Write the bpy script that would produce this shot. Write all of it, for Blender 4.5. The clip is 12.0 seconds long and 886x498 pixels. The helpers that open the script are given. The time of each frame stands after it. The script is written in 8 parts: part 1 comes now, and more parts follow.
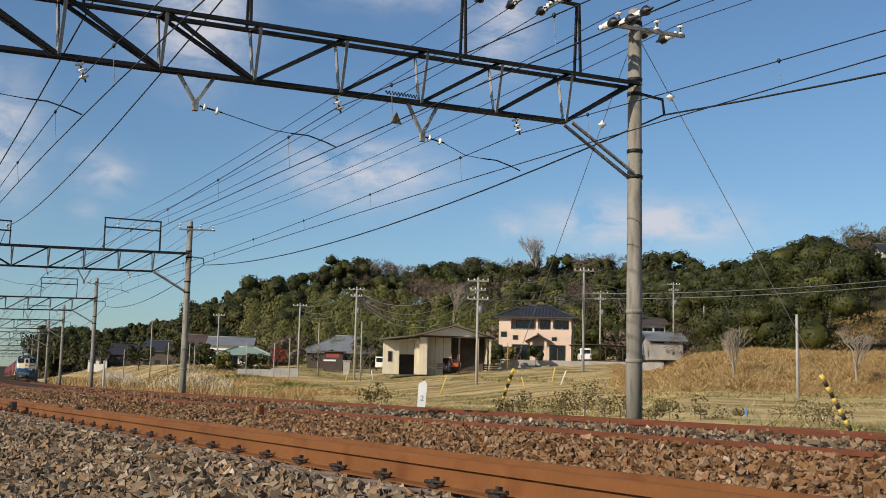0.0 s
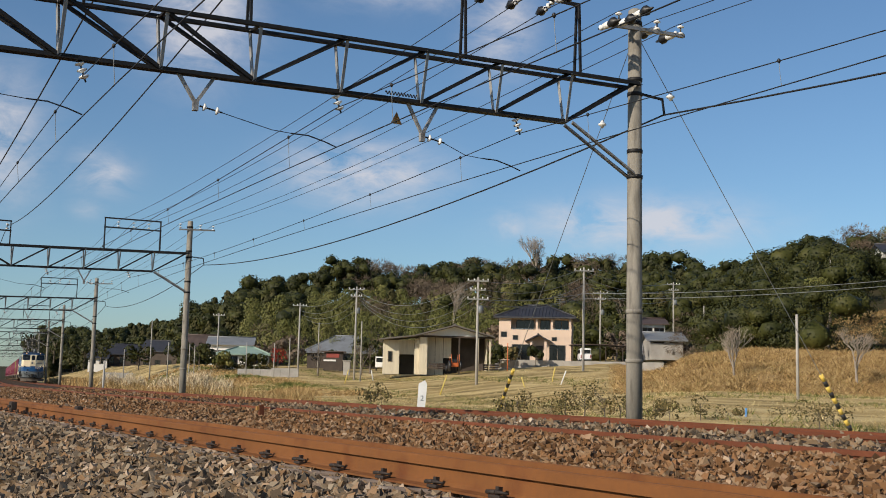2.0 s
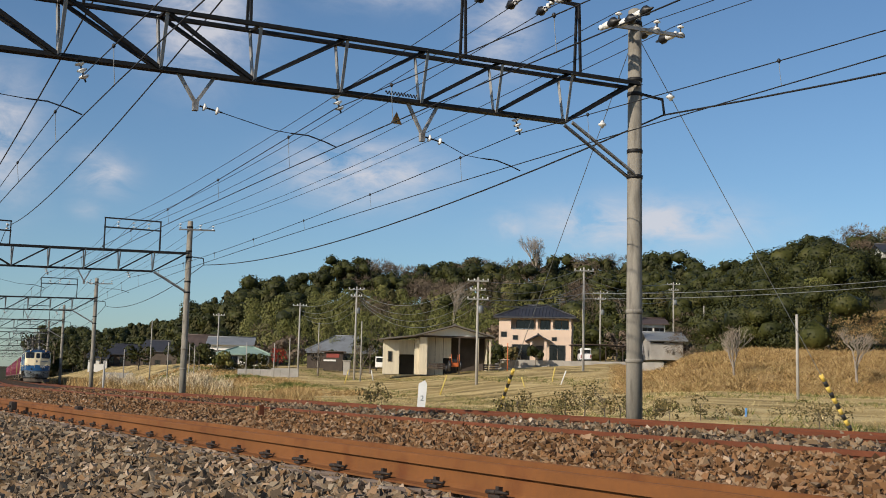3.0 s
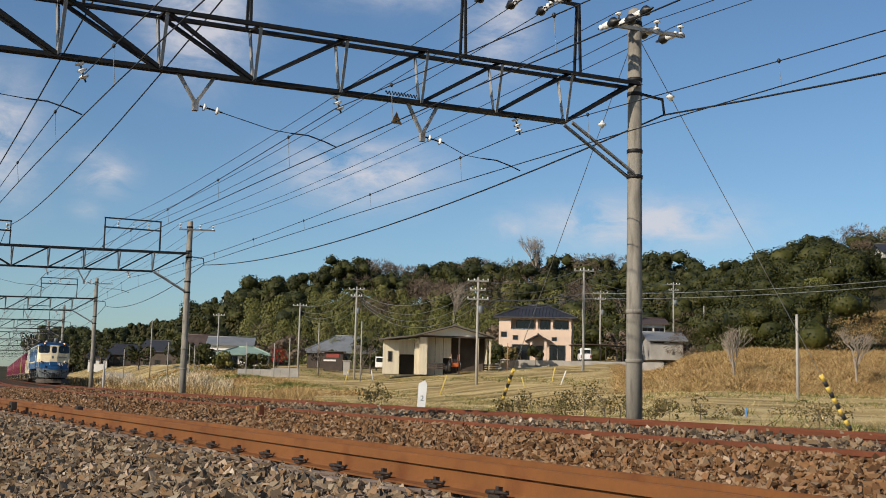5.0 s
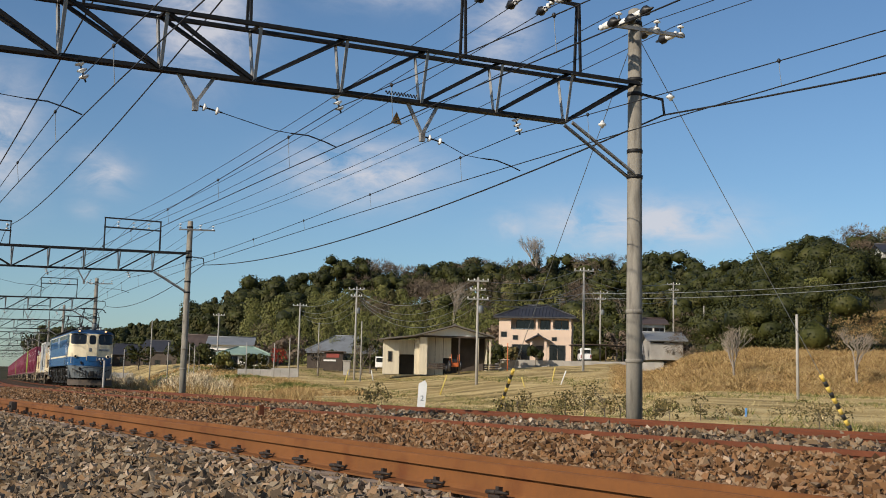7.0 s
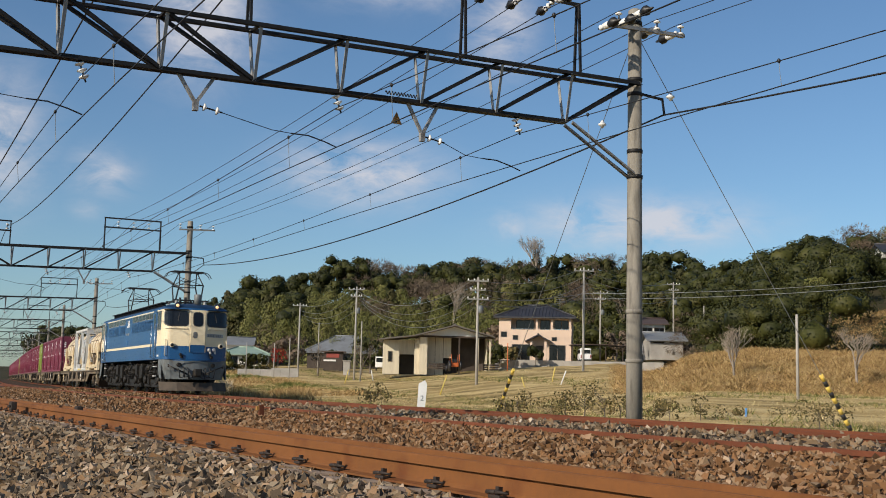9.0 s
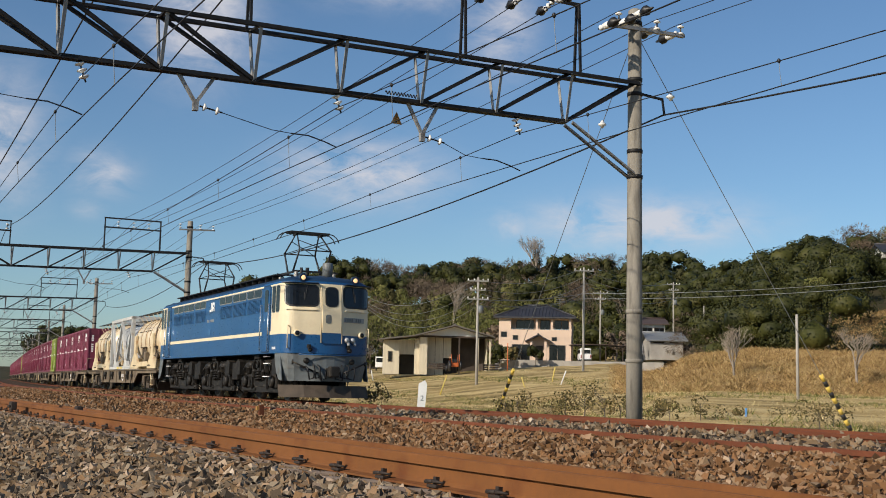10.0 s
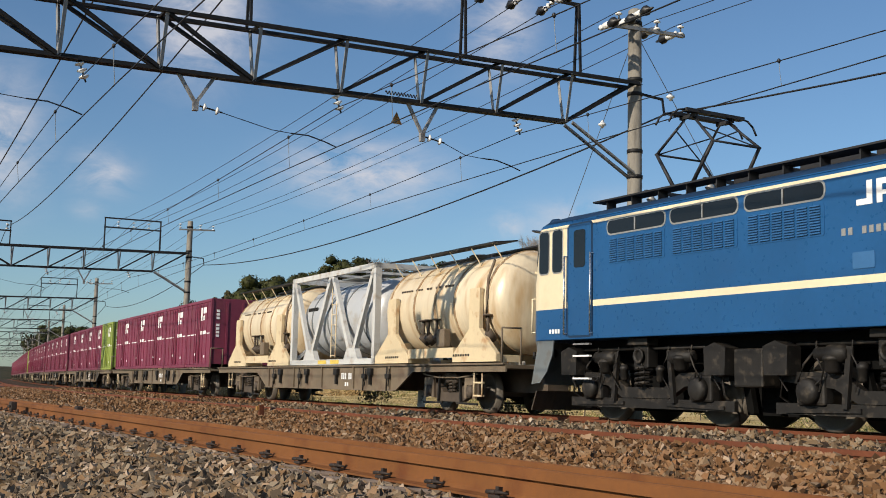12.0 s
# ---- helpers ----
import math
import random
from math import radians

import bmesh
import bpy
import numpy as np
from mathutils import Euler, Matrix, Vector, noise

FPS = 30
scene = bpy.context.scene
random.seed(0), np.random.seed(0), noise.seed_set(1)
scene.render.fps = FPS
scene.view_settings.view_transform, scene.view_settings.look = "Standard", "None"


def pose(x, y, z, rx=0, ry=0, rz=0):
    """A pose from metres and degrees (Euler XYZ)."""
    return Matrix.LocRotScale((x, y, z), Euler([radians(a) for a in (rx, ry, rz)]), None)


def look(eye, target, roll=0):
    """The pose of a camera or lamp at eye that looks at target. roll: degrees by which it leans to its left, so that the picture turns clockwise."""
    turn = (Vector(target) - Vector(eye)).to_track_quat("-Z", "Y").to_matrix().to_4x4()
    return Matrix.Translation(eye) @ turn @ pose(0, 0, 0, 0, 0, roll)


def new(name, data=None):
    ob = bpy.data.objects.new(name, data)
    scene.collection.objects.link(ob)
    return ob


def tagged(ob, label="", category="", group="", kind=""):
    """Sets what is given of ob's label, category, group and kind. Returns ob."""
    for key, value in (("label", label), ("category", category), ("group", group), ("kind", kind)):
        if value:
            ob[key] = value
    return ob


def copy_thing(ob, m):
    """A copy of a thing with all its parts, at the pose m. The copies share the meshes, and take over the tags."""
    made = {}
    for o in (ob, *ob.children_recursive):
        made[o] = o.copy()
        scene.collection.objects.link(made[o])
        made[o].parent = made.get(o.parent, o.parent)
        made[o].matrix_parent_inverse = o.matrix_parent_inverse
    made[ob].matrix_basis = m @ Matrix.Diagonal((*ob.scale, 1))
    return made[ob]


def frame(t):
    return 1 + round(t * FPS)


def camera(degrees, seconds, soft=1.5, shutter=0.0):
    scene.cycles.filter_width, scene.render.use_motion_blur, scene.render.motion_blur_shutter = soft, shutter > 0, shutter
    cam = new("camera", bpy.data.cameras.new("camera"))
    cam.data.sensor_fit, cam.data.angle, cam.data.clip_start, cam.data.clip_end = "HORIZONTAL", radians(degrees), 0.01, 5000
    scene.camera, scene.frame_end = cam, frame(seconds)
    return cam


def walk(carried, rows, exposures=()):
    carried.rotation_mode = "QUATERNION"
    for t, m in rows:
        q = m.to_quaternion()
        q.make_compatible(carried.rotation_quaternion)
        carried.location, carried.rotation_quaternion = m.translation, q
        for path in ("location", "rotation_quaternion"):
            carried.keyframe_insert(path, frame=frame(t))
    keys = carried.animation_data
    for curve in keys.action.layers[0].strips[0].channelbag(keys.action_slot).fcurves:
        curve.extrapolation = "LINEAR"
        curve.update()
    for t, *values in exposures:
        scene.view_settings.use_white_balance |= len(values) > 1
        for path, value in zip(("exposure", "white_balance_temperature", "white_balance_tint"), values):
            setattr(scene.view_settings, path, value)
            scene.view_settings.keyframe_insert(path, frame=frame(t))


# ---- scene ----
# Camera: stands still beside the line.
EYE = (0.0, 0.0, 0.525)
cam = camera(42.45, 12.0, soft=0.95, shutter=0.0)
HOLD = look(EYE, (0.0, math.cos(0.12061), EYE[2] + math.sin(0.12061)), math.degrees(0.02212))
walk(cam, [(0.0, HOLD), (12.0, HOLD)], [(0.0, 0.0), (12.0, 0.0)])

# ---- world and sun ----
SUN_AZ = radians(228)       # compass-like angle of the sun, from +y clockwise
SUN_EL = radians(27)
world = bpy.data.worlds.new("sky")
scene.world = world
world.use_nodes = True
wn = world.node_tree
wn.nodes.clear()


def wnode(kind, **kw):
    n = wn.nodes.new(kind)
    for k, v in kw.items():
        n.inputs[k].default_value = v
    return n


sky = wn.nodes.new("ShaderNodeTexSky")
sky.sky_type, sky.sun_disc, sky.sun_elevation, sky.sun_rotation = "NISHITA", False, SUN_EL, SUN_AZ
sky.air_density, sky.dust_density, sky.ozone_density = 1.0, 0.6, 3.0
geo = wn.nodes.new("ShaderNodeTexCoord")
CLOUDS = [  # azimuth (degrees right of the view), elevation, half width, half height, strength
    (-4.2, 10.6, 3.6, 1.5, 0.9), (9.9, 8.3, 4.8, 1.1, 1.0), (3.4, 8.2, 0.9, 0.8, 0.55),
    (-12.7, 17.6, 2.4, 2.6, 0.9), (-17.0, 9.9, 1.4, 1.0, 0.6), (-22.0, 11.0, 2.0, 3.0, 0.8),
    (2.7, 18.0, 1.5, 2.2, 0.75), (-2.2, 19.8, 4.0, 1.0, 0.6), (-17.5, 8.2, 0.8, 0.5, 0.35),
    (60, 16, 9, 3, 0.8), (-75, 20, 12, 4, 0.8), (120, 24, 14, 4, 0.7), (170, 18, 10, 3, 0.7),
]
noise_c = wnode("ShaderNodeTexNoise", Scale=22.0, Detail=9.0, Roughness=0.62, Distortion=0.4)
stretch = wn.nodes.new("ShaderNodeMapping")
stretch.inputs["Scale"].default_value = (1.0, 1.0, 2.2)
wn.links.new(geo.outputs["Generated"], stretch.inputs["Vector"])
wn.links.new(stretch.outputs["Vector"], noise_c.inputs["Vector"])


def wmath(op, a, b=None, c=None):
    n = wn.nodes.new("ShaderNodeMath")
    n.operation = op
    for i, v in enumerate((a, b, c)):
        if v is None:
            continue
        if isinstance(v, (int, float)):
            n.inputs[i].default_value = v
        else:
            wn.links.new(v, n.inputs[i])
    return n.outputs[0]


total = None
for az, el, hw, hh, power in CLOUDS:
    a, e = radians(az), radians(el)
    mid = Vector((math.sin(a) * math.cos(e), math.cos(a) * math.cos(e), math.sin(e)))
    side = Vector((math.cos(a), -math.sin(a), 0))
    up = side.cross(mid)
    terms = []
    for axis, size in ((side, hw), (up, hh)):
        d = wn.nodes.new("ShaderNodeVectorMath")
        d.operation = "DOT_PRODUCT"
        d.inputs[1].default_value = axis / math.sin(radians(size))
        wn.links.new(geo.outputs["Generated"], d.inputs[0])
        terms.append(wmath("MULTIPLY_ADD", d.outputs["Value"], d.outputs["Value"], 0.0))
    front = wn.nodes.new("ShaderNodeVectorMath")
    front.operation = "DOT_PRODUCT"
    front.inputs[1].default_value = mid
    wn.links.new(geo.outputs["Generated"], front.inputs[0])
    r2 = wmath("ADD", terms[0], terms[1])
    g = wmath("MULTIPLY", wmath("EXPONENT", wmath("MULTIPLY", r2, -1.1)), power)
    g = wmath("MULTIPLY", g, wmath("GREATER_THAN", front.outputs["Value"], 0.0))
    total = g if total is None else wmath("MAXIMUM", total, g)
wisp = wmath("MULTIPLY_ADD", noise_c.outputs["Fac"], 4.2, -1.35)
cover = wmath("MULTIPLY", total, wisp)
cover.node.use_clamp = True
cover = wmath("MULTIPLY", wmath("SMOOTH_MIN", cover, 1.0, 0.3), 0.85)
mix = wn.nodes.new("ShaderNodeMix")
mix.data_type = "RGBA"
wn.links.new(cover, mix.inputs["Factor"])
tint = wn.nodes.new("ShaderNodeMix")
tint.data_type, tint.blend_type = "RGBA", "MULTIPLY"
tint.inputs["Factor"].default_value = 1.0
tint.inputs["B"].default_value = (0.83, 0.97, 1.06, 1)
wn.links.new(sky.outputs["Color"], tint.inputs["A"])
wn.links.new(tint.outputs["Result"], mix.inputs["A"])
mix.inputs["B"].default_value = (6.6, 6.5, 6.9, 1)
back = wnode("ShaderNodeBackground", Strength=0.101)
wn.links.new(mix.outputs["Result"], back.inputs["Color"])
wout = wn.nodes.new("ShaderNodeOutputWorld")
wn.links.new(back.outputs["Background"], wout.inputs["Surface"])

sun_data = bpy.data.lights.new("sun", "SUN")
sun_data.energy, sun_data.angle, sun_data.color = 5.0, radians(0.53), (1.0, 0.88, 0.72)
sun = new("sun", sun_data)
SUN_DIR = Vector((math.sin(SUN_AZ) * math.cos(SUN_EL), math.cos(SUN_AZ) * math.cos(SUN_EL), math.sin(SUN_EL)))
sun.matrix_world = look(SUN_DIR * 50, (0, 0, 0))


# ---- materials ----
def mat(name, base, rough=0.6, metal=0.0, vary=0.25, scale=3.0, fine=40.0, bump=0.15, bump_scale=60.0, second=None, second_amount=0.5,
        per_object=0.0, per_island=0.0, coords="Object", stretch=(1, 1, 1), spec=0.5, dist=0.01):
    """A surface with colour variation at two scales, wear towards a second colour, and fine relief."""
    m = bpy.data.materials.new(name)
    m.use_nodes = True
    nt = m.node_tree
    bsdf = nt.nodes["Principled BSDF"]
    tc = nt.nodes.new("ShaderNodeTexCoord")
    mp = nt.nodes.new("ShaderNodeMapping")
    mp.inputs["Scale"].default_value = stretch
    nt.links.new(tc.outputs[coords], mp.inputs["Vector"])

    def noise_tex(sc, detail=4.0):
        n = nt.nodes.new("ShaderNodeTexNoise")
        n.inputs["Scale"].default_value, n.inputs["Detail"].default_value = sc, detail
        nt.links.new(mp.outputs["Vector"], n.inputs["Vector"])
        return n.outputs["Fac"]

    def mixrgb(kind, fac, a, b):
        n = nt.nodes.new("ShaderNodeMix")
        n.data_type, n.blend_type = "RGBA", kind
        for key, v in (("Factor", fac), ("A", a), ("B", b)):
            if isinstance(v, (int, float)):
                n.inputs[key].default_value = v
            elif isinstance(v, tuple):
                n.inputs[key].default_value = (*v, 1)
            else:
                nt.links.new(v, n.inputs[key])
        return n.outputs["Result"]

    def ramp(fac, lo, hi, a=0.0, b=1.0):
        n = nt.nodes.new("ShaderNodeMapRange")
        n.inputs["From Min"].default_value, n.inputs["From Max"].default_value = lo, hi
        n.inputs["To Min"].default_value, n.inputs["To Max"].default_value = a, b
        nt.links.new(fac, n.inputs["Value"])
        return n.outputs["Result"]

    big, small = noise_tex(scale), noise_tex(fine, 6.0)
    col = mixrgb("MIX", ramp(big, 0.3, 0.7), tuple(c * (1 - vary) for c in base), tuple(min(1, c * (1 + vary)) for c in base))
    if second:
        col = mixrgb("MIX", ramp(noise_tex(scale * 2.3, 8.0), 0.62 - 0.25 * second_amount, 0.75, 0.0, 1.0), col, tuple(second))
    col = mixrgb("MULTIPLY", 1.0, col, mixrgb("MIX", ramp(small, 0.25, 0.75), (1 - vary * 0.8,) * 3, (1 + vary * 0.5,) * 3))
    if per_object:
        info = nt.nodes.new("ShaderNodeObjectInfo")
        col = mixrgb("MULTIPLY", 1.0, col, mixrgb("MIX", info.outputs["Random"], (1 - per_object,) * 3, (1 + per_object,) * 3))
    if per_island:
        gi = nt.nodes.new("ShaderNodeNewGeometry")
        col = mixrgb("MULTIPLY", 1.0, col, mixrgb("MIX", gi.outputs["Random Per Island"], (1 - per_island,) * 3, (1 + per_island,) * 3))
    nt.links.new(col, bsdf.inputs["Base Color"])
    nt.links.new(ramp(small, 0.2, 0.8, max(0.04, rough - 0.12), min(1, rough + 0.12)), bsdf.inputs["Roughness"])
    bsdf.inputs["Metallic"].default_value = metal
    bsdf.inputs["Specular IOR Level"].default_value = spec
    if bump:
        b = nt.nodes.new("ShaderNodeBump")
        b.inputs["Strength"].default_value, b.inputs["Distance"].default_value = bump, dist
        nt.links.new(noise_tex(bump_scale, 6.0), b.inputs["Height"])
        nt.links.new(b.outputs["Normal"], bsdf.inputs["Normal"])
    return m


def blend_mat(name, colours, scale, rough=0.9, island=0.2, bump=0.3, bump_scale=20.0, coords="Object", island_pick=0.0, stretch=(1, 1, 1)):
    """Natural stuff: several colours picked by noise and by each piece."""
    m = bpy.data.materials.new(name)
    m.use_nodes = True
    nt = m.node_tree
    bsdf = nt.nodes["Principled BSDF"]
    tc = nt.nodes.new("ShaderNodeTexCoord")
    mp = nt.nodes.new("ShaderNodeMapping")
    mp.inputs["Scale"].default_value = stretch
    nt.links.new(tc.outputs[coords], mp.inputs["Vector"])
    n = nt.nodes.new("ShaderNodeTexNoise")
    n.inputs["Scale"].default_value, n.inputs["Detail"].default_value = scale, 8.0
    nt.links.new(mp.outputs["Vector"], n.inputs["Vector"])
    gi = nt.nodes.new("ShaderNodeNewGeometry")
    pick = nt.nodes.new("ShaderNodeMath")
    pick.operation = "MULTIPLY_ADD"
    nt.links.new(gi.outputs["Random Per Island"], pick.inputs[0])
    pick.inputs[1].default_value = island_pick
    sub = nt.nodes.new("ShaderNodeMath")
    sub.operation = "MULTIPLY_ADD"
    nt.links.new(n.outputs["Fac"], sub.inputs[0])
    sub.inputs[1].default_value = 1.9 * (1 - island_pick)
    sub.inputs[2].default_value = -0.45 * (1 - island_pick)
    nt.links.new(sub.outputs[0], pick.inputs[2])
    cr = nt.nodes.new("ShaderNodeValToRGB")
    els = cr.color_ramp.elements
    while len(els) < len(colours):
        els.new(0.5)
    for i, c in enumerate(colours):
        els[i].position = i / max(1, len(colours) - 1)
        els[i].color = (*c, 1)
    nt.links.new(pick.outputs[0], cr.inputs["Fac"])
    mul = nt.nodes.new("ShaderNodeMix")
    mul.data_type, mul.blend_type = "RGBA", "MULTIPLY"
    mul.inputs["Factor"].default_value = 1.0
    tone = nt.nodes.new("ShaderNodeMapRange")
    tone.inputs["To Min"].default_value, tone.inputs["To Max"].default_value = 1 - island, 1 + island
    nt.links.new(gi.outputs["Random Per Island"], tone.inputs["Value"])
    nt.links.new(cr.outputs["Color"], mul.inputs["A"])
    nt.links.new(tone.outputs["Result"], mul.inputs["B"])
    nt.links.new(mul.outputs["Result"], bsdf.inputs["Base Color"])
    bsdf.inputs["Roughness"].default_value = rough
    bsdf.inputs["Specular IOR Level"].default_value = 0.2
    if bump:
        b = nt.nodes.new("ShaderNodeBump")
        b.inputs["Strength"].default_value, b.inputs["Distance"].default_value = bump, 0.05
        n2 = nt.nodes.new("ShaderNodeTexNoise")
        n2.inputs["Scale"].default_value, n2.inputs["Detail"].default_value = bump_scale, 8.0
        nt.links.new(mp.outputs["Vector"], n2.inputs["Vector"])
        nt.links.new(n2.outputs["Fac"], b.inputs["Height"])
        nt.links.new(b.outputs["Normal"], bsdf.inputs["Normal"])
    return m


def glow(name, colour, strength):
    m = bpy.data.materials.new(name)
    m.use_nodes = True
    b = m.node_tree.nodes["Principled BSDF"]
    b.inputs["Base Color"].default_value = (*colour, 1)
    b.inputs["Emission Color"].default_value, b.inputs["Emission Strength"].default_value = (*colour, 1), strength
    b.inputs["Roughness"].default_value = 0.15
    return m


RUST = mat("rail_rust", (0.165, 0.065, 0.020), 0.8, 0.0, 0.16, 1.5, 30, 0.12, 90, second=(0.115, 0.037, 0.012), second_amount=0.35, stretch=(1, 1, 1), spec=0.25)
RUST_DARK = mat("rail_dark_rust", (0.135, 0.043, 0.020), 0.8, 0.0, 0.2, 1.2, 25, 0.12, 90, spec=0.25)
RAIL_TOP = mat("rail_running_face", (0.34, 0.22, 0.15), 0.4, 0.5, 0.15, 2, 30, 0.05, 90)
CLIP = mat("clip_iron", (0.035, 0.025, 0.02), 0.7, 0.3, 0.2, 8, 60)
SLEEPER = mat("sleeper_concrete", (0.30, 0.22, 0.16), 0.9, 0, 0.2, 3, 40, 0.3, 50)
STONE = blend_mat("ballast_stone", [(0.04, 0.030, 0.021), (0.14, 0.108, 0.077), (0.19, 0.122, 0.064), (0.24, 0.195, 0.14), (0.15, 0.082, 0.036), (0.40, 0.34, 0.27)], 1.2, 0.85, 0.42, 0.12, 90, island_pick=0.8)
STONE_RUSTY = blend_mat("ballast_stone_rusty", [(0.06, 0.032, 0.018), (0.16, 0.080, 0.034), (0.22, 0.112, 0.047), (0.22, 0.150, 0.09), (0.16, 0.078, 0.033), (0.32, 0.25, 0.18)], 1.2, 0.85, 0.42, 0.12, 90, island_pick=0.8)
# far darker than the stones: the shade in their gaps is put into this colour
BED_GAP_SHADE = blend_mat("ballast_bed", [(0.018, 0.013, 0.010), (0.045, 0.030, 0.020), (0.075, 0.048, 0.030), (0.07, 0.055, 0.042)], 14, 0.95, 0.0, 0.9, 30)
FIELD = blend_mat("field_ground", [(0.075, 0.08, 0.024), (0.17, 0.125, 0.045), (0.38, 0.275, 0.115), (0.56, 0.435, 0.21), (0.19, 0.125, 0.048)], 0.5, 0.95, 0.0, 0.9, 3.0, stretch=(0.10, 0.95, 1.0))
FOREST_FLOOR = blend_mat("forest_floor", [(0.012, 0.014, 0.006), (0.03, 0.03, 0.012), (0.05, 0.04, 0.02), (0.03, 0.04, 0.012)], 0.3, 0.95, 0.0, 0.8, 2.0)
BANK_SOIL = blend_mat("bank_soil", [(0.09, 0.065, 0.026), (0.22, 0.14, 0.055), (0.40, 0.275, 0.12), (0.17, 0.14, 0.05)], 0.45, 0.95, 0.0, 0.9, 3.0)
CONCRETE = mat("pole_concrete", (0.235, 0.215, 0.18), 0.85, 0, 0.22, 1.3, 30, 0.2, 60, second=(0.11, 0.10, 0.085), second_amount=0.5, stretch=(3, 3, 0.5))
STEEL = mat("galvanised_steel", (0.30, 0.295, 0.285), 0.5, 0.3, 0.2, 2.5, 40, 0.1, 60, second=(0.13, 0.11, 0.095), second_amount=0.3)
STEEL_DARK = mat("weathered_dark_steel", (0.014, 0.013, 0.013), 0.6, 0.3, 0.3, 2.5, 40, 0.1, 60)
WIRE = mat("wire_dark", (0.03, 0.03, 0.032), 0.5, 0.5, 0.1, 2, 20, 0)
WIRE_PALE = mat("wire_pale", (0.22, 0.23, 0.23), 0.5, 0.5, 0.1, 2, 20, 0)
PORCELAIN = mat("porcelain_white", (0.78, 0.78, 0.76), 0.2, 0, 0.06, 5, 30, 0)
RUBBER = mat("insulator_black", (0.010, 0.010, 0.011), 0.5, 0, 0.2, 5, 30, 0)
SIGN_RUST = mat("sign_orange_brown", (0.40, 0.20, 0.05), 0.6, 0, 0.25, 6, 40, 0.1, 60)
WHITE = mat("white_paint", (0.80, 0.79, 0.77), 0.5, 0, 0.06, 3, 30, 0.05)
BLACK = mat("black_paint", (0.02, 0.02, 0.02), 0.5, 0, 0.1, 3, 30, 0)
YELLOW = mat("yellow_plastic", (0.72, 0.52, 0.10), 0.5, 0, 0.12, 6, 40, 0.05)
LOCO_BLUE = mat("loco_blue", (0.011, 0.075, 0.205), 0.33, 0, 0.10, 0.8, 12, 0.03, 30, second=(0.012, 0.07, 0.19), second_amount=0.2)
LOCO_CREAM = mat("loco_cream", (0.74, 0.63, 0.43), 0.38, 0, 0.05, 0.9, 12, 0.03, 30, second=(0.66, 0.54, 0.35), second_amount=0.2)
LOCO_ROOF_BLUE = mat("loco_roof_blue", (0.008, 0.030, 0.075), 0.5, 0, 0.2, 0.8, 12, 0.05, 30)
LOCO_GREY = mat("loco_grey_skirt", (0.135, 0.15, 0.155), 0.5, 0, 0.12, 1.5, 20, 0.05, 40, second=(0.11, 0.10, 0.085), second_amount=0.3)
LOCO_DARK = mat("loco_running_gear", (0.017, 0.015, 0.013), 0.6, 0.1, 0.35, 3, 25, 0.2, 50, second=(0.075, 0.06, 0.045), second_amount=0.3, spec=0.35)
# near-black for what lies behind the bogies: the shade there is in the colour
LOCO_GEAR_SHADE = mat("loco_underframe_shade", (0.005, 0.005, 0.005), 0.8, 0.0, 0.3, 3, 25, 0.1, 50, spec=0.1)
LOCO_ROOF = mat("loco_roof_gear", (0.022, 0.022, 0.024), 0.6, 0.2, 0.25, 3, 25, 0.1, 50)
LOUVRE = mat("loco_louvre", (0.035, 0.12, 0.27), 0.4, 0, 0.1, 2, 20, 0)
DARKGLASS = mat("dark_glass", (0.008, 0.009, 0.010), 0.10, 0, 0.1, 2, 10, 0, spec=0.45)
RUBBER_SEAL = mat("window_seal", (0.30, 0.30, 0.29), 0.5, 0.3, 0.1, 3, 20, 0)
STEEL_PALE = mat("pale_grey_metal", (0.45, 0.46, 0.46), 0.45, 0.2, 0.2, 6, 40, 0.1, 60)
CHROME = mat("polished_metal", (0.75, 0.75, 0.74), 0.25, 0.9, 0.05, 3, 20, 0)
TYRE = mat("wheel_steel", (0.12, 0.103, 0.083), 0.6, 0.15, 0.2, 3, 25, 0.1, 50)
LAMP_ON = glow("headlight_lit", (0.95, 0.58, 0.28), 0.8)
LAMP_RED = mat("tail_lamp_red", (0.22, 0.03, 0.02), 0.2, 0, 0.1, 3, 20, 0)
WAGON = mat("wagon_grey_brown", (0.16, 0.122, 0.08), 0.7, 0, 0.22, 1.2, 20, 0.15, 40, second=(0.11, 0.07, 0.045), second_amount=0.5)
WAGON_DARK = mat("wagon_bogie", (0.075, 0.056, 0.04), 0.75, 0.1, 0.3, 3, 25, 0.15, 50)
PURPLE = mat("container_purple", (0.18, 0.028, 0.058), 0.5, 0, 0.14, 0.7, 14, 0.06, 40, second=(0.15, 0.035, 0.05), second_amount=0.35, per_object=0.14)
GREEN = mat("container_green", (0.24, 0.30, 0.055), 0.55, 0, 0.14, 0.8, 14, 0.06, 40)
RUST_HOOP = mat("rust_stained_hoop", (0.27, 0.17, 0.085), 0.6, 0, 0.25, 3, 20, 0.1, 40, second=(0.60, 0.48, 0.30), second_amount=0.5)
TANK = mat("tank_cream", (0.68, 0.575, 0.405), 0.38, 0.05, 0.10, 0.8, 12, 0.04, 30, second=(0.44, 0.26, 0.10), second_amount=0.5, stretch=(1.7, 1.2, 0.3))
TANK_FRAME = mat("tank_frame_cream", (0.64, 0.52, 0.33), 0.5, 0, 0.08, 1.5, 18, 0.05, 40, second=(0.4, 0.2, 0.08), second_amount=0.25)
TANK_WHITE = mat("tank_frame_white", (0.54, 0.54, 0.52), 0.5, 0, 0.07, 1.5, 18, 0.05, 40, second=(0.36, 0.29, 0.22), second_amount=0.3)
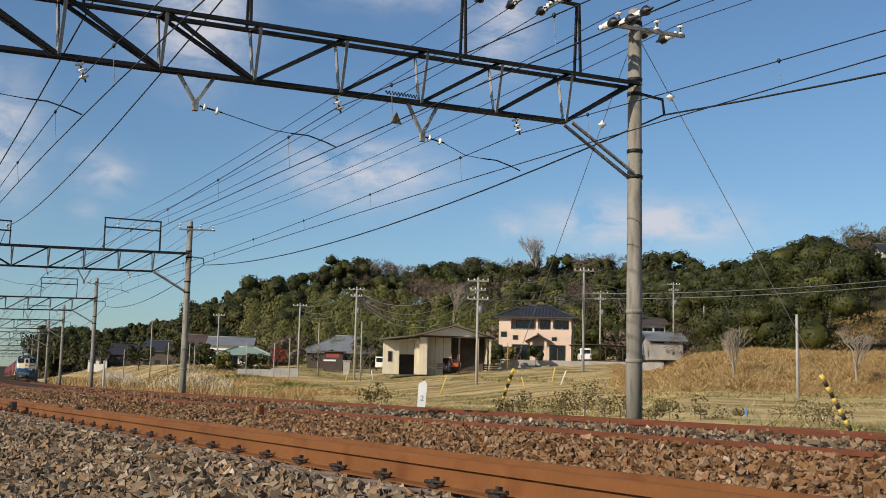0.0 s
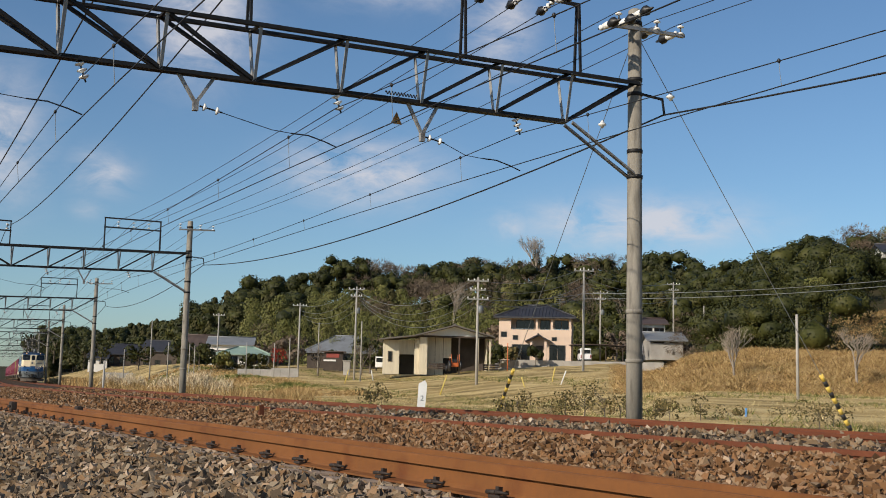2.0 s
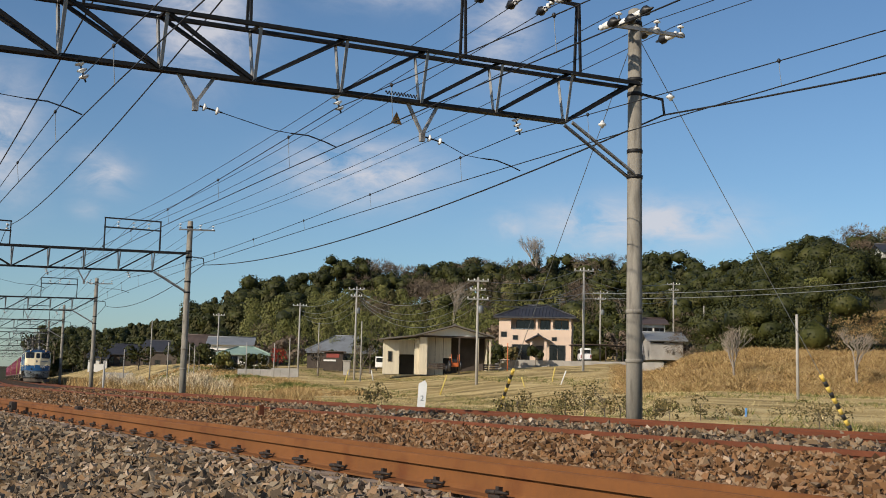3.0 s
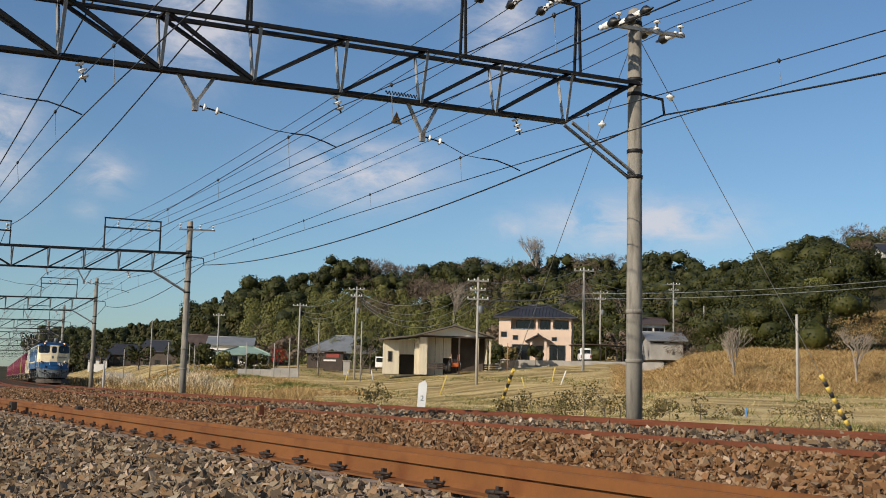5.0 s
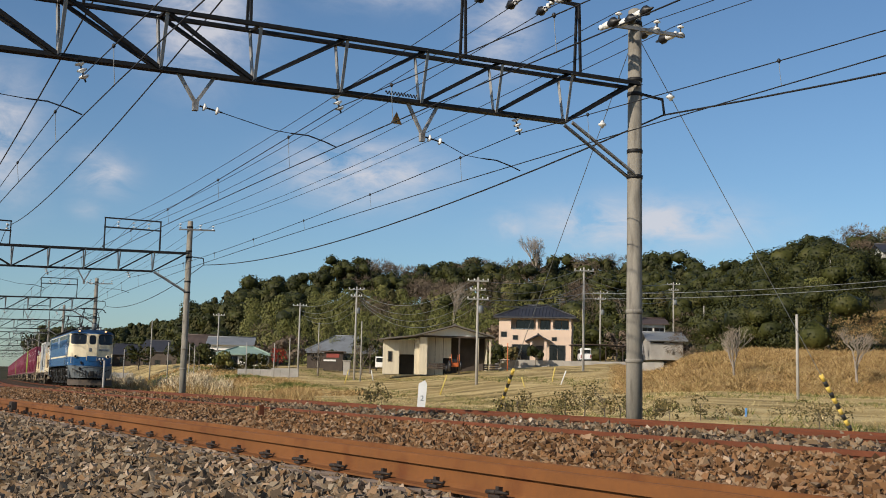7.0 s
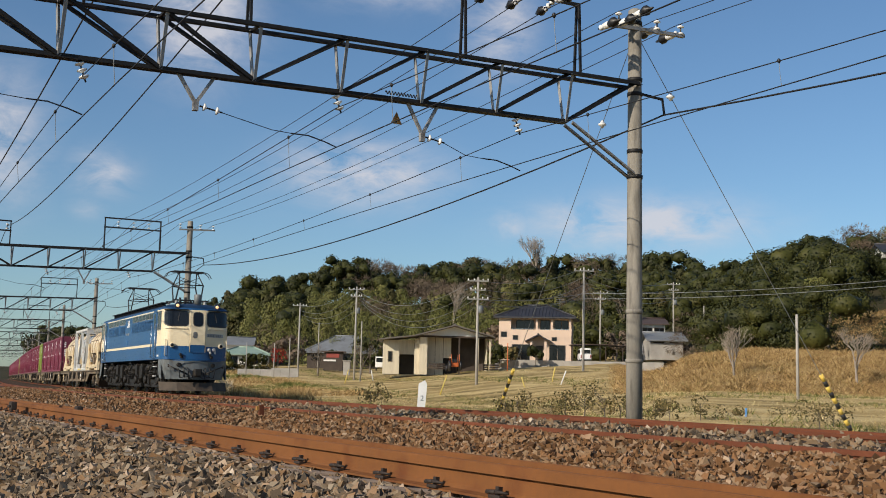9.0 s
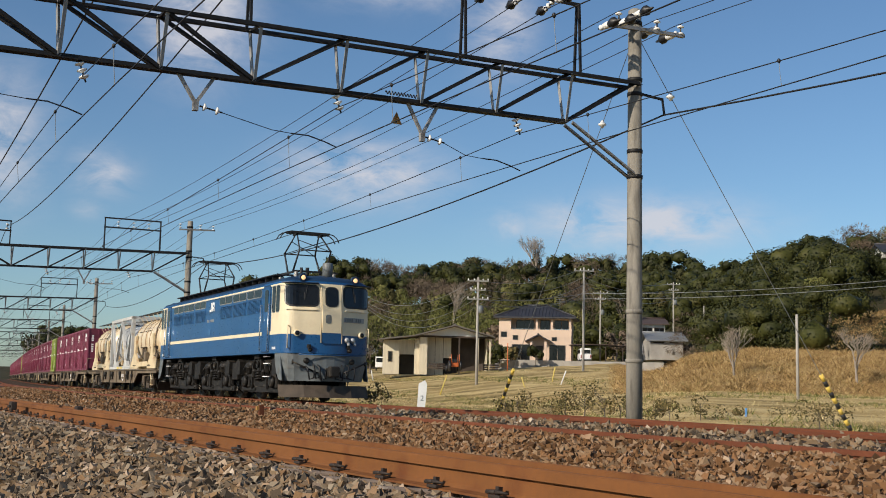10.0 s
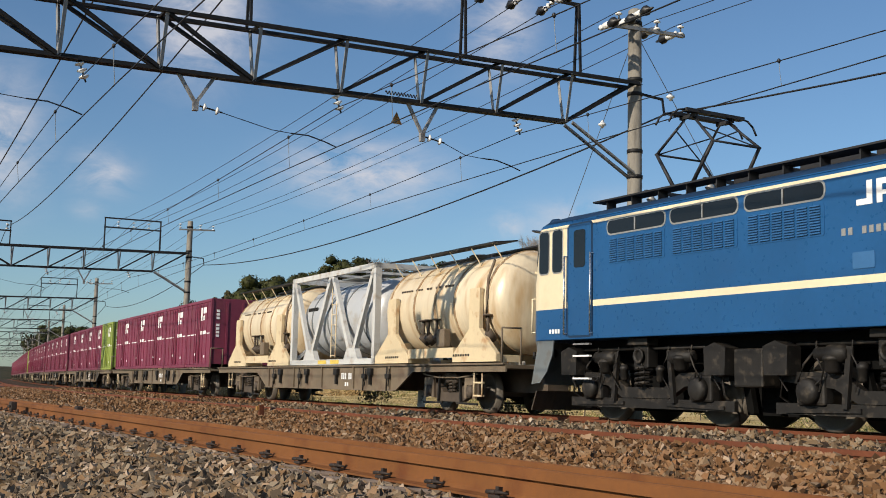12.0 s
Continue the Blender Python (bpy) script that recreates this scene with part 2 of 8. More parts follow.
TANK_SILVER = mat("tank_pale_grey", (0.46, 0.475, 0.49), 0.4, 0.1, 0.06, 1.0, 14, 0.04, 40, second=(0.36, 0.32, 0.26), second_amount=0.25)


# ---- mesh tools ----
def part(name, bm, material, parent=None, label="", smooth=False):
    me = bpy.data.meshes.new(name)
    bm.to_mesh(me)
    bm.free()
    for m in (material if isinstance(material, (list, tuple)) else [material]):
        me.materials.append(m)
    if smooth:
        for p in me.polygons:
            p.use_smooth = True
    ob = new(name, me)
    ob.parent = parent
    if label:
        ob["label"] = label
    return ob


def mesh_part(name, verts, faces, material, parent=None, label="", smooth=False):
    """Verts (n,3) and faces (m,k), as numpy arrays, into one mesh object."""
    me = bpy.data.meshes.new(name)
    verts, faces = np.asarray(verts, np.float32), np.asarray(faces, np.int32)
    k = faces.shape[1]
    me.vertices.add(len(verts))
    me.vertices.foreach_set("co", verts.ravel())
    me.loops.add(faces.size)
    me.loops.foreach_set("vertex_index", faces.ravel())
    me.polygons.add(len(faces))
    me.polygons.foreach_set("loop_start", np.arange(0, faces.size, k, dtype=np.int32))
    me.update(calc_edges=True)
    me.materials.append(material)
    me.polygons.foreach_set("use_smooth", np.full(len(faces), bool(smooth)))
    ob = new(name, me)
    ob.parent = parent
    if label:
        ob["label"] = label
    return ob


def thing(name, m, label, category, group="", kind=""):
    ob = new(name)
    ob.matrix_basis = m
    return tagged(ob, label, category, group, kind)


def box(bm, x0, x1, y0, y1, z0, z1, slot=0, m=None, bevel=0.0):
    vs = [bm.verts.new((x, y, z)) for z in (z0, z1) for y in (y0, y1) for x in (x0, x1)]
    fs = [bm.faces.new([vs[i] for i in q]) for q in ((0, 2, 3, 1), (4, 5, 7, 6), (0, 1, 5, 4), (2, 6, 7, 3), (0, 4, 6, 2), (1, 3, 7, 5))]
    for f in fs:
        f.material_index = slot
    if bevel:
        r = bmesh.ops.bevel(bm, geom=list({e for f in fs for e in f.edges}), offset=bevel, segments=2, affect="EDGES", profile=0.5)
        vs = list({v for f in r["faces"] for v in f.verts} | {v for v in vs if v.is_valid})
        for f in r["faces"]:
            f.material_index = slot
    if m is not None:
        bmesh.ops.transform(bm, matrix=m, verts=[v for v in vs if v.is_valid])
    return vs


def rod(bm, a, b, r0, r1=None, n=8, slot=0, caps=True):
    """A tapered round bar from a to b."""
    a, b = Vector(a), Vector(b)
    r1 = r0 if r1 is None else r1
    d = (b - a).normalized()
    u = d.orthogonal().normalized()
    v = d.cross(u)
    rings = []
    for p, r in ((a, r0), (b, r1)):
        rings.append([bm.verts.new(p + (u * math.cos(2 * math.pi * i / n) + v * math.sin(2 * math.pi * i / n)) * r) for i in range(n)])
    fs = [bm.faces.new((rings[0][i], rings[0][(i + 1) % n], rings[1][(i + 1) % n], rings[1][i])) for i in range(n)]
    for f in fs:
        f.smooth = n > 5
    if caps:
        fs += [bm.faces.new(rings[0][::-1]), bm.faces.new(rings[1])]
    for f in fs:
        f.material_index = slot


def bar(bm, a, b, w, h, slot=0):
    """A rectangular bar from a to b, w wide and h high."""
    a, b = Vector(a), Vector(b)
    d = (b - a).normalized()
    u = d.cross(Vector((0, 0, 1)))
    u = u.normalized() if u.length > 1e-4 else Vector((1, 0, 0))
    v = u.cross(d)
    q = [bm.verts.new(p + u * sx * w / 2 + v * sz * h / 2) for p in (a, b) for sx, sz in ((-1, -1), (1, -1), (1, 1), (-1, 1))]
    fs = [bm.faces.new((q[i], q[(i + 1) % 4], q[4 + (i + 1) % 4], q[4 + i])) for i in range(4)]
    fs += [bm.faces.new(q[3::-1]), bm.faces.new(q[4:])]
    for f in fs:
        f.material_index = slot


def angle_bar(bm, a, b, w, t=0.01, slot=0):
    """An L-section steel bar."""
    a, b = Vector(a), Vector(b)
    d = (b - a).normalized()
    u = d.cross(Vector((0, 0, 1)))
    u = u.normalized() if u.length > 1e-4 else Vector((1, 0, 0))
    v = u.cross(d)
    prof = [(0, 0), (w, 0), (w, t), (t, t), (t, w), (0, w)]
    r = [[bm.verts.new(p + u * (x - w / 3) + v * (y - w / 3)) for x, y in prof] for p in (a, b)]
    for i in range(6):
        bm.faces.new((r[0][i], r[0][(i + 1) % 6], r[1][(i + 1) % 6], r[1][i])).material_index = slot
    bm.faces.new(r[0][::-1]).material_index = slot
    bm.faces.new(r[1]).material_index = slot


def lathe(bm, prof, n=12, m=None, slot=0, smooth=True):
    """Turns (radius, height) pairs about z."""
    rings = [[bm.verts.new((r * math.cos(2 * math.pi * i / n), r * math.sin(2 * math.pi * i / n), z)) for i in range(n)] for r, z in prof]
    fs = []
    for a, b in zip(rings, rings[1:]):
        fs += [bm.faces.new((a[i], a[(i + 1) % n], b[(i + 1) % n], b[i])) for i in range(n)]
    for f in fs:
        f.smooth = smooth
    fs += [bm.faces.new(rings[0][::-1]), bm.faces.new(rings[-1])]
    for f in fs:
        f.material_index = slot
    if m is not None:
        bmesh.ops.transform(bm, matrix=m, verts=[v for r in rings for v in r])


def prism(bm, poly, y0, y1, slot=0):
    """A polygon in x,z drawn out from y0 to y1."""
    a = [bm.verts.new((x, y0, z)) for x, z in poly]
    b = [bm.verts.new((x, y1, z)) for x, z in poly]
    n = len(poly)
    fs = [bm.faces.new(a), bm.faces.new(b[::-1])] + [bm.faces.new((a[(i + 1) % n], a[i], b[i], b[(i + 1) % n])) for i in range(n)]
    for f in fs:
        f.material_index = slot
    bmesh.ops.recalc_face_normals(bm, faces=fs)


def tube(name, pts, r, material, parent=None, n=5, label=""):
    """A wire along a line of points."""
    pts = np.asarray([tuple(p) for p in pts], float)
    d = np.gradient(pts, axis=0)
    d /= np.linalg.norm(d, axis=1)[:, None]
    u = np.cross(d, (0, 0, 1.0))
    bad = np.linalg.norm(u, axis=1) < 1e-3
    u[bad] = (1, 0, 0)
    u /= np.linalg.norm(u, axis=1)[:, None]
    v = np.cross(u, d)
    ang = np.arange(n) * 2 * math.pi / n
    verts = (pts[:, None, :] + r * (u[:, None, :] * np.cos(ang)[None, :, None] + v[:, None, :] * np.sin(ang)[None, :, None])).reshape(-1, 3)
    i = np.arange(len(pts) - 1)[:, None] * n
    k = np.arange(n)[None, :]
    faces = np.stack([i + k, i + (k + 1) % n, i + n + (k + 1) % n, i + n + k], -1).reshape(-1, 4)
    return mesh_part(name, verts, faces, material, parent, label, smooth=True)


# ---- the line of the track ----
TH, K, DK = -1.06409, 0.0017465, 1.1124e-5
_s = np.arange(-900, 120.01, 0.25)
_q = np.maximum(_s, -K / DK)
_a = TH + K * _q + DK * _q * _q / 2
_x = np.concatenate([[0], np.cumsum((np.cos(_a[1:]) + np.cos(_a[:-1])) / 2 * 0.25)])
_y = np.concatenate([[0], np.cumsum((np.sin(_a[1:]) + np.sin(_a[:-1])) / 2 * 0.25)])
_i0 = int(np.argmin(np.abs(_s)))
_x += 5.81172 - _x[_i0]
_y += 17.21697 - _y[_i0]


def heading(s):
    return np.interp(s, _s, _a)


def track(s, lat=0.0, z=0.0):
    """The place beside the train's track: s along it, lat to its far side, z above its rails."""
    a = heading(s)
    return Vector((float(np.interp(s, _s, _x) - np.sin(a) * lat), float(np.interp(s, _s, _y) + np.cos(a) * lat), z))


def track_pose(s, lat=0.0, z=0.0):
    p = track(s, lat, z)
    return pose(p.x, p.y, p.z, 0, 0, math.degrees(heading(s)))


def off_track(x, y):
    """Along and lateral coordinates of points (numpy arrays)."""
    x, y = np.asarray(x, float), np.asarray(y, float)
    sel = slice(0, None, 8)
    best = np.full(x.shape, 1e18)
    lat, along = np.zeros(x.shape), np.zeros(x.shape)
    for s, px, py, a in zip(_s[sel], _x[sel], _y[sel], _a[sel]):
        d = (x - px) ** 2 + (y - py) ** 2
        hit = d < best
        best = np.where(hit, d, best)
        lat = np.where(hit, -(x - px) * math.sin(a) + (y - py) * math.cos(a), lat)
        along = np.where(hit, s + (x - px) * math.cos(a) + (y - py) * math.sin(a), along)
    return along, lat


NEAR = lambda s: -9.894 - 0.0008 * min(0.0, s)     # the near track's place beside the train's track
MID = lambda s: -4.296
NEAR_DIP = lambda s: max(-0.12, 0.0025 * min(0.0, s))      # the near track falls a little towards the distance
TRACKS = [("far", lambda s: 0.0, 0.0, 0.0), ("middle", MID, 0.0597, -0.003), ("near", NEAR, 0.0827, 0.112)]


# ---- ground ----
# how high the wooded skyline stands against bearing, and how far off its foot and crest are
SKY_AT = [-19, -16.8, -15.3, -13.9, -13.1, -12.9, -12.2, -11.4, -10.6, -9.6, -8.5, -7.0, -5.8, -4.5, -3.4, -0.2, 0.9, 4.4, 6.5, 8.0, 10.2, 11.6, 12.2, 13.4, 13.9, 15.5, 16.3, 17.6, 18.9, 20.3, 22, 30, 40]
SKY_EL = [2.3, 2.45, 2.77, 3.0, 3.0, 3.5, 3.97, 4.2, 4.75, 5.13, 5.2, 5.56, 5.99, 6.22, 6.07, 6.05, 6.33, 6.61, 6.66, 6.8, 6.9, 6.9, 6.45, 6.85, 6.55, 7.15, 7.65, 8.05, 8.0, 8.9, 8.95, 10, 10]
FOOT_AT, FOOT_D = [-19, -14, -12, -4, 4, 9, 12, 16, 24, 40], [420, 400, 215, 195, 185, 175, 150, 118, 108, 105]
CREST_D = [560, 540, 300, 300, 300, 290, 260, 190, 165, 160]

def ground_height(x, y):
    """Height of the land: level by the line, rising to the houses and hills beyond."""
    s, lat = off_track(x, y)
    z = np.interp(lat, [-400, -40, -14, -12.6, 2.4, 4.0, 6.0, 24, 36, 47, 60, 80, 110, 170, 260, 500, 2500],
                  [-1.5, -0.9, -0.62, -0.45, -0.45, -0.55, -0.65, -0.55, 1.1, 2.35, 3.3, 5.0, 10.0, 22.0, 24.0, 18.0, 15.0])
    # the terrace on which the farmhouses stand
    shelf = np.interp(y, [95, 125, 140, 150, 165, 200, 320, 400], [-0.6, 0.6, 1.2, 1.45, 2.3, 3.6, 4.2, 4.4])
    w = np.clip((lat - 14) / 11, 0, 1) * (lat < 60)
    z = np.maximum(z, np.where(w > 0, shelf * w + z * (1 - w), z))
    # a level field and a bank of dry grass on one side
    x, y = np.asarray(x, float), np.asarray(y, float)
    ahead = np.maximum(y, 1.0)
    b = np.clip((x / ahead - 0.150) / 0.05, 0, 1) * (y > 5)
    b = b * b * (3 - 2 * b)
    bank = np.interp(y, [28, 38, 54, 74, 82, 92, 104, 125, 180, 240], [-0.6, -0.5, 0.30, 0.55, 2.2, 3.7, 4.5, 6.0, 14.0, 16.0])
    bank = np.where(bank > 0.5, 0.5 + (bank - 0.5) * np.where(y < 112, np.interp(x / ahead, [0.160, 0.20, 0.225, 0.28], [0.12, 0.50, 0.82, 0.95]), np.interp(x / ahead, [0.165, 0.20, 0.23, 0.28], [0.12, 0.32, 0.60, 0.92])), bank)
    z = np.where(lat > 6, z * (1 - b) + bank * b, z)
    # wooded hills behind
    deg = np.degrees(np.arctan2(x, ahead))
    foot, crest = np.interp(deg, FOOT_AT, FOOT_D), np.interp(deg, FOOT_AT, CREST_D)
    u = np.clip((y - foot) / (crest - foot), 0, 1)
    low, high = np.interp(deg, FOOT_AT, [0.6, 0.6, 1.1, 1.3, 1.5, 1.6, 2.4, 3.0, 3.2, 3.2]), np.interp(deg, SKY_AT, SKY_EL) - 1.9
    hill = 0.5 + np.minimum(y, crest) * np.tan(np.radians(low + (high - low) * u))
    return np.where(u > 0, np.maximum(hill, 0) * np.clip(u * 6, 0, 1) + z * (1 - np.clip(u * 6, 0, 1)), z)


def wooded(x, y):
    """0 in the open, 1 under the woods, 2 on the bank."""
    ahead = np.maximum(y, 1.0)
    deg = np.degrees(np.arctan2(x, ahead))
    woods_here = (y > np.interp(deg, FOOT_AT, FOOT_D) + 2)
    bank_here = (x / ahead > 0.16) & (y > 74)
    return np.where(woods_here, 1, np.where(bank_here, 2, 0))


def ground_z(x, y):
    return float(ground_height(np.array([x]), np.array([y]))[0])


def axis(parts):
    out = []
    for a, b, step in parts:
        out += list(np.arange(a, b, step))
    return np.array(out + [parts[-1][1]])


gx = axis([(-3000, -400, 200), (-400, -120, 14), (-120, 60, 2.5), (60, 160, 8), (160, 400, 30), (400, 3000, 200)])
gy = axis([(-600, -60, 60), (-60, 0, 6), (0, 60, 2), (60, 170, 2.5), (170, 400, 9), (400, 1000, 60), (1000, 4000, 300)])
GX, GY = np.meshgrid(gx, gy)
GZ = ground_height(GX.ravel(), GY.ravel()).reshape(GX.shape)
GZ += np.where(GZ > -0.4, 0.12, 0.03) * np.sin(GX * 0.7 + np.sin(GY * 0.4) * 2) * np.cos(GY * 0.6 + GX * 0.23)
nx, ny = len(gx), len(gy)
ii = (np.arange(ny - 1)[:, None] * nx + np.arange(nx - 1)[None, :]).ravel()
ground = mesh_part("ground", np.stack([GX, GY, GZ], -1).reshape(-1, 3), np.stack([ii, ii + 1, ii + nx + 1, ii + nx], -1), FIELD, smooth=True)
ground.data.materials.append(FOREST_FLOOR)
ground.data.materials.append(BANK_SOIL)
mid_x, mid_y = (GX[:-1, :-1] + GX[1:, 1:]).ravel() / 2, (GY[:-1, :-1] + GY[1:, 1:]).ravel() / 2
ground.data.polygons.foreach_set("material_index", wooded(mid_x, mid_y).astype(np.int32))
tagged(ground, "mown straw-coloured field with green patches rising to hills", "ground", kind="structure")


# ---- tracks ----
def strip(rows):
    """Faces of a sheet of points: rows[i][j]."""
    v = np.array([[tuple(p) for p in r] for r in rows], float)
    a, b = v.shape[:2]
    i = (np.arange(a - 1)[:, None] * b + np.arange(b - 1)[None, :]).ravel()
    return v.reshape(-1, 3), np.stack([i, i + 1, i + b + 1, i + b], -1)


def bed_height(lat, s):
    """The ballast's upper side across all three tracks."""
    n = NEAR(s)
    d = NEAR_DIP(s)
    return float(np.interp(lat, [-18, n - 2.6, n - 1.7, n - 1.1, n - 0.7, n - 0.45, n + 0.45, n + 0.7, n + 1.3, -6.9, -5.9, -5.3, -4.95, -4.8, -3.75, -3.2, -2.2, -1.3, -0.7, 0.6, 1.3, 2.3, 3.6],
                           [-0.34, -0.24, d - 0.08, d - 0.03, d - 0.072, d - 0.075, d - 0.10, d - 0.11, d - 0.13, -0.24, -0.12, -0.055, -0.065, -0.12, -0.15, -0.14, -0.22, -0.11, -0.095, -0.13, -0.14, -0.26, -0.7]))


LATS = list(np.arange(-18, 3.61, 0.3))
SS = list(np.arange(-400, -60, 4)) + list(np.arange(-60, 30, 0.6))
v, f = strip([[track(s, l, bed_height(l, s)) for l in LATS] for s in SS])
tagged(mesh_part("ballast_bed", v, f, BED_GAP_SHADE, smooth=True), "brown and grey crushed stone ballast bed, darkened for the shade between stones", "ballast", kind="structure")

RAIL = [(-0.0725, -0.174), (0.0725, -0.174), (0.0725, -0.163), (0.022, -0.150), (0.008, -0.132), (0.008, -0.040), (0.0335, -0.056),
        (0.0330, -0.008), (0.024, 0.0), (-0.024, 0.0), (-0.0330, -0.008), (-0.0335, -0.056), (-0.008, -0.040), (-0.008, -0.132), (-0.022, -0.150), (-0.0725, -0.163)]


def canted(lat, z, c):
    return lat * math.cos(c) + z * math.sin(c), z * math.cos(c) - lat * math.sin(c)


def build_track(key, place_of, cant, dz, rust):
    t = thing(key + "_track", pose(0, 0, 0), "rusty steel rails on sleepers half buried in ballast", "railway track", "railway tracks", "structure")
    ss = list(np.arange(-420, -60, 5)) + list(np.arange(-60, 40, 1.0))
    for side in (-1, 1):
        rows = []
        for s in ss:
            ring = []
            for px, pz in RAIL + RAIL[:1]:
                l, z = canted(side * 0.566 + px, pz, cant)
                ring.append(track(s, place_of(s) + l, z + dz + (NEAR_DIP(s) if key == "near" else 0.0)))
            rows.append(ring)
        v, f = strip(rows)
        part_ob = mesh_part("rail", v, f, rust, t)
    return t


for key, place_of, cant, dz in TRACKS:
    build_track(key, place_of, cant, dz, RUST if key == "near" else RUST_DARK)


# ---- overhead line portals ----
POLES = [-8.04, -49.13, -89.48, -130.06, -170.4, -210.8, -251.2, -291.6, -332.0]


def insulator(bm, a, b, r=0.06, n=3, dark=1, light=0):
    """A string of sheds along a line."""
    a, b = Vector(a), Vector(b)
    rod(bm, a, b, 0.018, n=6, slot=dark)
    d = (b - a)
    m = d.to_track_quat("Z", "Y").to_matrix().to_4x4()
    ln = d.length
    for i in range(n):
        z = ln * (0.22 + 0.56 * i / max(1, n - 1))
        lathe(bm, [(0.02, -0.035), (r, -0.02), (r * 0.9, 0.005), (0.025, 0.035)], 10, Matrix.Translation(a) @ m @ pose(0, 0, z), light)


def chord(lat):
    """Height of the beam's lower and upper chord beside the pole's foot."""
    return 6.38 + (lat - 0.7) * 0.021, 7.44 + (lat - 0.7) * 0.021


def portal(s, near_one):
    t = thing("catenary_portal", track_pose(s), "concrete pole carrying a lattice steel beam over three tracks, pale insulators", "catenary portal", "overhead line portals")
    # local: x along the line, y across (far side positive), z up
    PL = 2.68
    seg = 20 if near_one else 10
    bm = bmesh.new()
    lathe(bm, [(0.185, -0.75), (0.178, 2.0), (0.150, 9.26), (0.11, 9.30)], seg, pose(0, PL, 0))
    part("pole", bm, CONCRETE, t, "tall round grey concrete pole")
    for z in (5.36, 7.28, 7.62, 8.95, 5.95, 2.3, 1.2):
        bm = bmesh.new()
        r = 0.195 - 0.0042 * z
        lathe(bm, [(r, -0.045), (r + 0.012, -0.04), (r + 0.012, 0.04), (r, 0.045)], 16, pose(0, PL, z))
        part("pole_band", bm, STEEL_DARK if z > 5 else CONCRETE, t)
    # near-side pole, a second concrete post that carries the other end
    bm = bmesh.new()
    lathe(bm, [(0.185, -0.75), (0.150, 9.26)], seg, pose(0, -14.6, 0))
    part("pole", bm, CONCRETE, t, "tall round grey concrete pole")
    # lattice beam: four chords, two faces, posts and diagonals
    joints = [0.75 - 1.79 * i for i in range(9)]
    for dx in (-0.22, 0.22):
        for k in (0, 1):
            bm = bmesh.new()
            end = 0.75 if k == 0 else PL
            w = dx if k else dx * 0.25
            angle_bar(bm, (w, -14.6, chord(-14.6)[k]), (w, end, chord(end)[k]), 0.10, 0.014)
            part("chord", bm, STEEL_DARK, t)
    for j, y in enumerate(joints):
        for dx in (-0.22, 0.22):
            lo, hi = chord(y)
            bm = bmesh.new()
            angle_bar(bm, (dx * 0.25, y, lo), (dx, y + 0.04 * (1 if dx > 0 else -1), hi), 0.07, 0.012)
            part("lattice_post", bm, STEEL, t)
        for dx in (-0.21, 0.21):
            bm = bmesh.new()
            y2 = y + 1.79
            if y2 > PL:
                y2 = PL - 0.12
            ways = [(y, y - 1.79)] if y < -5.5 else [(y, y2)]
            if j == 4:
                ways.append((y, y2))
            for ya, yb in ways:
                if yb > -14.7:
                    angle_bar(bm, (dx * 0.3, ya, chord(ya)[0]), (dx, yb, chord(yb)[1]), 0.07, 0.012)
            if bm.verts:
                part("diagonal", bm, STEEL_DARK, t)
        for k in (0, 1):
            bm = bmesh.new()
            bar(bm, (-0.22 if k else -0.06, y, chord(y)[k]), (0.22 if k else 0.06, y, chord(y)[k]), 0.05, 0.05)
            part("cross_tie", bm, STEEL_DARK, t)
    for dx in (-0.15, 0.15):
        bm = bmesh.new()
        angle_bar(bm, (dx, 0.85, 6.36), (dx, PL - 0.08, 5.38), 0.085, 0.012)
        part("knee_brace", bm, STEEL, t)
    # drop brackets that hold the steady arms
    for y, far in ((-2.77, -0.39), (-7.51, -4.66), (-12.35, -9.53)):
        lo = chord(y)[0]
        bm = bmesh.new()
        bar(bm, (0, y - 0.36, lo), (0, y, 5.66), 0.06, 0.06)
        bar(bm, (0, y + 0.34, lo), (0, y, 5.66), 0.06, 0.06)
        bar(bm, (0, y, 5.70), (0, y, 5.52), 0.10, 0.10)
        br = part("drop_bracket", bm, STEEL, t, "v-shaped steel bracket")
        bm = bmesh.new()
        insulator(bm, (0, y + 0.08, 5.62), (0, y + 0.52, 5.55), 0.075, 2)
        part("insulator", bm, [PORCELAIN, RUBBER], br, "white porcelain insulator")
        z1 = 5.33
        mid = far - 0.95
        pts = [(0, y + 0.5, 5.55), (0, mid - 0.4, z1 + 0.02), (0, mid, z1), (0, mid + 0.35, z1), (0, far - 0.25, z1 - 0.08), (0, far, 5.17)]
        tube("steady_arm", pts[:3], 0.008, STEEL_DARK, br)
        tube("steady_arm", pts[2:], 0.014, STEEL_DARK, br)
    for y in (-0.5, -4.68, -9.6):
        lo = chord(y)[0]
        bm = bmesh.new()
        insulator(bm, (0, y - 0.05, lo), (0, y + 0.10, lo - 0.40), 0.095, 3)
        part("insulator", bm, [PORCELAIN, RUBBER], t, "white porcelain insulator")
    # gantry frames over the beam for the feeder wires
    for f0, f1, tz, wires in ((-1.85, 1.08, 9.12, (-1.15, -0.35, 0.45)), (-9.6, -6.55, 8.55, (-6.72, -9.1))):
        frame_ob = bmesh.new()
        for dx in (-0.12, 0.12):
            for y in (f0, f1):
                bar(frame_ob, (dx, y, chord(y)[1]), (dx * 0.4, y, tz), 0.05, 0.05)
        for z in ((tz,) if near_one else (tz, tz - 0.5)):
            bar(frame_ob, (0, f0 - 0.05, z), (0, f1 + 0.05, z), 0.07, 0.07)
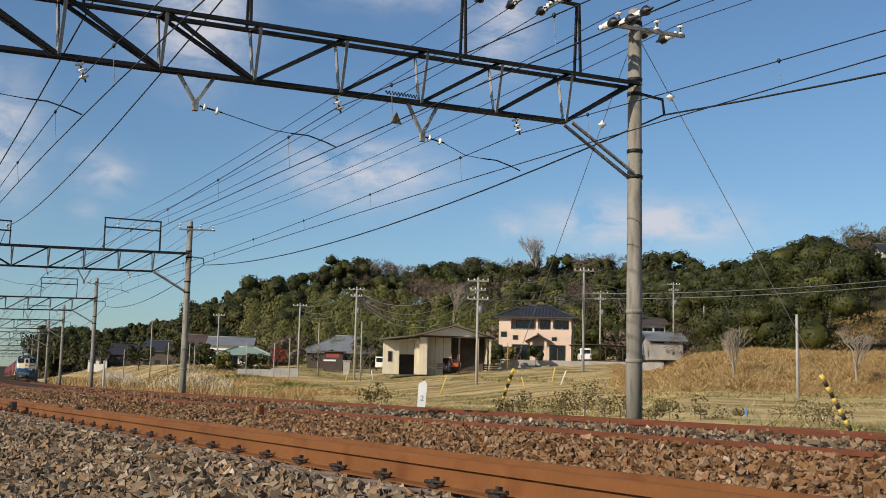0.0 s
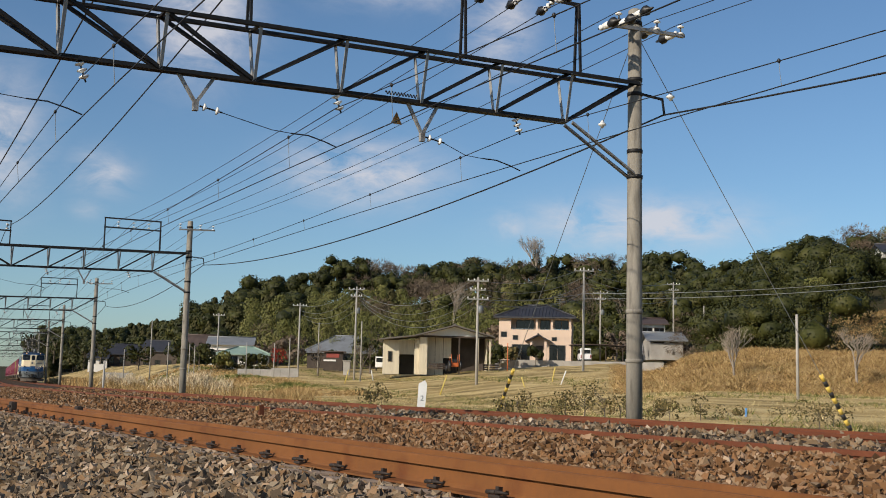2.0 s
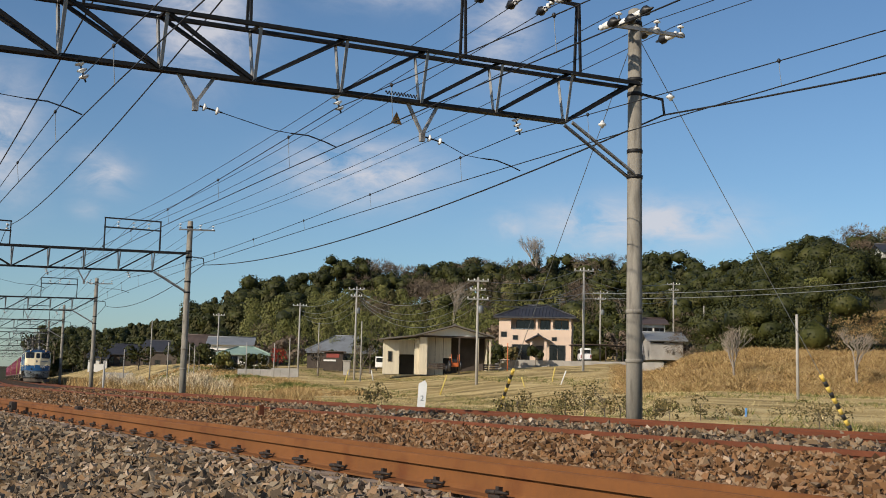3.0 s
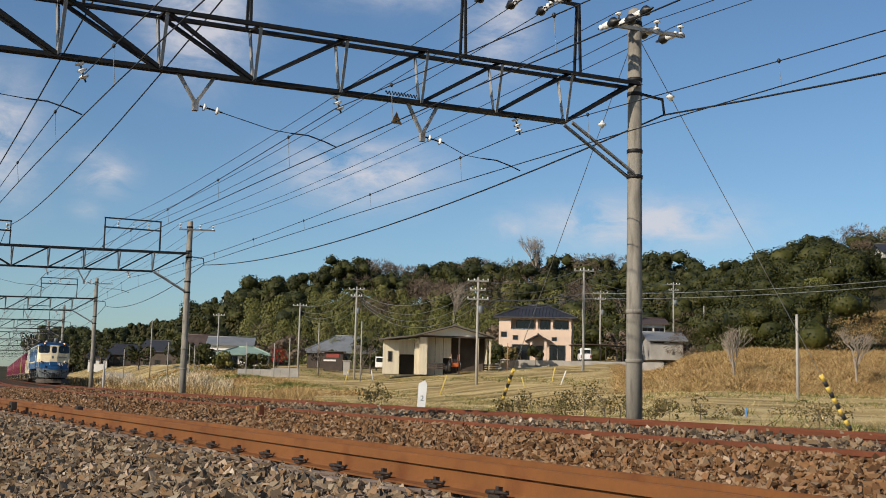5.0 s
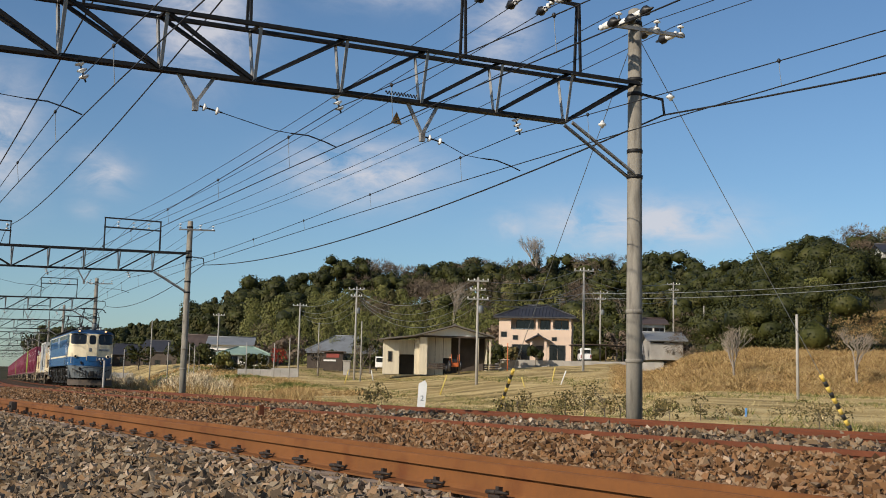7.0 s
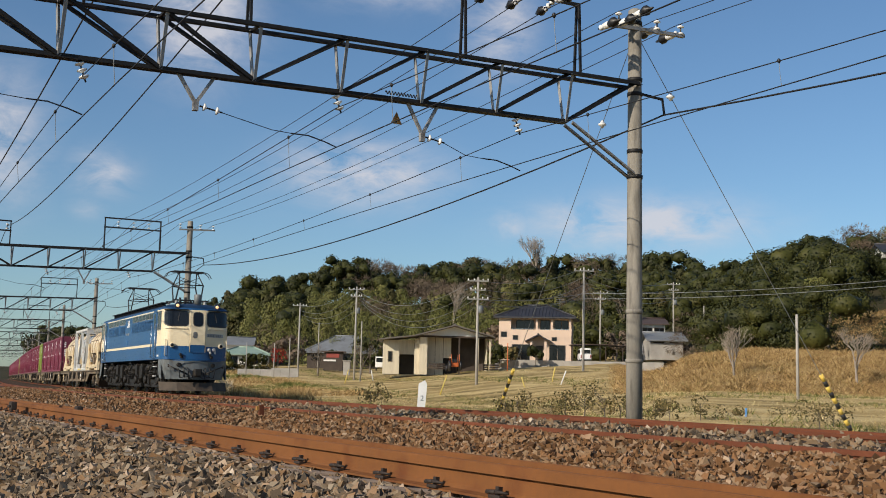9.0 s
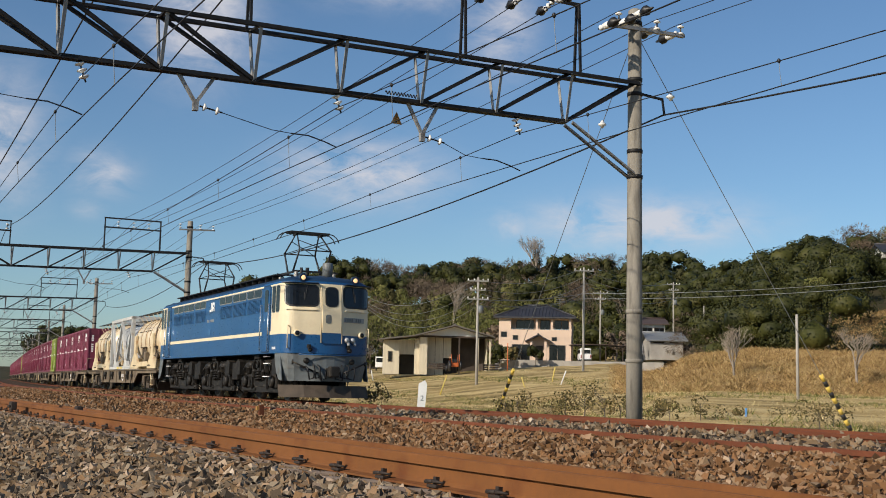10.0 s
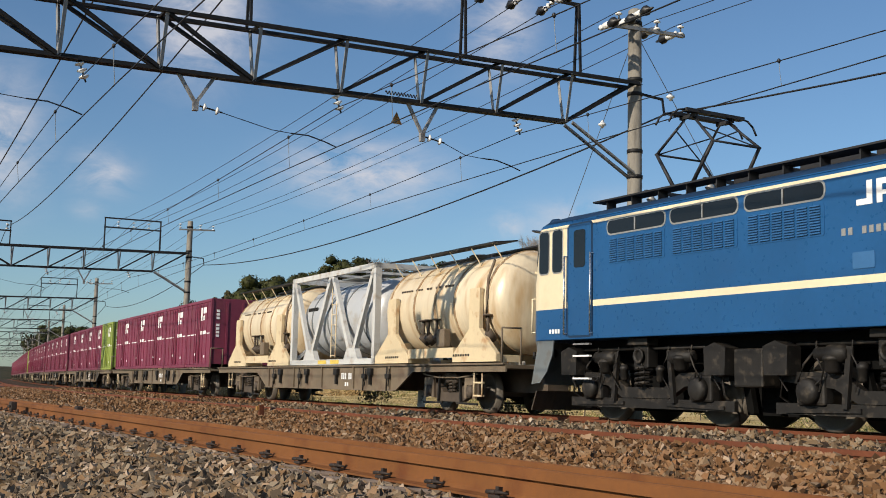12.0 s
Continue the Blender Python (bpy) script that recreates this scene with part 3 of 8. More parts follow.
        gantry = part("gantry_frame", frame_ob, STEEL_DARK, t, "dark steel frame above the beam")
        for y in wires:
            bm = bmesh.new()
            if near_one:
                for sg in (-1, 1):
                    insulator(bm, (0, y, tz), (0.5 * sg, y + 0.02, tz - 0.12), 0.07, 3)
                    lathe(bm, [(0.05, -0.06), (0.07, 0.0), (0.115, 0.12), (0.08, 0.18), (0.03, 0.32)], 8, Matrix.Translation((0.42 * sg, y, tz - 0.10)) @ pose(0, 0, 0, 0, 90 * sg, 0), 1)
            else:
                insulator(bm, (0, y, tz - 0.48), (0, y, tz - 0.10), 0.085, 2)
            part("insulator", bm, [PORCELAIN, RUBBER], gantry, "white porcelain insulator")
    bm = bmesh.new()
    bar(bm, (0.12, PL - 0.62, 8.78), (0.12, PL + 1.35, 8.86), 0.08, 0.08)
    arm = part("cross_arm", bm, STEEL, t)
    for y in (PL - 0.55, PL + 0.55, PL + 1.25):
        bm = bmesh.new()
        insulator(bm, (0.12, y, 8.84), (0.12, y, 9.14), 0.085, 2)
        part("insulator", bm, [PORCELAIN, RUBBER], arm, "white porcelain insulator")
    if near_one:
        # strain insulators with black caps round the pole top
        for y, dx, z in ((PL - 1.1, 0.25, 8.62), (PL - 0.62, 0.3, 8.78), (PL - 0.2, 0.35, 9.05), (PL + 0.62, -0.2, 8.95), (PL + 1.2, -0.15, 8.92)):
            bm = bmesh.new()
            sg = 1 if dx > 0 else -1
            insulator(bm, (0.1, y, z), (0.1 + 0.5 * sg, y + 0.02, z + 0.03), 0.07, 3)
            lathe(bm, [(0.05, -0.06), (0.07, -0.02), (0.12, 0.13), (0.125, 0.17), (0.08, 0.22), (0.04, 0.30), (0.02, 0.40)], 8, Matrix.Translation((0.1 + 0.42 * sg, y, z)) @ pose(0, 0, 0, 0, 90 * sg, 0), 1)
            lathe(bm, [(0.03, 0.0), (0.075, 0.05), (0.085, 0.2), (0.05, 0.3)], 10, Matrix.Translation((0.1 + 0.16 * sg, y, z)) @ pose(0, 0, 0, 0, 90 * sg, 0), 0)
            part("insulator", bm, [PORCELAIN, RUBBER], arm, "white insulator with a black cap")
        bm = bmesh.new()
        v = [bm.verts.new(p) for p in ((-0.28, -3.36, 5.88), (-0.28, -3.10, 5.88), (-0.28, -3.23, 6.14))]
        w = [bm.verts.new(p) for p in ((-0.272, -3.36, 5.88), (-0.272, -3.10, 5.88), (-0.272, -3.23, 6.14))]
        bm.faces.new(v), bm.faces.new(w[::-1])
        for i in range(3):
            bm.faces.new((v[i], w[i], w[(i + 1) % 3], v[(i + 1) % 3]))
        part("warning_plate", bm, SIGN_RUST, t, "weathered orange triangular plate")
        tube("coiled_wire", [(0.26, -3.75 + 0.012 * i, 6.36 + 0.035 * math.sin(i * 1.1) ) for i in range(60)], 0.012, STEEL_DARK, t)
    # bracket on the far side that carries the black cable
    bm = bmesh.new()
    bar(bm, (0, PL + 0.1, 7.33), (0, PL + 0.82, 7.28), 0.05, 0.05)
    bar(bm, (0, PL + 0.8, 7.30), (0, PL + 0.86, 6.92), 0.04, 0.04)
    part("cable_bracket", bm, STEEL_DARK, t)
    return t


for i, s in enumerate(POLES):
    portal(s, i == 0)

# ---- wires ----
SPANS = [32.4] + POLES + [-372.4]


def line_of(lat, z, sag, spans=SPANS, dz=0.0):
    pts = []
    for a, b in zip(spans, spans[1:]):
        n = 16
        for i in range(n):
            u = i / n
            s = a + (b - a) * u
            la = lat(s) if callable(lat) else lat
            pts.append(track(s, la, z - 4 * sag * u * (1 - u)))
    return pts


def zig(base, amount):
    """Contact wires zigzag a little from portal to portal."""
    return lambda s: float(np.interp(s, SPANS[::-1], [base + (amount if i % 2 else -amount) for i in range(len(SPANS))][::-1]))


for lat, cz in ((-0.39, 5.33), (-4.66, 5.17), (-9.53, 5.13)):
    w = thing("catenary_wire", pose(0, 0, 0), "contact wire hung from a sagging messenger wire by droppers", "overhead wire", "overhead wires")
    tube("contact_wire", line_of(lat, cz, 0.0), 0.011, WIRE, w)
    sag, top = 0.42, (5.98 if lat > -1 else 5.94 if lat > -6 else 5.85)
    tube("messenger_wire", line_of(lat - 0.05, top, sag), 0.010, WIRE, w)
    for a, b in zip(SPANS[:5], SPANS[1:6]):
        for i in range(8):
            u = (i + 0.5) / 8
            s = a + (b - a) * u
            zt = top - 4 * sag * u * (1 - u)
            tube("dropper", [track(s, lat - 0.05, zt + 0.02), track(s, lat - 0.03, (zt + cz) / 2), track(s, lat, cz)], 0.006, WIRE_PALE, w, 4)
            bm = bmesh.new()
            lathe(bm, [(0.012, -0.035), (0.03, -0.01), (0.03, 0.02), (0.012, 0.04)], 6, Matrix.Translation(track(s, lat - 0.05, zt)))
            part("clamp", bm, WIRE, w)
for lat, z, sag in ((-6.72, 8.28, 1.0), (-9.1, 8.1, 1.05), (-1.15, 9.0, 0.55), (-0.35, 9.0, 0.6), (0.45, 9.0, 0.55), (2.13, 9.13, 0.5), (3.23, 9.13, 0.55), (3.93, 9.15, 0.5)):
    tagged(tube("feeder_wire", line_of(lat, z, sag), 0.018 if lat < -5 else 0.010, WIRE), "dark feeder wire along the pole tops", "overhead wire", "feeder wires")
tagged(tube("black_cable", line_of(3.52, 6.92, 0.9), 0.022, WIRE), "thick black cable sagging between the poles", "overhead cable", "feeder wires")


def guy(a, b, guard_from, group="guy wires"):
    a, b = Vector(a), Vector(b)
    g = thing("guy_wire", pose(0, 0, 0), "steel guy wire with a striped black and yellow guard", "guy wire", group)
    tube("stay", [a.lerp(b, i / 6) for i in range(7)], 0.009, WIRE_PALE, g)
    bm = bmesh.new()
    p = a.lerp(b, 0.14)
    lathe(bm, [(0.02, -0.1), (0.06, -0.04), (0.10, -0.02), (0.10, 0.01), (0.05, 0.05), (0.02, 0.10)], 10, Matrix.Translation(p), 0)
    part("insulator", bm, [PORCELAIN], g)
    bm = bmesh.new()
    n = 13
    for i in range(n):
        u0, u1 = guard_from + (1 - guard_from) * i / n, guard_from + (1 - guard_from) * (i + 1) / n
        rod(bm, a.lerp(b, u0), a.lerp(b, u1), 0.055, n=10, slot=i % 2)
    part("guard", bm, [YELLOW, BLACK], g, "black and yellow striped plastic tube")
    return g


guy(track(-8.04, 2.75, 8.7), track(-8.04, 9.72, -0.72), 0.815)
guy(track(-8.1, 2.55, 8.3), track(-22.0, 7.2, -0.65), 0.80)


# ---- the train ----
RUN = [(0, -175.42), (0.5, -167.4), (1, -159.44), (1.5, -151.5), (2, -143.56), (2.5, -135.65), (3, -127.78), (3.5, -119.93), (4, -112.1), (4.5, -104.3),
       (5, -96.45), (5.5, -88.71), (6, -81.0), (6.5, -73.31), (7, -65.61), (7.5, -57.98), (8, -50.35), (8.5, -42.7), (9, -35.07), (9.5, -27.47),
       (10, -19.55), (10.5, -12.68), (11, -5.25), (11.5, 2.5), (12, 10.13)]


def rigid_pose(s, half):
    """A vehicle on two bogies: s is its middle."""
    a, b = track(s - half), track(s + half)
    m = (a + b) / 2
    return pose(m.x, m.y, m.z, 0, 0, math.degrees(math.atan2(b.y - a.y, b.x - a.x)))


def train_rows(offset, half, local=None):
    return [(t, rigid_pose(s + offset, half) @ (local or Matrix())) for t, s in RUN]


MOVING = []      # (thing, offset of its middle behind the front, half bogie distance, place on its vehicle)
ROLLING = []     # (wheel set, radius)
LOCO_MID = -8.05
WAGONS = [-26.95] + [-47.75 - 20.4 * i for i in range(11)]


def patch(fn, us, vs, thick):
    """A slab that follows fn(u, v) -> (point, outward)."""
    bm = bmesh.new()
    g = [[[bm.verts.new(Vector(fn(u, v)[0]) + Vector(fn(u, v)[1]) * d) for v in vs] for u in us] for d in (0, thick)]
    a, b = len(us), len(vs)
    for i in range(a - 1):
        for j in range(b - 1):
            bm.faces.new((g[1][i][j], g[1][i + 1][j], g[1][i + 1][j + 1], g[1][i][j + 1]))
    for i in range(a - 1):
        for j in (0, b - 1):
            bm.faces.new((g[0][i][j], g[0][i + 1][j], g[1][i + 1][j], g[1][i][j]))
    for j in range(b - 1):
        for i in (0, a - 1):
            bm.faces.new((g[0][i][j], g[0][i][j + 1], g[1][i][j + 1], g[1][i][j]))
    bmesh.ops.recalc_face_normals(bm, faces=bm.faces[:])
    return bm


def curved_pane(fn, y0, y1, z0, z1, r, thick, n=14):
    """A pane with rounded corners that follows the nose."""
    bm = bmesh.new()
    cols = []
    for i in range(n + 1):
        e = (1 - math.cos(math.pi * i / n)) / 2
        w = abs(y1 - y0)
        d = min(e, 1 - e) * w
        cut = r - math.sqrt(max(0.0, r * r - max(0.0, r - d) ** 2))
        y = y0 + (y1 - y0) * e
        col = []
        for z in (z0 + cut, (z0 + z1) / 2, z1 - cut):
            p, nn = fn(y, z)
            col.append([bm.verts.new(Vector(p) + Vector(nn) * k) for k in (0.0, thick)])
        cols.append(col)
    for a, b in zip(cols, cols[1:]):
        for j in (0, 1):
            bm.faces.new((a[j][1], b[j][1], b[j + 1][1], a[j + 1][1]))
        for j in (0, 2):
            bm.faces.new((a[j][0], b[j][0], b[j][1], a[j][1]))
    for c in (cols[0], cols[-1]):
        for j in (0, 1):
            bm.faces.new((c[j][0], c[j + 1][0], c[j + 1][1], c[j][1]))
    bmesh.ops.recalc_face_normals(bm, faces=bm.faces[:])
    return bm


NOSE = [(8.36, 0.0), (8.36, 0.33), (8.27, 0.62), (8.17, 0.95)] + [(7.72 + 0.45 * math.cos(a), 0.95 + 0.45 * math.sin(a)) for a in [math.pi / 2 * i / 6 for i in range(1, 7)]]


def nose_x(y):
    return float(np.interp(abs(y), [p[1] for p in NOSE], [p[0] for p in NOSE]))


def recede(z):
    return max(0.0, z - 2.5) * 0.13


def nose_point(end):
    def fn(y, z):
        d = 0.02
        x = nose_x(y)
        slope = (nose_x(abs(y) + d) - nose_x(abs(y) - d)) / (2 * d)
        n = Vector((1, -slope * (1 if y > 0 else -1), 0.13 if z > 2.5 else 0)).normalized()
        n.x *= end
        return (end * (x - recede(z)), y, z), n
    return fn


def loco_body(parent):
    """The shell: rings of the plan outline from the sill to the roof, coloured in bands."""
    plan = []
    for x, y in NOSE:                      # front, towards the left side
        plan.append((x, y))
    for x in (7.3, 6.86, 3.4, 0.0, -3.4, -6.86, -7.3):
        plan.append((x, 1.4))
    for x, y in NOSE[::-1]:
        plan.append((-x, y))
    for x, y in NOSE[1:]:
        plan.append((-x, -y))
    for x in (-7.3, -6.86, -3.4, 0.0, 3.4, 6.86, 7.3):
        plan.append((x, -1.4))
    for x, y in NOSE[:0:-1]:
        plan.append((x, -y))
    levels = [(1.43, 0), (1.445, 0), (2.0, 0), (2.11, 0), (2.5, 0), (3.0, 0), (3.475, 0.0), (3.53, 0.0), (3.60, 0.03), (3.68, 0.13), (3.76, 0.36), (3.82, 0.75), (3.85, 1.1)]
    bm = bmesh.new()
    rings = []
    for z, inset in levels:
        ring = []
        for x, y in plan:
            k = (1.4 - inset) / 1.4
            xx = (abs(x) - (recede(min(z, 3.55)) if abs(x) > 7.3 else 0) - (inset * 0.8 if abs(x) > 7.3 else 0)) * (1 if x > 0 else -1)
            ring.append(bm.verts.new((xx, y * k, z)))
        rings.append(ring)
    n = len(plan)
    for li in range(len(levels) - 1):
        for i in range(n):
            f = bm.faces.new((rings[li][i], rings[li][(i + 1) % n], rings[li + 1][(i + 1) % n], rings[li + 1][i]))
            f.smooth = True
            mx = abs(f.calc_center_median().x)
            cab = mx > 6.87
            z = levels[li][0]
            if z < 1.99:
                f.material_index = 0
            elif z < 2.1:
                f.material_index = 1
            elif z < 3.47:
                f.material_index = 1 if cab else 0
            elif z < 3.53:
                f.material_index = 1
            else:
                f.material_index = 2 if z > 3.59 else 0
    bm.faces.new(rings[0][::-1])
    bm.faces.new(rings[-1]).material_index = 2
    return part("body", bm, [LOCO_BLUE, LOCO_CREAM, LOCO_ROOF_BLUE], parent, "blue body with cream cab ends and stripe")


def rounded(bm, x0, x1, z0, z1, y, t, r=0.05, slot=0):
    """A slab with rounded corners in the plane of the side, t thick outward from y."""
    pts = []
    for cx, cz, a0 in ((x1 - r, z1 - r, 0), (x0 + r, z1 - r, 90), (x0 + r, z0 + r, 180), (x1 - r, z0 + r, 270)):
        for k in range(4):
            a = radians(a0 + 30 * k)
            pts.append((cx + r * math.cos(a), cz + r * math.sin(a)))
    prism(bm, pts, y, y + t, slot)


def loco_side(body, loco_ob, sd):
    """Windows, louvres, doors and rails on one side (sd = -1 or 1)."""
    y = 1.4 * sd
    bays = [(-5.65, -4.15), (-4.0, -2.5), (-2.33, -0.83), (1.05, 2.55), (2.7, 4.2), (4.33, 5.83)]
    for a, b in bays:
        bm = bmesh.new()
        rounded(bm, a, b, 3.23, 3.455, y, 0.012 * sd, 0.09)
        wn_ = part("upper_window", bm, DARKGLASS, body)
        bm = bmesh.new()
        rounded(bm, a - 0.03, b + 0.03, 3.20, 3.485, y, 0.007 * sd, 0.11)
        part("window_frame", bm, RUBBER_SEAL, wn_, "thin grey metal frame")
        bm = bmesh.new()
        box(bm, (a + b) / 2 - 0.015, (a + b) / 2 + 0.015, min(y, y + 0.022 * sd), max(y, y + 0.022 * sd), 3.235, 3.45)
        part("glazing_bar", bm, RUBBER_SEAL, wn_)
        bm = bmesh.new()
        rounded(bm, a, b, 2.70, 3.17, y, 0.006 * sd, 0.04)
        lv = part("louvre", bm, LOCO_BLUE, body)
        bm = bmesh.new()
        cols, rws = 6, 11
        cw, rh = (b - a - 0.08) / cols, 0.42 / rws
        for c in range(cols):
            for r in range(rws):
                x0, z0 = a + 0.04 + c * cw, 2.725 + r * rh
                w = [bm.verts.new(p) for p in ((x0 + 0.022, y + 0.008 * sd, z0 + rh * 0.80), (x0 + cw - 0.022, y + 0.008 * sd, z0 + rh * 0.80),
                                              (x0 + cw - 0.022, y + 0.030 * sd, z0 + rh * 0.25), (x0 + 0.022, y + 0.030 * sd, z0 + rh * 0.25))]
                bm.faces.new(w)
                u = [bm.verts.new((q.co.x, y + 0.008 * sd, z0 + rh * 0.2)) for q in (w[3], w[2])]
                bm.faces.new((w[3], w[2], u[1], u[0]))
        part("louvre_grille", bm, LOUVRE, lv)
    for dx in (-1, 1):
        # cab door with window and two long handrails
        a, b = (6.04, 6.72) if dx > 0 else (-6.8, -6.12)
        bm = bmesh.new()
        rounded(bm, a, b, 1.50, 3.50, y - 0.004 * sd, 0.016 * sd, 0.06)
        d = part("cab_door", bm, LOCO_BLUE, body)
        # darker rim in place of the shade in the gap round the door
        bm = bmesh.new()
        rounded(bm, a - 0.035, b + 0.035, 1.46, 3.535, y - 0.004 * sd, 0.009 * sd, 0.08)
        part("door_frame", bm, LOCO_ROOF_BLUE, d, "dark blue rim painted for the shaded gap round the door")
        bm = bmesh.new()
        rounded(bm, a + 0.17, b - 0.17, 2.72, 3.40, y + 0.010 * sd, 0.010 * sd, 0.06)
        part("door_window", bm, DARKGLASS, d)
        for x in (a - 0.05, b + 0.05):
            bm = bmesh.new()
            rod(bm, (x, y + 0.07 * sd, 1.52), (x, y + 0.07 * sd, 2.95), 0.017, n=6)
            for z in (1.53, 2.94):
                rod(bm, (x, y, z), (x, y + 0.08 * sd, z), 0.014, n=6)
            part("handrail", bm, CHROME, d)
        for k in (0, 1):
            u0 = (6.93 + 0.38 * k) if dx > 0 else (-7.74 + 0.43 * k)
            bm = bmesh.new()
            rounded(bm, u0, u0 + 0.30, 2.68, 3.46, y - 0.003 * sd, 0.014 * sd, 0.07)
            cw_ = part("cab_window", bm, DARKGLASS, body)
            bm = bmesh.new()
            rounded(bm, u0 - 0.025, u0 + 0.325, 2.655, 3.485, y - 0.004 * sd, 0.010 * sd, 0.09)
            part("window_seal", bm, RUBBER_SEAL, cw_)
        # steps under the door
        for z in (0.72, 1.12, 1.33):
            bm = bmesh.new()
            box(bm, a + 0.1, b - 0.1, min(y * 0.93, y * 0.98), max(y * 0.93, y * 0.98), z, z + 0.03)
            part("step", bm, WHITE if z < 1.3 else STEEL, loco_ob)
        bm = bmesh.new()
        for k in range(4):
            box(bm, dx * 7.22 + 0.09 * k - 0.18, dx * 7.22 + 0.09 * k - 0.12, min(y, y + 0.006 * sd), max(y, y + 0.006 * sd), 1.55, 1.63)
        part("stencil", bm, WHITE, body, "small white stencil marks")
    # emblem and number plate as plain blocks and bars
    q = y + 0.006 * sd
    bm = bmesh.new()
    o = 0.0 if sd < 0 else -0.2
    lo, hi = min(y, q), max(y, q)
    for x0, x1, z0, z1 in ((-0.28, -0.02, 3.04, 3.12), (-0.11, -0.02, 3.12, 3.36), (0.05, 0.14, 3.04, 3.36), (0.14, 0.34, 3.28, 3.36), (0.26, 0.34, 3.20, 3.28), (0.14, 0.32, 3.14, 3.20), (0.26, 0.36, 3.04, 3.14)):
        box(bm, o + x0, o + x1, lo, hi, z0, z1)
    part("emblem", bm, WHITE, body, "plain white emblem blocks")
    bm = bmesh.new()
    for k in range(8):
        if k != 2:
            box(bm, -0.54 + 0.115 * k, -0.47 + 0.115 * k, lo, hi, 2.66, 2.76)
    part("number_bars", bm, RUBBER_SEAL, body, "row of pale raised bars")
    bm = bmesh.new()
    rounded(bm, -0.36, 0.0, 2.20, 2.42, y - 0.002 * sd, 0.012 * sd, 0.02)
    part("maker_plate", bm, LOUVRE, body)
    bm = bmesh.new()
    rod(bm, (-6.0, y * 0.985, 3.585), (6.0, y * 0.985, 3.585), 0.014, n=5)
    part("rain_gutter", bm, LOCO_BLUE, body)


def loco_end(body, loco_ob, e):
    fn = nose_point(e)
    for sg in (-1, 1):
        wd = part("windscreen", curved_pane(fn, sg * 0.43, sg * 1.30, 2.87, 3.45, 0.12, 0.022), DARKGLASS, body)
        part("windscreen_seal", curved_pane(fn, sg * 0.385, sg * 1.335, 2.825, 3.495, 0.15, 0.014), RUBBER, wd, "black rubber window seal")
        part("windscreen_pillar", patch(fn, [sg * 1.305, sg * 1.32], (2.92, 3.42), 0.026), RUBBER_SEAL, wd)
        part("sun_visor", patch(fn, [sg * v_ for v_ in (0.40, 0.62, 0.80, 0.95, 1.08, 1.18, 1.27, 1.33)], (3.515, 3.535), 0.17), LOCO_ROOF_BLUE, body, "thin blue visor above the windscreen")
        bm = bmesh.new()
        p0, n0 = fn(sg * 0.72, 3.46)
        p1, n1 = fn(sg * 0.80, 3.02)
        rod(bm, Vector(p0) + n0 * 0.04, Vector(p1) + n1 * 0.03, 0.010, n=5)
        p2, n2 = fn(sg * 0.80, 3.25)
        rod(bm, Vector(p2) + n2 * 0.03, Vector(p1) + n1 * 0.03, 0.016, n=5)
        part("wiper", bm, BLACK, wd)
        # ledge under the windscreen
        part("ledge", patch(fn, [sg * v_ for v_ in (0.45, 0.7, 0.95, 1.15, 1.3)], (2.72, 2.76), 0.05), LOCO_CREAM, body)
        # headlight on the roof edge
        bm = bmesh.new()
        lathe(bm, [(0.08, -0.24), (0.125, -0.12), (0.135, 0.0), (0.125, 0.02), (0.075, -0.005), (0.01, -0.008)], 16, pose(e * 8.06, sg * 0.84, 3.70, 0, 90 * e, 0))
        hl = part("headlight", bm, LOCO_ROOF_BLUE, body, "round headlight housing")
        bm = bmesh.new()
        lathe(bm, [(0.07, 0.0), (0.065, 0.015), (0.04, 0.03), (0.01, 0.034)], 16, pose(e * 8.075, sg * 0.84, 3.70, 0, 90 * e, 0))
        part("lens", bm, LAMP_ON if e > 0 else LAMP_RED, hl, "warm lit lamp glass" if e > 0 else "unlit lamp glass")
        # tail lamp
        p, n = fn(sg * 1.02, 2.03)
        m = Matrix.Translation(p) @ Vector(n).to_track_quat("Z", "Y").to_matrix().to_4x4()
        bm = bmesh.new()
        lathe(bm, [(0.10, -0.02), (0.10, 0.10), (0.08, 0.11)], 14, m)
        tl = part("tail_lamp", bm, LOCO_CREAM, body)
        bm = bmesh.new()
        lathe(bm, [(0.075, 0.108), (0.05, 0.125), (0.01, 0.13)], 12, m)
        part("lens", bm, DARKGLASS, tl)
        # corner handrail
        p, n = fn(sg * 1.24, 2.0)
        p, n = Vector(p), Vector(n)
        bm = bmesh.new()
        o_ = p + n * 0.09
        rod(bm, (o_.x, o_.y, 1.58), (o_.x, o_.y, 2.25), 0.017, n=6)
        for z in (1.6, 2.24):
            rod(bm, (p.x, p.y, z), (o_.x, o_.y, z), 0.015, n=6)
        part("corner_handrail", bm, LOCO_CREAM, body)
        # marker signs on the sill
        bm = bmesh.new()
        p, n = fn(sg * 0.62, 1.55)
        lathe(bm, [(0.07, 0), (0.07, 0.06), (0.03, 0.09)], 10, Matrix.Translation(p) @ Vector(n).to_track_quat("Z", "Y").to_matrix().to_4x4())
        box(bm, p[0] - 0.03, p[0] + 0.12 * e, p[1] - 0.1, p[1] - 0.02, 1.60, 1.70)
        part("jumper_socket", bm, LOCO_DARK, body)
    # gangway door
    part("gangway_door", patch(fn, (-0.30, -0.1, 0.1, 0.30), (2.06, 2.5, 3.5), 0.03), LOCO_CREAM, body)
    part("gangway_door_foot", patch(fn, (-0.30, -0.1, 0.1, 0.30), (1.74, 2.055), 0.03), LOCO_BLUE, body)
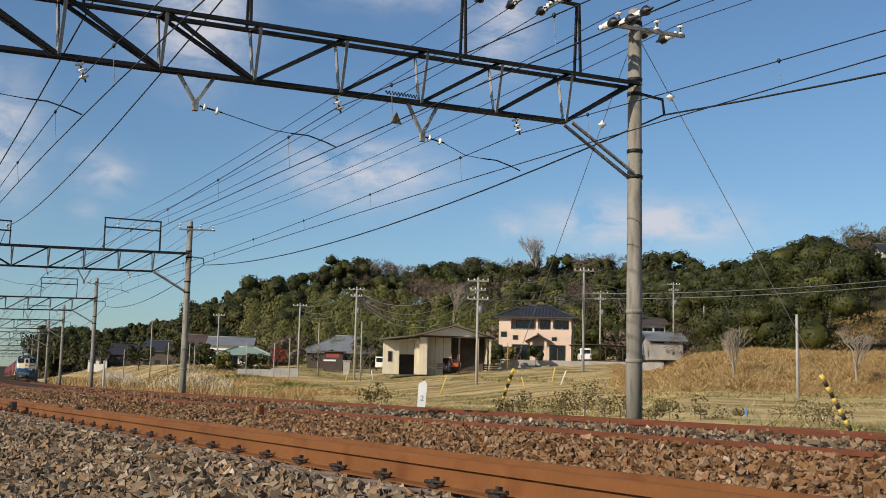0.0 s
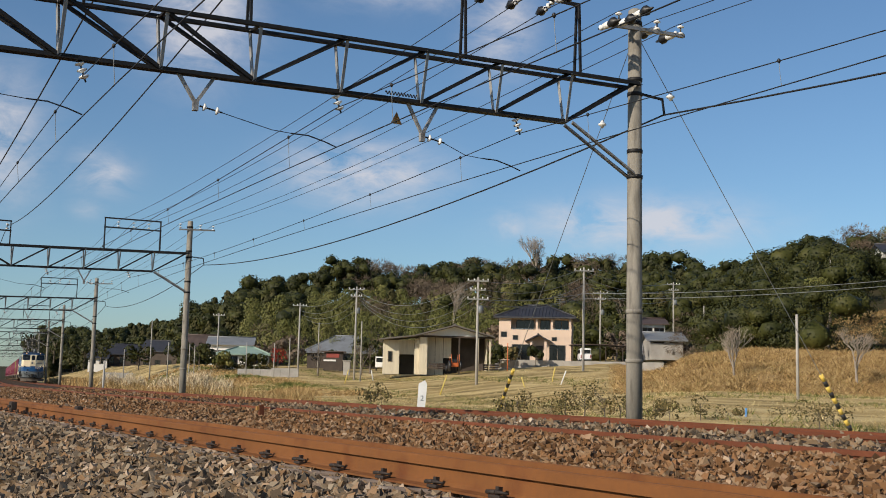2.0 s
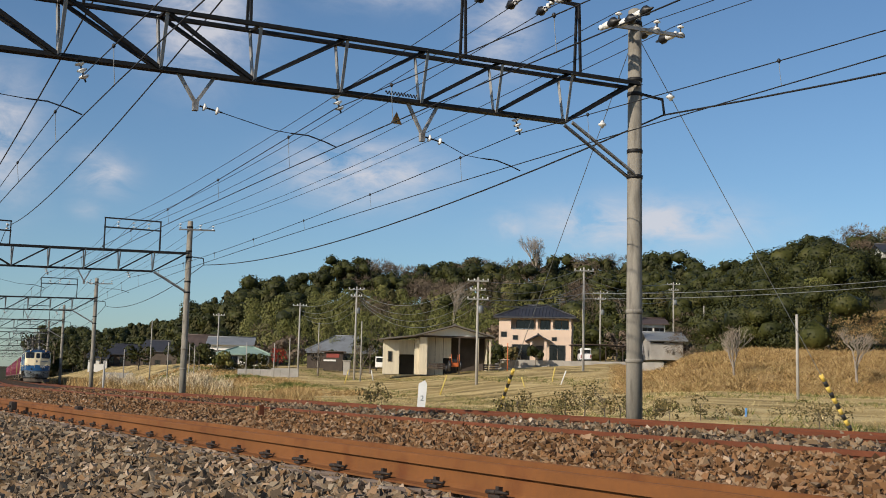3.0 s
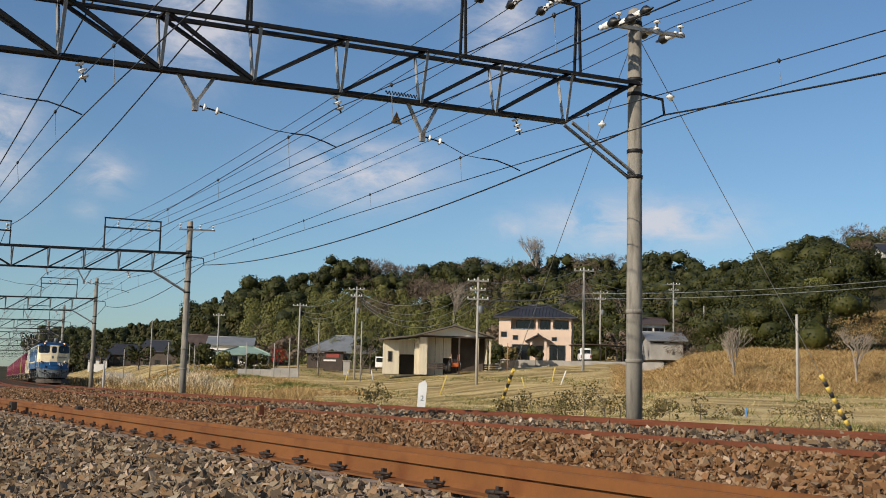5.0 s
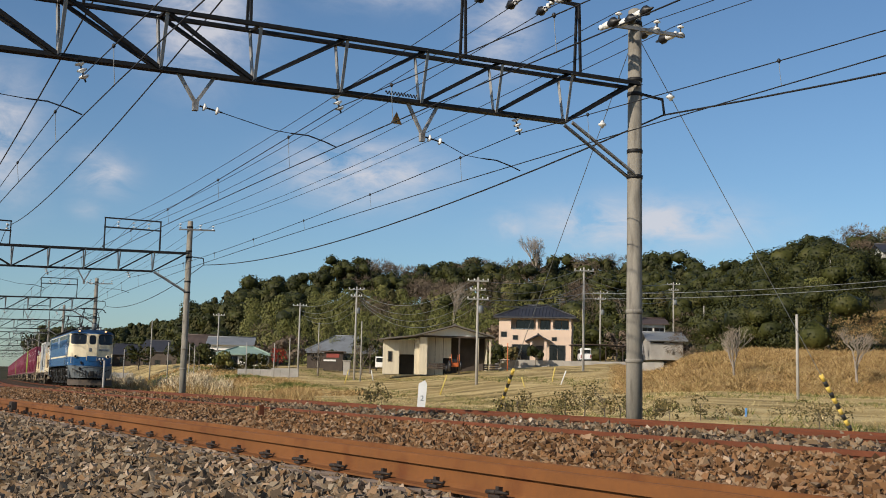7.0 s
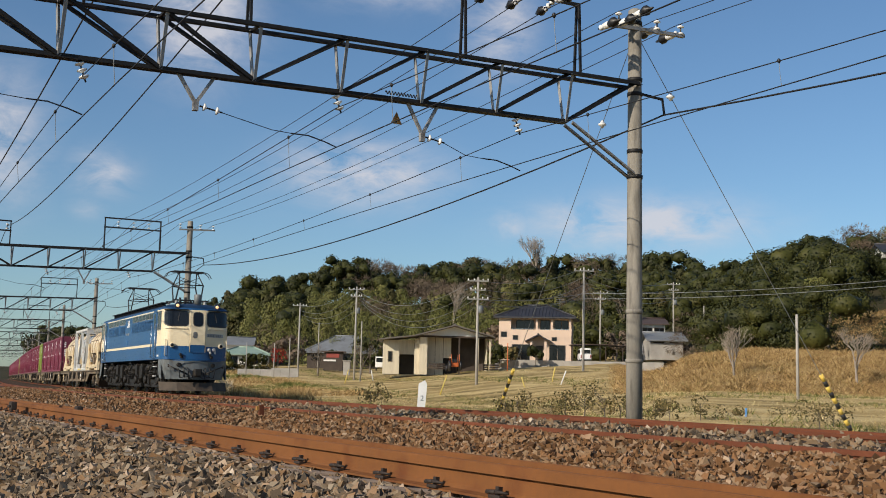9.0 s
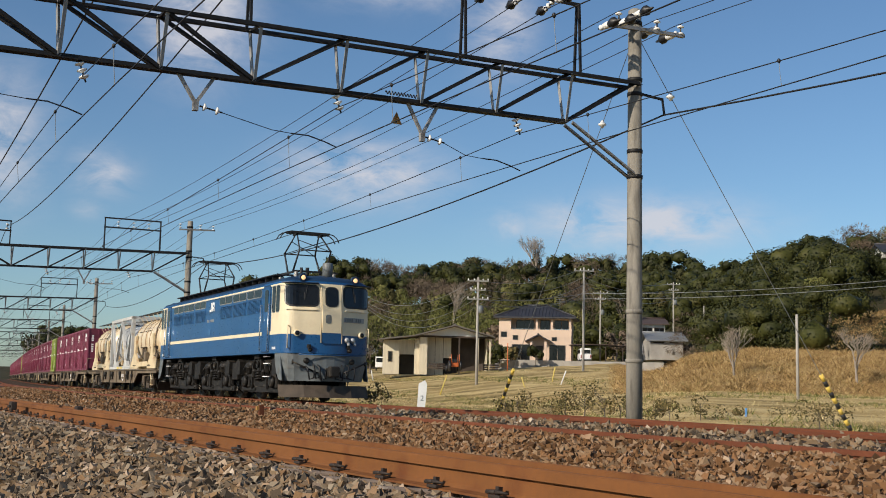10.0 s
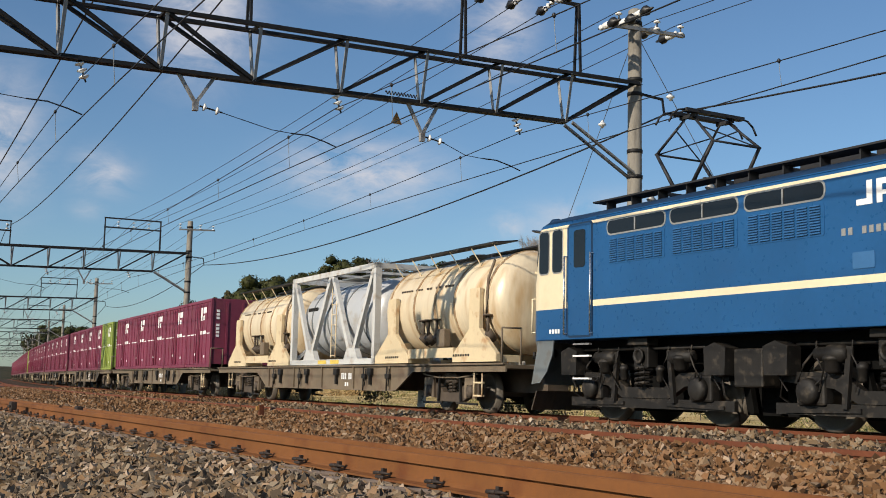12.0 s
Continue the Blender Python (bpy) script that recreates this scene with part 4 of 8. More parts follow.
    dw = part("door_window", curved_pane(fn, -0.17, 0.17, 2.87, 3.40, 0.11, 0.048), DARKGLASS, body)
    part("window_seal", curved_pane(fn, -0.21, 0.21, 2.83, 3.44, 0.14, 0.040), RUBBER, dw)
    part("door_recess", curved_pane(fn, -0.2, -0.02, 2.34, 2.60, 0.06, 0.036), LOCO_GREY, body)
    bm = bmesh.new()
    for sg in (-1, 1):
        p, n = fn(sg * 0.33, 2.5)
        rod(bm, (p[0] + 0.03 * e, p[1], 1.76), (p[0] + 0.03 * e - recede(3.5) * e, p[1], 3.5), 0.018, n=6)
    part("door_hinge_rail", bm, LOCO_CREAM, body)
    part("number_plate", patch(fn, [-e * v_ for v_ in (-0.40, -0.7, -0.95, -1.12)] if e < 0 else (0.40, 0.7, 0.95, 1.12), (2.40, 2.54), 0.02), RUBBER_SEAL, body)
    bm = bmesh.new()
    for k in range(8):
        yy = 0.45 + 0.078 * k
        p, n = fn(yy, 2.47)
        if k != 4:
            box(bm, -0.004, 0.004, -0.022, 0.022, -0.05, 0.05, m=Matrix.Translation(Vector(p) + Vector(n) * 0.022) @ pose(0, 0, 0, 0, 0, math.degrees(math.atan2(n[1], n[0]))))
    part("number_bars", bm, LOCO_GREY, body, "row of raised bars")
    for yy in (0.50, 0.72):
        bm = bmesh.new()
        p, n = fn(yy, 1.86)
        m = Matrix.Translation(p) @ Vector(n).to_track_quat("Z", "Y").to_matrix().to_4x4()
        lathe(bm, [(0.085, 0), (0.085, 0.05), (0.06, 0.09), (0.02, 0.10)], 10, m)
        lathe(bm, [(0.03, -0.12), (0.045, -0.1), (0.045, 0.06), (0.02, 0.08)], 8, m @ pose(0.05, -0.09, 0.05, 60, 0, 0))
        part("jumper_connector", bm, STEEL_PALE, body, "pale grey cable connector")
    # cow-catcher skirt, curved at the side
    def skirt(y, z):
        x = nose_x(y) - 0.05 - 0.25 * max(0, 1.0 - z) * min(1.0, max(0.0, (abs(y) - 0.7) / 0.7))
        return (e * x, y * (1 - 0.10 * max(0, 1.40 - z)), z), Vector((e, 0, 0))
    ys = (-1.385, -1.34, -1.25, -1.1, -0.95, -0.5, -0.12, 0.12, 0.5, 0.95, 1.1, 1.25, 1.34, 1.385)
    part("apron", patch(skirt, ys, (0.62, 0.8, 1.0, 1.2, 1.43), 0.03), LOCO_GREY, loco_ob, "grey steel apron below the cab")
    for sg in (-1, 1):
        bm = bmesh.new()
        prism(bm, [(e * 7.78, 1.43), (e * 7.28, 1.43), (e * 7.33, 1.15), (e * 7.5, 0.85), (e * 7.72, 0.65), (e * 8.0, 0.62)], sg * 1.36, sg * 1.385)
        part("apron_cheek", bm, LOCO_GREY, loco_ob)
    # snow plough
    bm = bmesh.new()
    for sg in (-1, 1):
        pts = [(8.42, 0.0), (8.30, 0.75), (7.95, 1.42)]
        for (xa, ya), (xb, yb) in zip(pts, pts[1:]):
            q = [bm.verts.new(c) for c in ((e * xa, sg * ya, 0.14), (e * xb, sg * yb, 0.14), (e * (xb - 0.16), sg * yb, 0.50), (e * (xa - 0.16), sg * ya, 0.50))]
            w = [bm.verts.new((c.co.x - 0.03 * e, c.co.y, c.co.z)) for c in q]
            bm.faces.new(q), bm.faces.new(w[::-1])
            for i in range(4):
                bm.faces.new((q[i], w[i], w[(i + 1) % 4], q[(i + 1) % 4]))
    bmesh.ops.recalc_face_normals(bm, faces=bm.faces[:])
    part("snow_plough", bm, WAGON_DARK, loco_ob, "scraped brown steel snow plough")
    # coupler, hoses and pipework on the apron
    bm = bmesh.new()
    box(bm, min(e * 8.2, e * 8.62), max(e * 8.2, e * 8.62), -0.12, 0.12, 0.78, 1.02, bevel=0.03)
    box(bm, min(e * 8.55, e * 8.80), max(e * 8.55, e * 8.80), -0.17, 0.15, 0.74, 1.06, bevel=0.05)
    part("coupler", bm, LOCO_DARK, loco_ob, "dark cast steel knuckle coupler")
    for sg in (-1, 1):
        for y0, z0, drop in ((0.38, 1.10, 0.45), (0.55, 1.12, 0.42), (0.75, 1.05, 0.38)):
            tube("brake_hose", [(e * 8.30, sg * y0, z0), (e * 8.48, sg * y0, z0 - 0.06), (e * 8.52, sg * (y0 - 0.05), z0 - drop), (e * 8.42, sg * (y0 - 0.22), z0 - drop + 0.05), (e * 8.34, sg * (y0 - 0.25), z0 - 0.1)], 0.025, RUBBER, loco_ob, 6)
        bm = bmesh.new()
        rod(bm, (e * 8.28, sg * 1.15, 1.18), (e * 8.36, sg * 0.4, 0.86), 0.025, n=6)
        rod(bm, (e * 8.26, sg * 1.15, 1.10), (e * 8.26, sg * 1.15, 1.24), 0.03, n=6)
        part("uncoupling_lever", bm, LOCO_DARK, loco_ob)
        bm = bmesh.new()
        lathe(bm, [(0.09, 0), (0.09, 0.07), (0.05, 0.11)], 12, pose(e * 8.22, sg * 0.72, 1.22, 0, 90 * e, 0))
        part("cock", bm, LOCO_DARK, loco_ob)
    bm = bmesh.new()
    rod(bm, (e * 8.36, -1.0, 1.40), (e * 8.42, 1.0, 1.40), 0.02, n=6)
    part("grab_rail", bm, LOCO_BLUE, loco_ob)


def spring(bm, x, y, z0, z1, r, turns=4):
    n = turns * 10
    pts = [Vector((x + r * math.cos(2 * math.pi * i / 10), y + r * math.sin(2 * math.pi * i / 10), z0 + (z1 - z0) * i / n)) for i in range(n + 1)]
    for a, b in zip(pts, pts[1:]):
        rod(bm, a, b, 0.026, n=5, caps=False)


def wheelset(name, r, parent, x, material):
    bm = bmesh.new()
    for sg in (-1, 1):
        m = pose(0, sg * 0.535, 0, 90 * -sg, 0, 0)
        lathe(bm, [(0.10, -0.02), (r + 0.028, -0.02), (r + 0.026, 0.01), (r, 0.03), (r - 0.012, 0.12), (r - 0.06, 0.12), (r - 0.08, 0.07), (0.16, 0.05), (0.14, 0.12), (0.02, 0.12)], 24, m)
    rod(bm, (0, -0.62, 0), (0, 0.62, 0), 0.08, n=10)
    ob = part(name, bm, material, parent, "steel wheels on an axle")
    ob.location = (x, 0, r)
    ROLLING.append((ob, r, x))
    return ob


def loco_bogie(loco_ob, cx, rnd):
    for dx in (-1.4, 1.4):
        wheelset("wheelset", 0.56, loco_ob, cx + dx, TYRE)
    for sg in (-1, 1):
        y = sg * 1.02
        bm = bmesh.new()
        prism(bm, [(cx - 2.0, 0.72), (cx - 1.0, 0.62), (cx - 0.6, 0.42), (cx + 0.6, 0.42), (cx + 1.0, 0.62), (cx + 2.0, 0.72), (cx + 2.0, 0.86), (cx + 0.9, 0.84), (cx + 0.5, 0.60), (cx - 0.5, 0.60), (cx - 0.9, 0.84), (cx - 2.0, 0.86)], y - 0.06, y + 0.06)
        part("bogie_frame", bm, LOCO_DARK, loco_ob)
        # bolster post with ring and coil spring
        bm = bmesh.new()
        box(bm, cx - 0.19, cx + 0.19, y + sg * 0.05 - 0.09, y + sg * 0.05 + 0.13, 0.92, 1.36, bevel=0.02)
        box(bm, cx - 0.26, cx + 0.26, y - 0.02, y + 0.2 * sg + 0.02 if sg > 0 else y + 0.02, 1.30, 1.42, bevel=0.01) if sg > 0 else box(bm, cx - 0.26, cx + 0.26, y - 0.22, y + 0.02, 1.30, 1.42, bevel=0.01)
        lathe(bm, [(0.13, 0.0), (0.13, 0.03), (0.09, 0.03), (0.09, 0.0)], 14, Matrix.Translation((cx, y + sg * 0.18, 1.12)) @ pose(0, 0, 0, -90 * sg, 0, 0))
        part("bolster_post", bm, LOCO_DARK, loco_ob)
        bm = bmesh.new()
        spring(bm, cx, y + sg * 0.08, 0.60, 0.93, 0.14)
        part("coil_spring", bm, LOCO_DARK, loco_ob)
        for dx in (-1.4, 1.4):
            xw = cx + dx
            bm = bmesh.new()
            box(bm, xw - 0.26, xw + 0.26, y - 0.1, y + 0.1, 0.38, 0.80, bevel=0.04)
            lathe(bm, [(0.19, 0.0), (0.19, 0.10), (0.15, 0.14), (0.05, 0.15)], 14, Matrix.Translation((xw, y + sg * 0.08, 0.58)) @ pose(0, 0, 0, -90 * sg, 0, 0))
            part("axle_box", bm, LOCO_DARK, loco_ob)
            # brake cylinder above, lying along the bogie
            bm = bmesh.new()
            k = 1 if dx > 0 else -1
            lathe(bm, [(0.07, -0.34), (0.09, -0.3), (0.13, -0.26), (0.13, -0.02), (0.10, 0.02), (0.10, 0.2), (0.05, 0.24)], 14, Matrix.Translation((xw - 0.35 * k, y + sg * 0.1, 1.10)) @ pose(0, 0, 0, 0, 90 * k, 0))
            part("brake_cylinder", bm, LOCO_DARK, loco_ob)
            # sand box with a pitched lid
            bm = bmesh.new()
            xs = xw + 0.50 * k
            prism(bm, [(xs - 0.22, 0.80), (xs + 0.22, 0.80), (xs + 0.24, 1.22), (xs, 1.30), (xs - 0.24, 1.22)], y - 0.02 * sg, y + 0.26 * sg)
            part("sand_box", bm, LOCO_DARK, loco_ob)
            tube("sand_pipe", [(xs, y + sg * 0.1, 0.8), (xs + 0.05 * k, y + sg * 0.1, 0.5), (xs - 0.08 * k, sg * 0.7, 0.22), (xs - 0.2 * k, sg * 0.58, 0.1)], 0.02, LOCO_DARK, loco_ob, 5)
            tube("air_hose", [(xw - 0.2 * k, y + sg * 0.15, 1.2), (xw, y + sg * 0.22, 0.95), (xw + 0.12 * k, y + sg * 0.2, 0.72), (xw - 0.1 * k, y + sg * 0.18, 0.62), (xw - 0.25 * k, y + sg * 0.14, 0.75)], 0.018, LOCO_DARK, loco_ob, 5)
            # brake lever and rigging
            bm = bmesh.new()
            bar(bm, (xw - 0.72 * k, y + sg * 0.1, 1.2), (xw - 0.62 * k, y + sg * 0.1, 0.35), 0.06, 0.09)
            bar(bm, (xw - 0.85 * k, y + sg * 0.05, 0.33), (xw + 0.5 * k, y + sg * 0.05, 0.30), 0.05, 0.06)
            part("brake_lever", bm, LOCO_DARK, loco_ob)
            bm = bmesh.new()
            box(bm, xw - 0.6 * k - 0.08, xw - 0.6 * k + 0.08, sg * 0.5 - 0.06, sg * 0.5 + 0.06, 0.32, 0.72, bevel=0.02)
            part("brake_shoe", bm, LOCO_DARK, loco_ob)
        # duct and hangers coloured near-black for the shade behind the bogie frame
        bm = bmesh.new()
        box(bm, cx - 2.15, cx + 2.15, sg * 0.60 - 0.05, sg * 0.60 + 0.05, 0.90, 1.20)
        part("cable_duct", bm, LOCO_GEAR_SHADE, loco_ob)
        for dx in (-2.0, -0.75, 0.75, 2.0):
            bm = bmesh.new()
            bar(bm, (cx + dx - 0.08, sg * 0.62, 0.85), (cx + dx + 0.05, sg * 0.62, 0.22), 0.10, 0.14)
            part("brake_hanger", bm, LOCO_GEAR_SHADE, loco_ob)
        # oil pots, valve bodies and small pipes hung on the frame
        for px, pz, pr in ((-1.85, 1.0, 0.10), (-0.95, 0.98, 0.12), (-0.45, 0.86, 0.07), (0.5, 0.84, 0.07), (1.0, 1.02, 0.12), (1.9, 0.94, 0.09)):
            bm = bmesh.new()
            lathe(bm, [(pr * 0.5, -0.16), (pr, -0.12), (pr, 0.02), (pr * 1.2, 0.03), (pr * 1.2, 0.07), (pr * 0.6, 0.12)], 10, pose(cx + px, y + sg * 0.13, pz))
            part("valve_body", bm, LOCO_DARK, loco_ob)
        for k in range(7):
            px = cx - 1.9 + 0.62 * k + 0.1 * rnd.random()
            tube("small_pipe", [(px, y + sg * 0.10, 1.28), (px + 0.04, y + sg * 0.17, 1.08), (px + 0.16 * rnd.choice((-1, 1)), y + sg * 0.16, 0.86), (px + 0.05, y + sg * 0.13, 0.58)], 0.014, LOCO_DARK, loco_ob, 5)
        bm = bmesh.new()
        bar(bm, (cx - 2.1, y, 0.33), (cx + 2.1, y, 0.33), 0.08, 0.16)
        part("equaliser_bar", bm, LOCO_DARK, loco_ob)
        bm = bmesh.new()
        rod(bm, (cx - 1.7, y + sg * 0.02, 1.25), (cx + 1.7, y + sg * 0.02, 1.25), 0.03, n=6)
        part("air_pipe", bm, LOCO_DARK, loco_ob)
    # block added to close the view through the bogie, dark as the shade there
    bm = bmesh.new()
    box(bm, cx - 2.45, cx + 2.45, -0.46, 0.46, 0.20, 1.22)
    part("traction_motor", bm, LOCO_GEAR_SHADE, loco_ob)


def pantograph(loco_ob, px):
    top, base = 5.35, 4.02
    bm = bmesh.new()
    for sx in (-0.75, 0.75):
        bar(bm, (px + sx, -0.75, base), (px + sx, 0.75, base), 0.06, 0.06)
    for sy in (-0.6, 0.6):
        bar(bm, (px - 0.8, sy, base), (px + 0.8, sy, base), 0.06, 0.06)
    p = part("pantograph_base", bm, LOCO_ROOF, loco_ob, "dark steel pantograph frame")
    for sx in (-0.75, 0.75):
        for sy in (-0.62, 0.62):
            bm = bmesh.new()
            lathe(bm, [(0.06, 3.74), (0.09, 3.80), (0.05, 3.84), (0.09, 3.89), (0.05, 3.93), (0.08, 3.98), (0.04, 4.01)], 10, pose(px + sx, sy, 0))
            part("roof_insulator", bm, RUBBER_SEAL, loco_ob)
    kz = 4.70
    for sx in (-1, 1):
        for sy in (-1, 1):
            bm = bmesh.new()
            rod(bm, (px + sx * 0.25, sy * 0.55, base + 0.04), (px + sx * 0.72, sy * 0.52, kz), 0.036, 0.03, n=6)
            part("lower_arm", bm, LOCO_ROOF, p)
            bm = bmesh.new()
            rod(bm, (px + sx * 0.72, sy * 0.52, kz), (px + sx * 0.12, sy * 0.40, top - 0.12), 0.028, 0.022, n=6)
            part("upper_arm", bm, LOCO_ROOF, p)
        bm = bmesh.new()
        rod(bm, (px + sx * 0.72, -0.55, kz), (px + sx * 0.72, 0.55, kz), 0.022, n=6)
        rod(bm, (px + sx * 0.72, -0.5, kz), (px + sx * 0.3, 0.42, top - 0.3), 0.013, n=5)
        rod(bm, (px + sx * 0.72, 0.5, kz), (px + sx * 0.3, -0.42, top - 0.3), 0.013, n=5)
        part("knee_bar", bm, LOCO_ROOF, p)
    bm = bmesh.new()
    for sx in (-0.17, 0.17):
        box(bm, px + sx - 0.07, px + sx + 0.07, -0.66, 0.66, top - 0.06, top)
        for sy in (-1, 1):
            pts = [(0.66, top - 0.02), (0.80, top - 0.05), (0.92, top - 0.14), (1.0, top - 0.28)]
            for (a, za), (b, zb) in zip(pts, pts[1:]):
                rod(bm, (px + sx, sy * a, za), (px + sx, sy * b, zb), 0.018, n=6)
    for sy in (-0.42, 0.42):
        box(bm, px - 0.2, px + 0.2, sy - 0.03, sy + 0.03, top - 0.12, top - 0.06)
    part("collector_head", bm, LOCO_ROOF, p, "two flat contact strips with bent horns")


def build_loco():
    lo = thing("locomotive", pose(0, 0, 0), "blue and cream electric locomotive with two raised pantographs", "locomotive")
    body = loco_body(lo)
    for sd in (-1, 1):
        loco_side(body, lo, sd)
    for e in (-1, 1):
        loco_end(body, lo, e)
    # underframe coloured as the shade below the body
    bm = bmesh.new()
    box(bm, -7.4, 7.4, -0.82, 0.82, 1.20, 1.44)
    part("underframe", bm, LOCO_GEAR_SHADE, lo)
    rnd = random.Random(4)
    for cx in (-5.05, 0.0, 5.05):
        loco_bogie(lo, cx, rnd)
    # boxes and tanks between the bogies
    for cx in (-2.52, 2.52):
        for sg in (-1, 1):
            bm = bmesh.new()
            box(bm, cx - 0.3, cx + 0.3, sg * 1.0 - 0.2, sg * 1.0 + 0.2, 0.62, 1.2, bevel=0.03)
            part("equipment_box", bm, LOCO_DARK, lo)
    # roof: running boards, hatches, pantographs, horn box
    for sg in (-1, 1):
        bm = bmesh.new()
        for x0, x1 in ((-6.45, 6.2),):
            box(bm, x0, x1, sg * 0.95 - 0.18, sg * 0.95 + 0.18, 3.90, 3.93)
            for i in range(18):
                x = x0 + (x1 - x0) * (i + 0.5) / 18
                box(bm, x - 0.012, x + 0.012, sg * 0.98 - 0.1, sg * 0.98 + 0.1, 3.70, 3.91)
        part("running_board", bm, LOCO_ROOF, lo)
    for i in range(5):
        bm = bmesh.new()
        box(bm, -3.4 + 1.4 * i, -2.2 + 1.4 * i, -0.62, 0.62, 3.82, 3.97, bevel=0.03)
        part("roof_hatch", bm, LOCO_ROOF, lo)
    for px in (-4.68, 6.0):
        pantograph(lo, px)
    bm = bmesh.new()
    lathe(bm, [(0.16, 3.80), (0.16, 4.22), (0.14, 4.24)], 14, pose(7.55, 0.12, 0))
    part("whistle_box", bm, LOCO_GREY, lo, "grey drum on the roof")
    bm = bmesh.new()
    rod(bm, (6.9, -0.5, 3.8), (6.9, -0.5, 4.12), 0.05, n=8)
    rod(bm, (6.6, -0.2, 3.8), (6.6, -0.2, 4.16), 0.06, n=8)
    part("arrester", bm, LOCO_ROOF, lo)
    MOVING.append((lo, LOCO_MID, 5.05, None))


build_loco()


def wagon_bogie(wg, cx):
    for dx in (-0.95, 0.95):
        wheelset("wheelset", 0.43, wg, cx + dx, TYRE)
    for sg in (-1, 1):
        y = sg * 0.98
        bm = bmesh.new()
        prism(bm, [(cx - 1.25, 0.34), (cx - 0.75, 0.30), (cx - 0.5, 0.22), (cx + 0.5, 0.22), (cx + 0.75, 0.30), (cx + 1.25, 0.34), (cx + 1.25, 0.62), (cx + 0.8, 0.66), (cx + 0.45, 0.52), (cx + 0.35, 0.42), (cx - 0.35, 0.42), (cx - 0.45, 0.52), (cx - 0.8, 0.66), (cx - 1.25, 0.62)], y - 0.06, y + 0.06)
        part("side_frame", bm, WAGON_DARK, wg)
        for dx in (-0.95, 0.95):
            bm = bmesh.new()
            lathe(bm, [(0.13, 0.0), (0.13, 0.10), (0.06, 0.13)], 12, Matrix.Translation((cx + dx, y + sg * 0.04, 0.45)) @ pose(0, 0, 0, -90 * sg, 0, 0))
            part("axle_box", bm, WAGON_DARK, wg)
        bm = bmesh.new()
        spring(bm, cx, y, 0.40, 0.68, 0.09, 4)
        part("coil_spring", bm, WAGON_DARK, wg)
        for dx in (-0.95, 0.95):
            bm = bmesh.new()
            prism(bm, [(cx + dx - 0.24, 0.30), (cx + dx - 0.13, 0.30), (cx + dx - 0.13, 0.58), (cx + dx + 0.13, 0.58), (cx + dx + 0.13, 0.30), (cx + dx + 0.24, 0.30), (cx + dx + 0.22, 0.74), (cx + dx - 0.22, 0.74)], y + sg * 0.065, y + sg * 0.12)
            part("pedestal", bm, WAGON, wg)
            k = 1 if dx > 0 else -1
            bm = bmesh.new()
            bar(bm, (cx + dx - 0.48 * k, y + sg * 0.09, 0.80), (cx + dx - 0.42 * k, y + sg * 0.09, 0.18), 0.05, 0.05)
            bar(bm, (cx + dx - 0.62 * k, y + sg * 0.09, 0.20), (cx + dx + 0.30 * k, y + sg * 0.09, 0.18), 0.035, 0.045)
            box(bm, cx + dx - 0.56 * k - 0.05, cx + dx - 0.56 * k + 0.05, sg * 0.53 - 0.06, sg * 0.53 + 0.06, 0.25, 0.58, bevel=0.02)
            part("brake_rigging", bm, LOCO_DARK, wg)
        tube("brake_pipe", [(cx - 1.3, y + sg * 0.1, 0.82), (cx - 0.5, y + sg * 0.13, 0.74), (cx + 0.5, y + sg * 0.13, 0.74), (cx + 1.3, y + sg * 0.1, 0.82)], 0.018, WAGON, wg, 5)
    bm = bmesh.new()
    box(bm, cx - 0.25, cx + 0.25, -1.05, 1.05, 0.62, 0.84, bevel=0.03)
    part("bolster", bm, WAGON_DARK, wg)


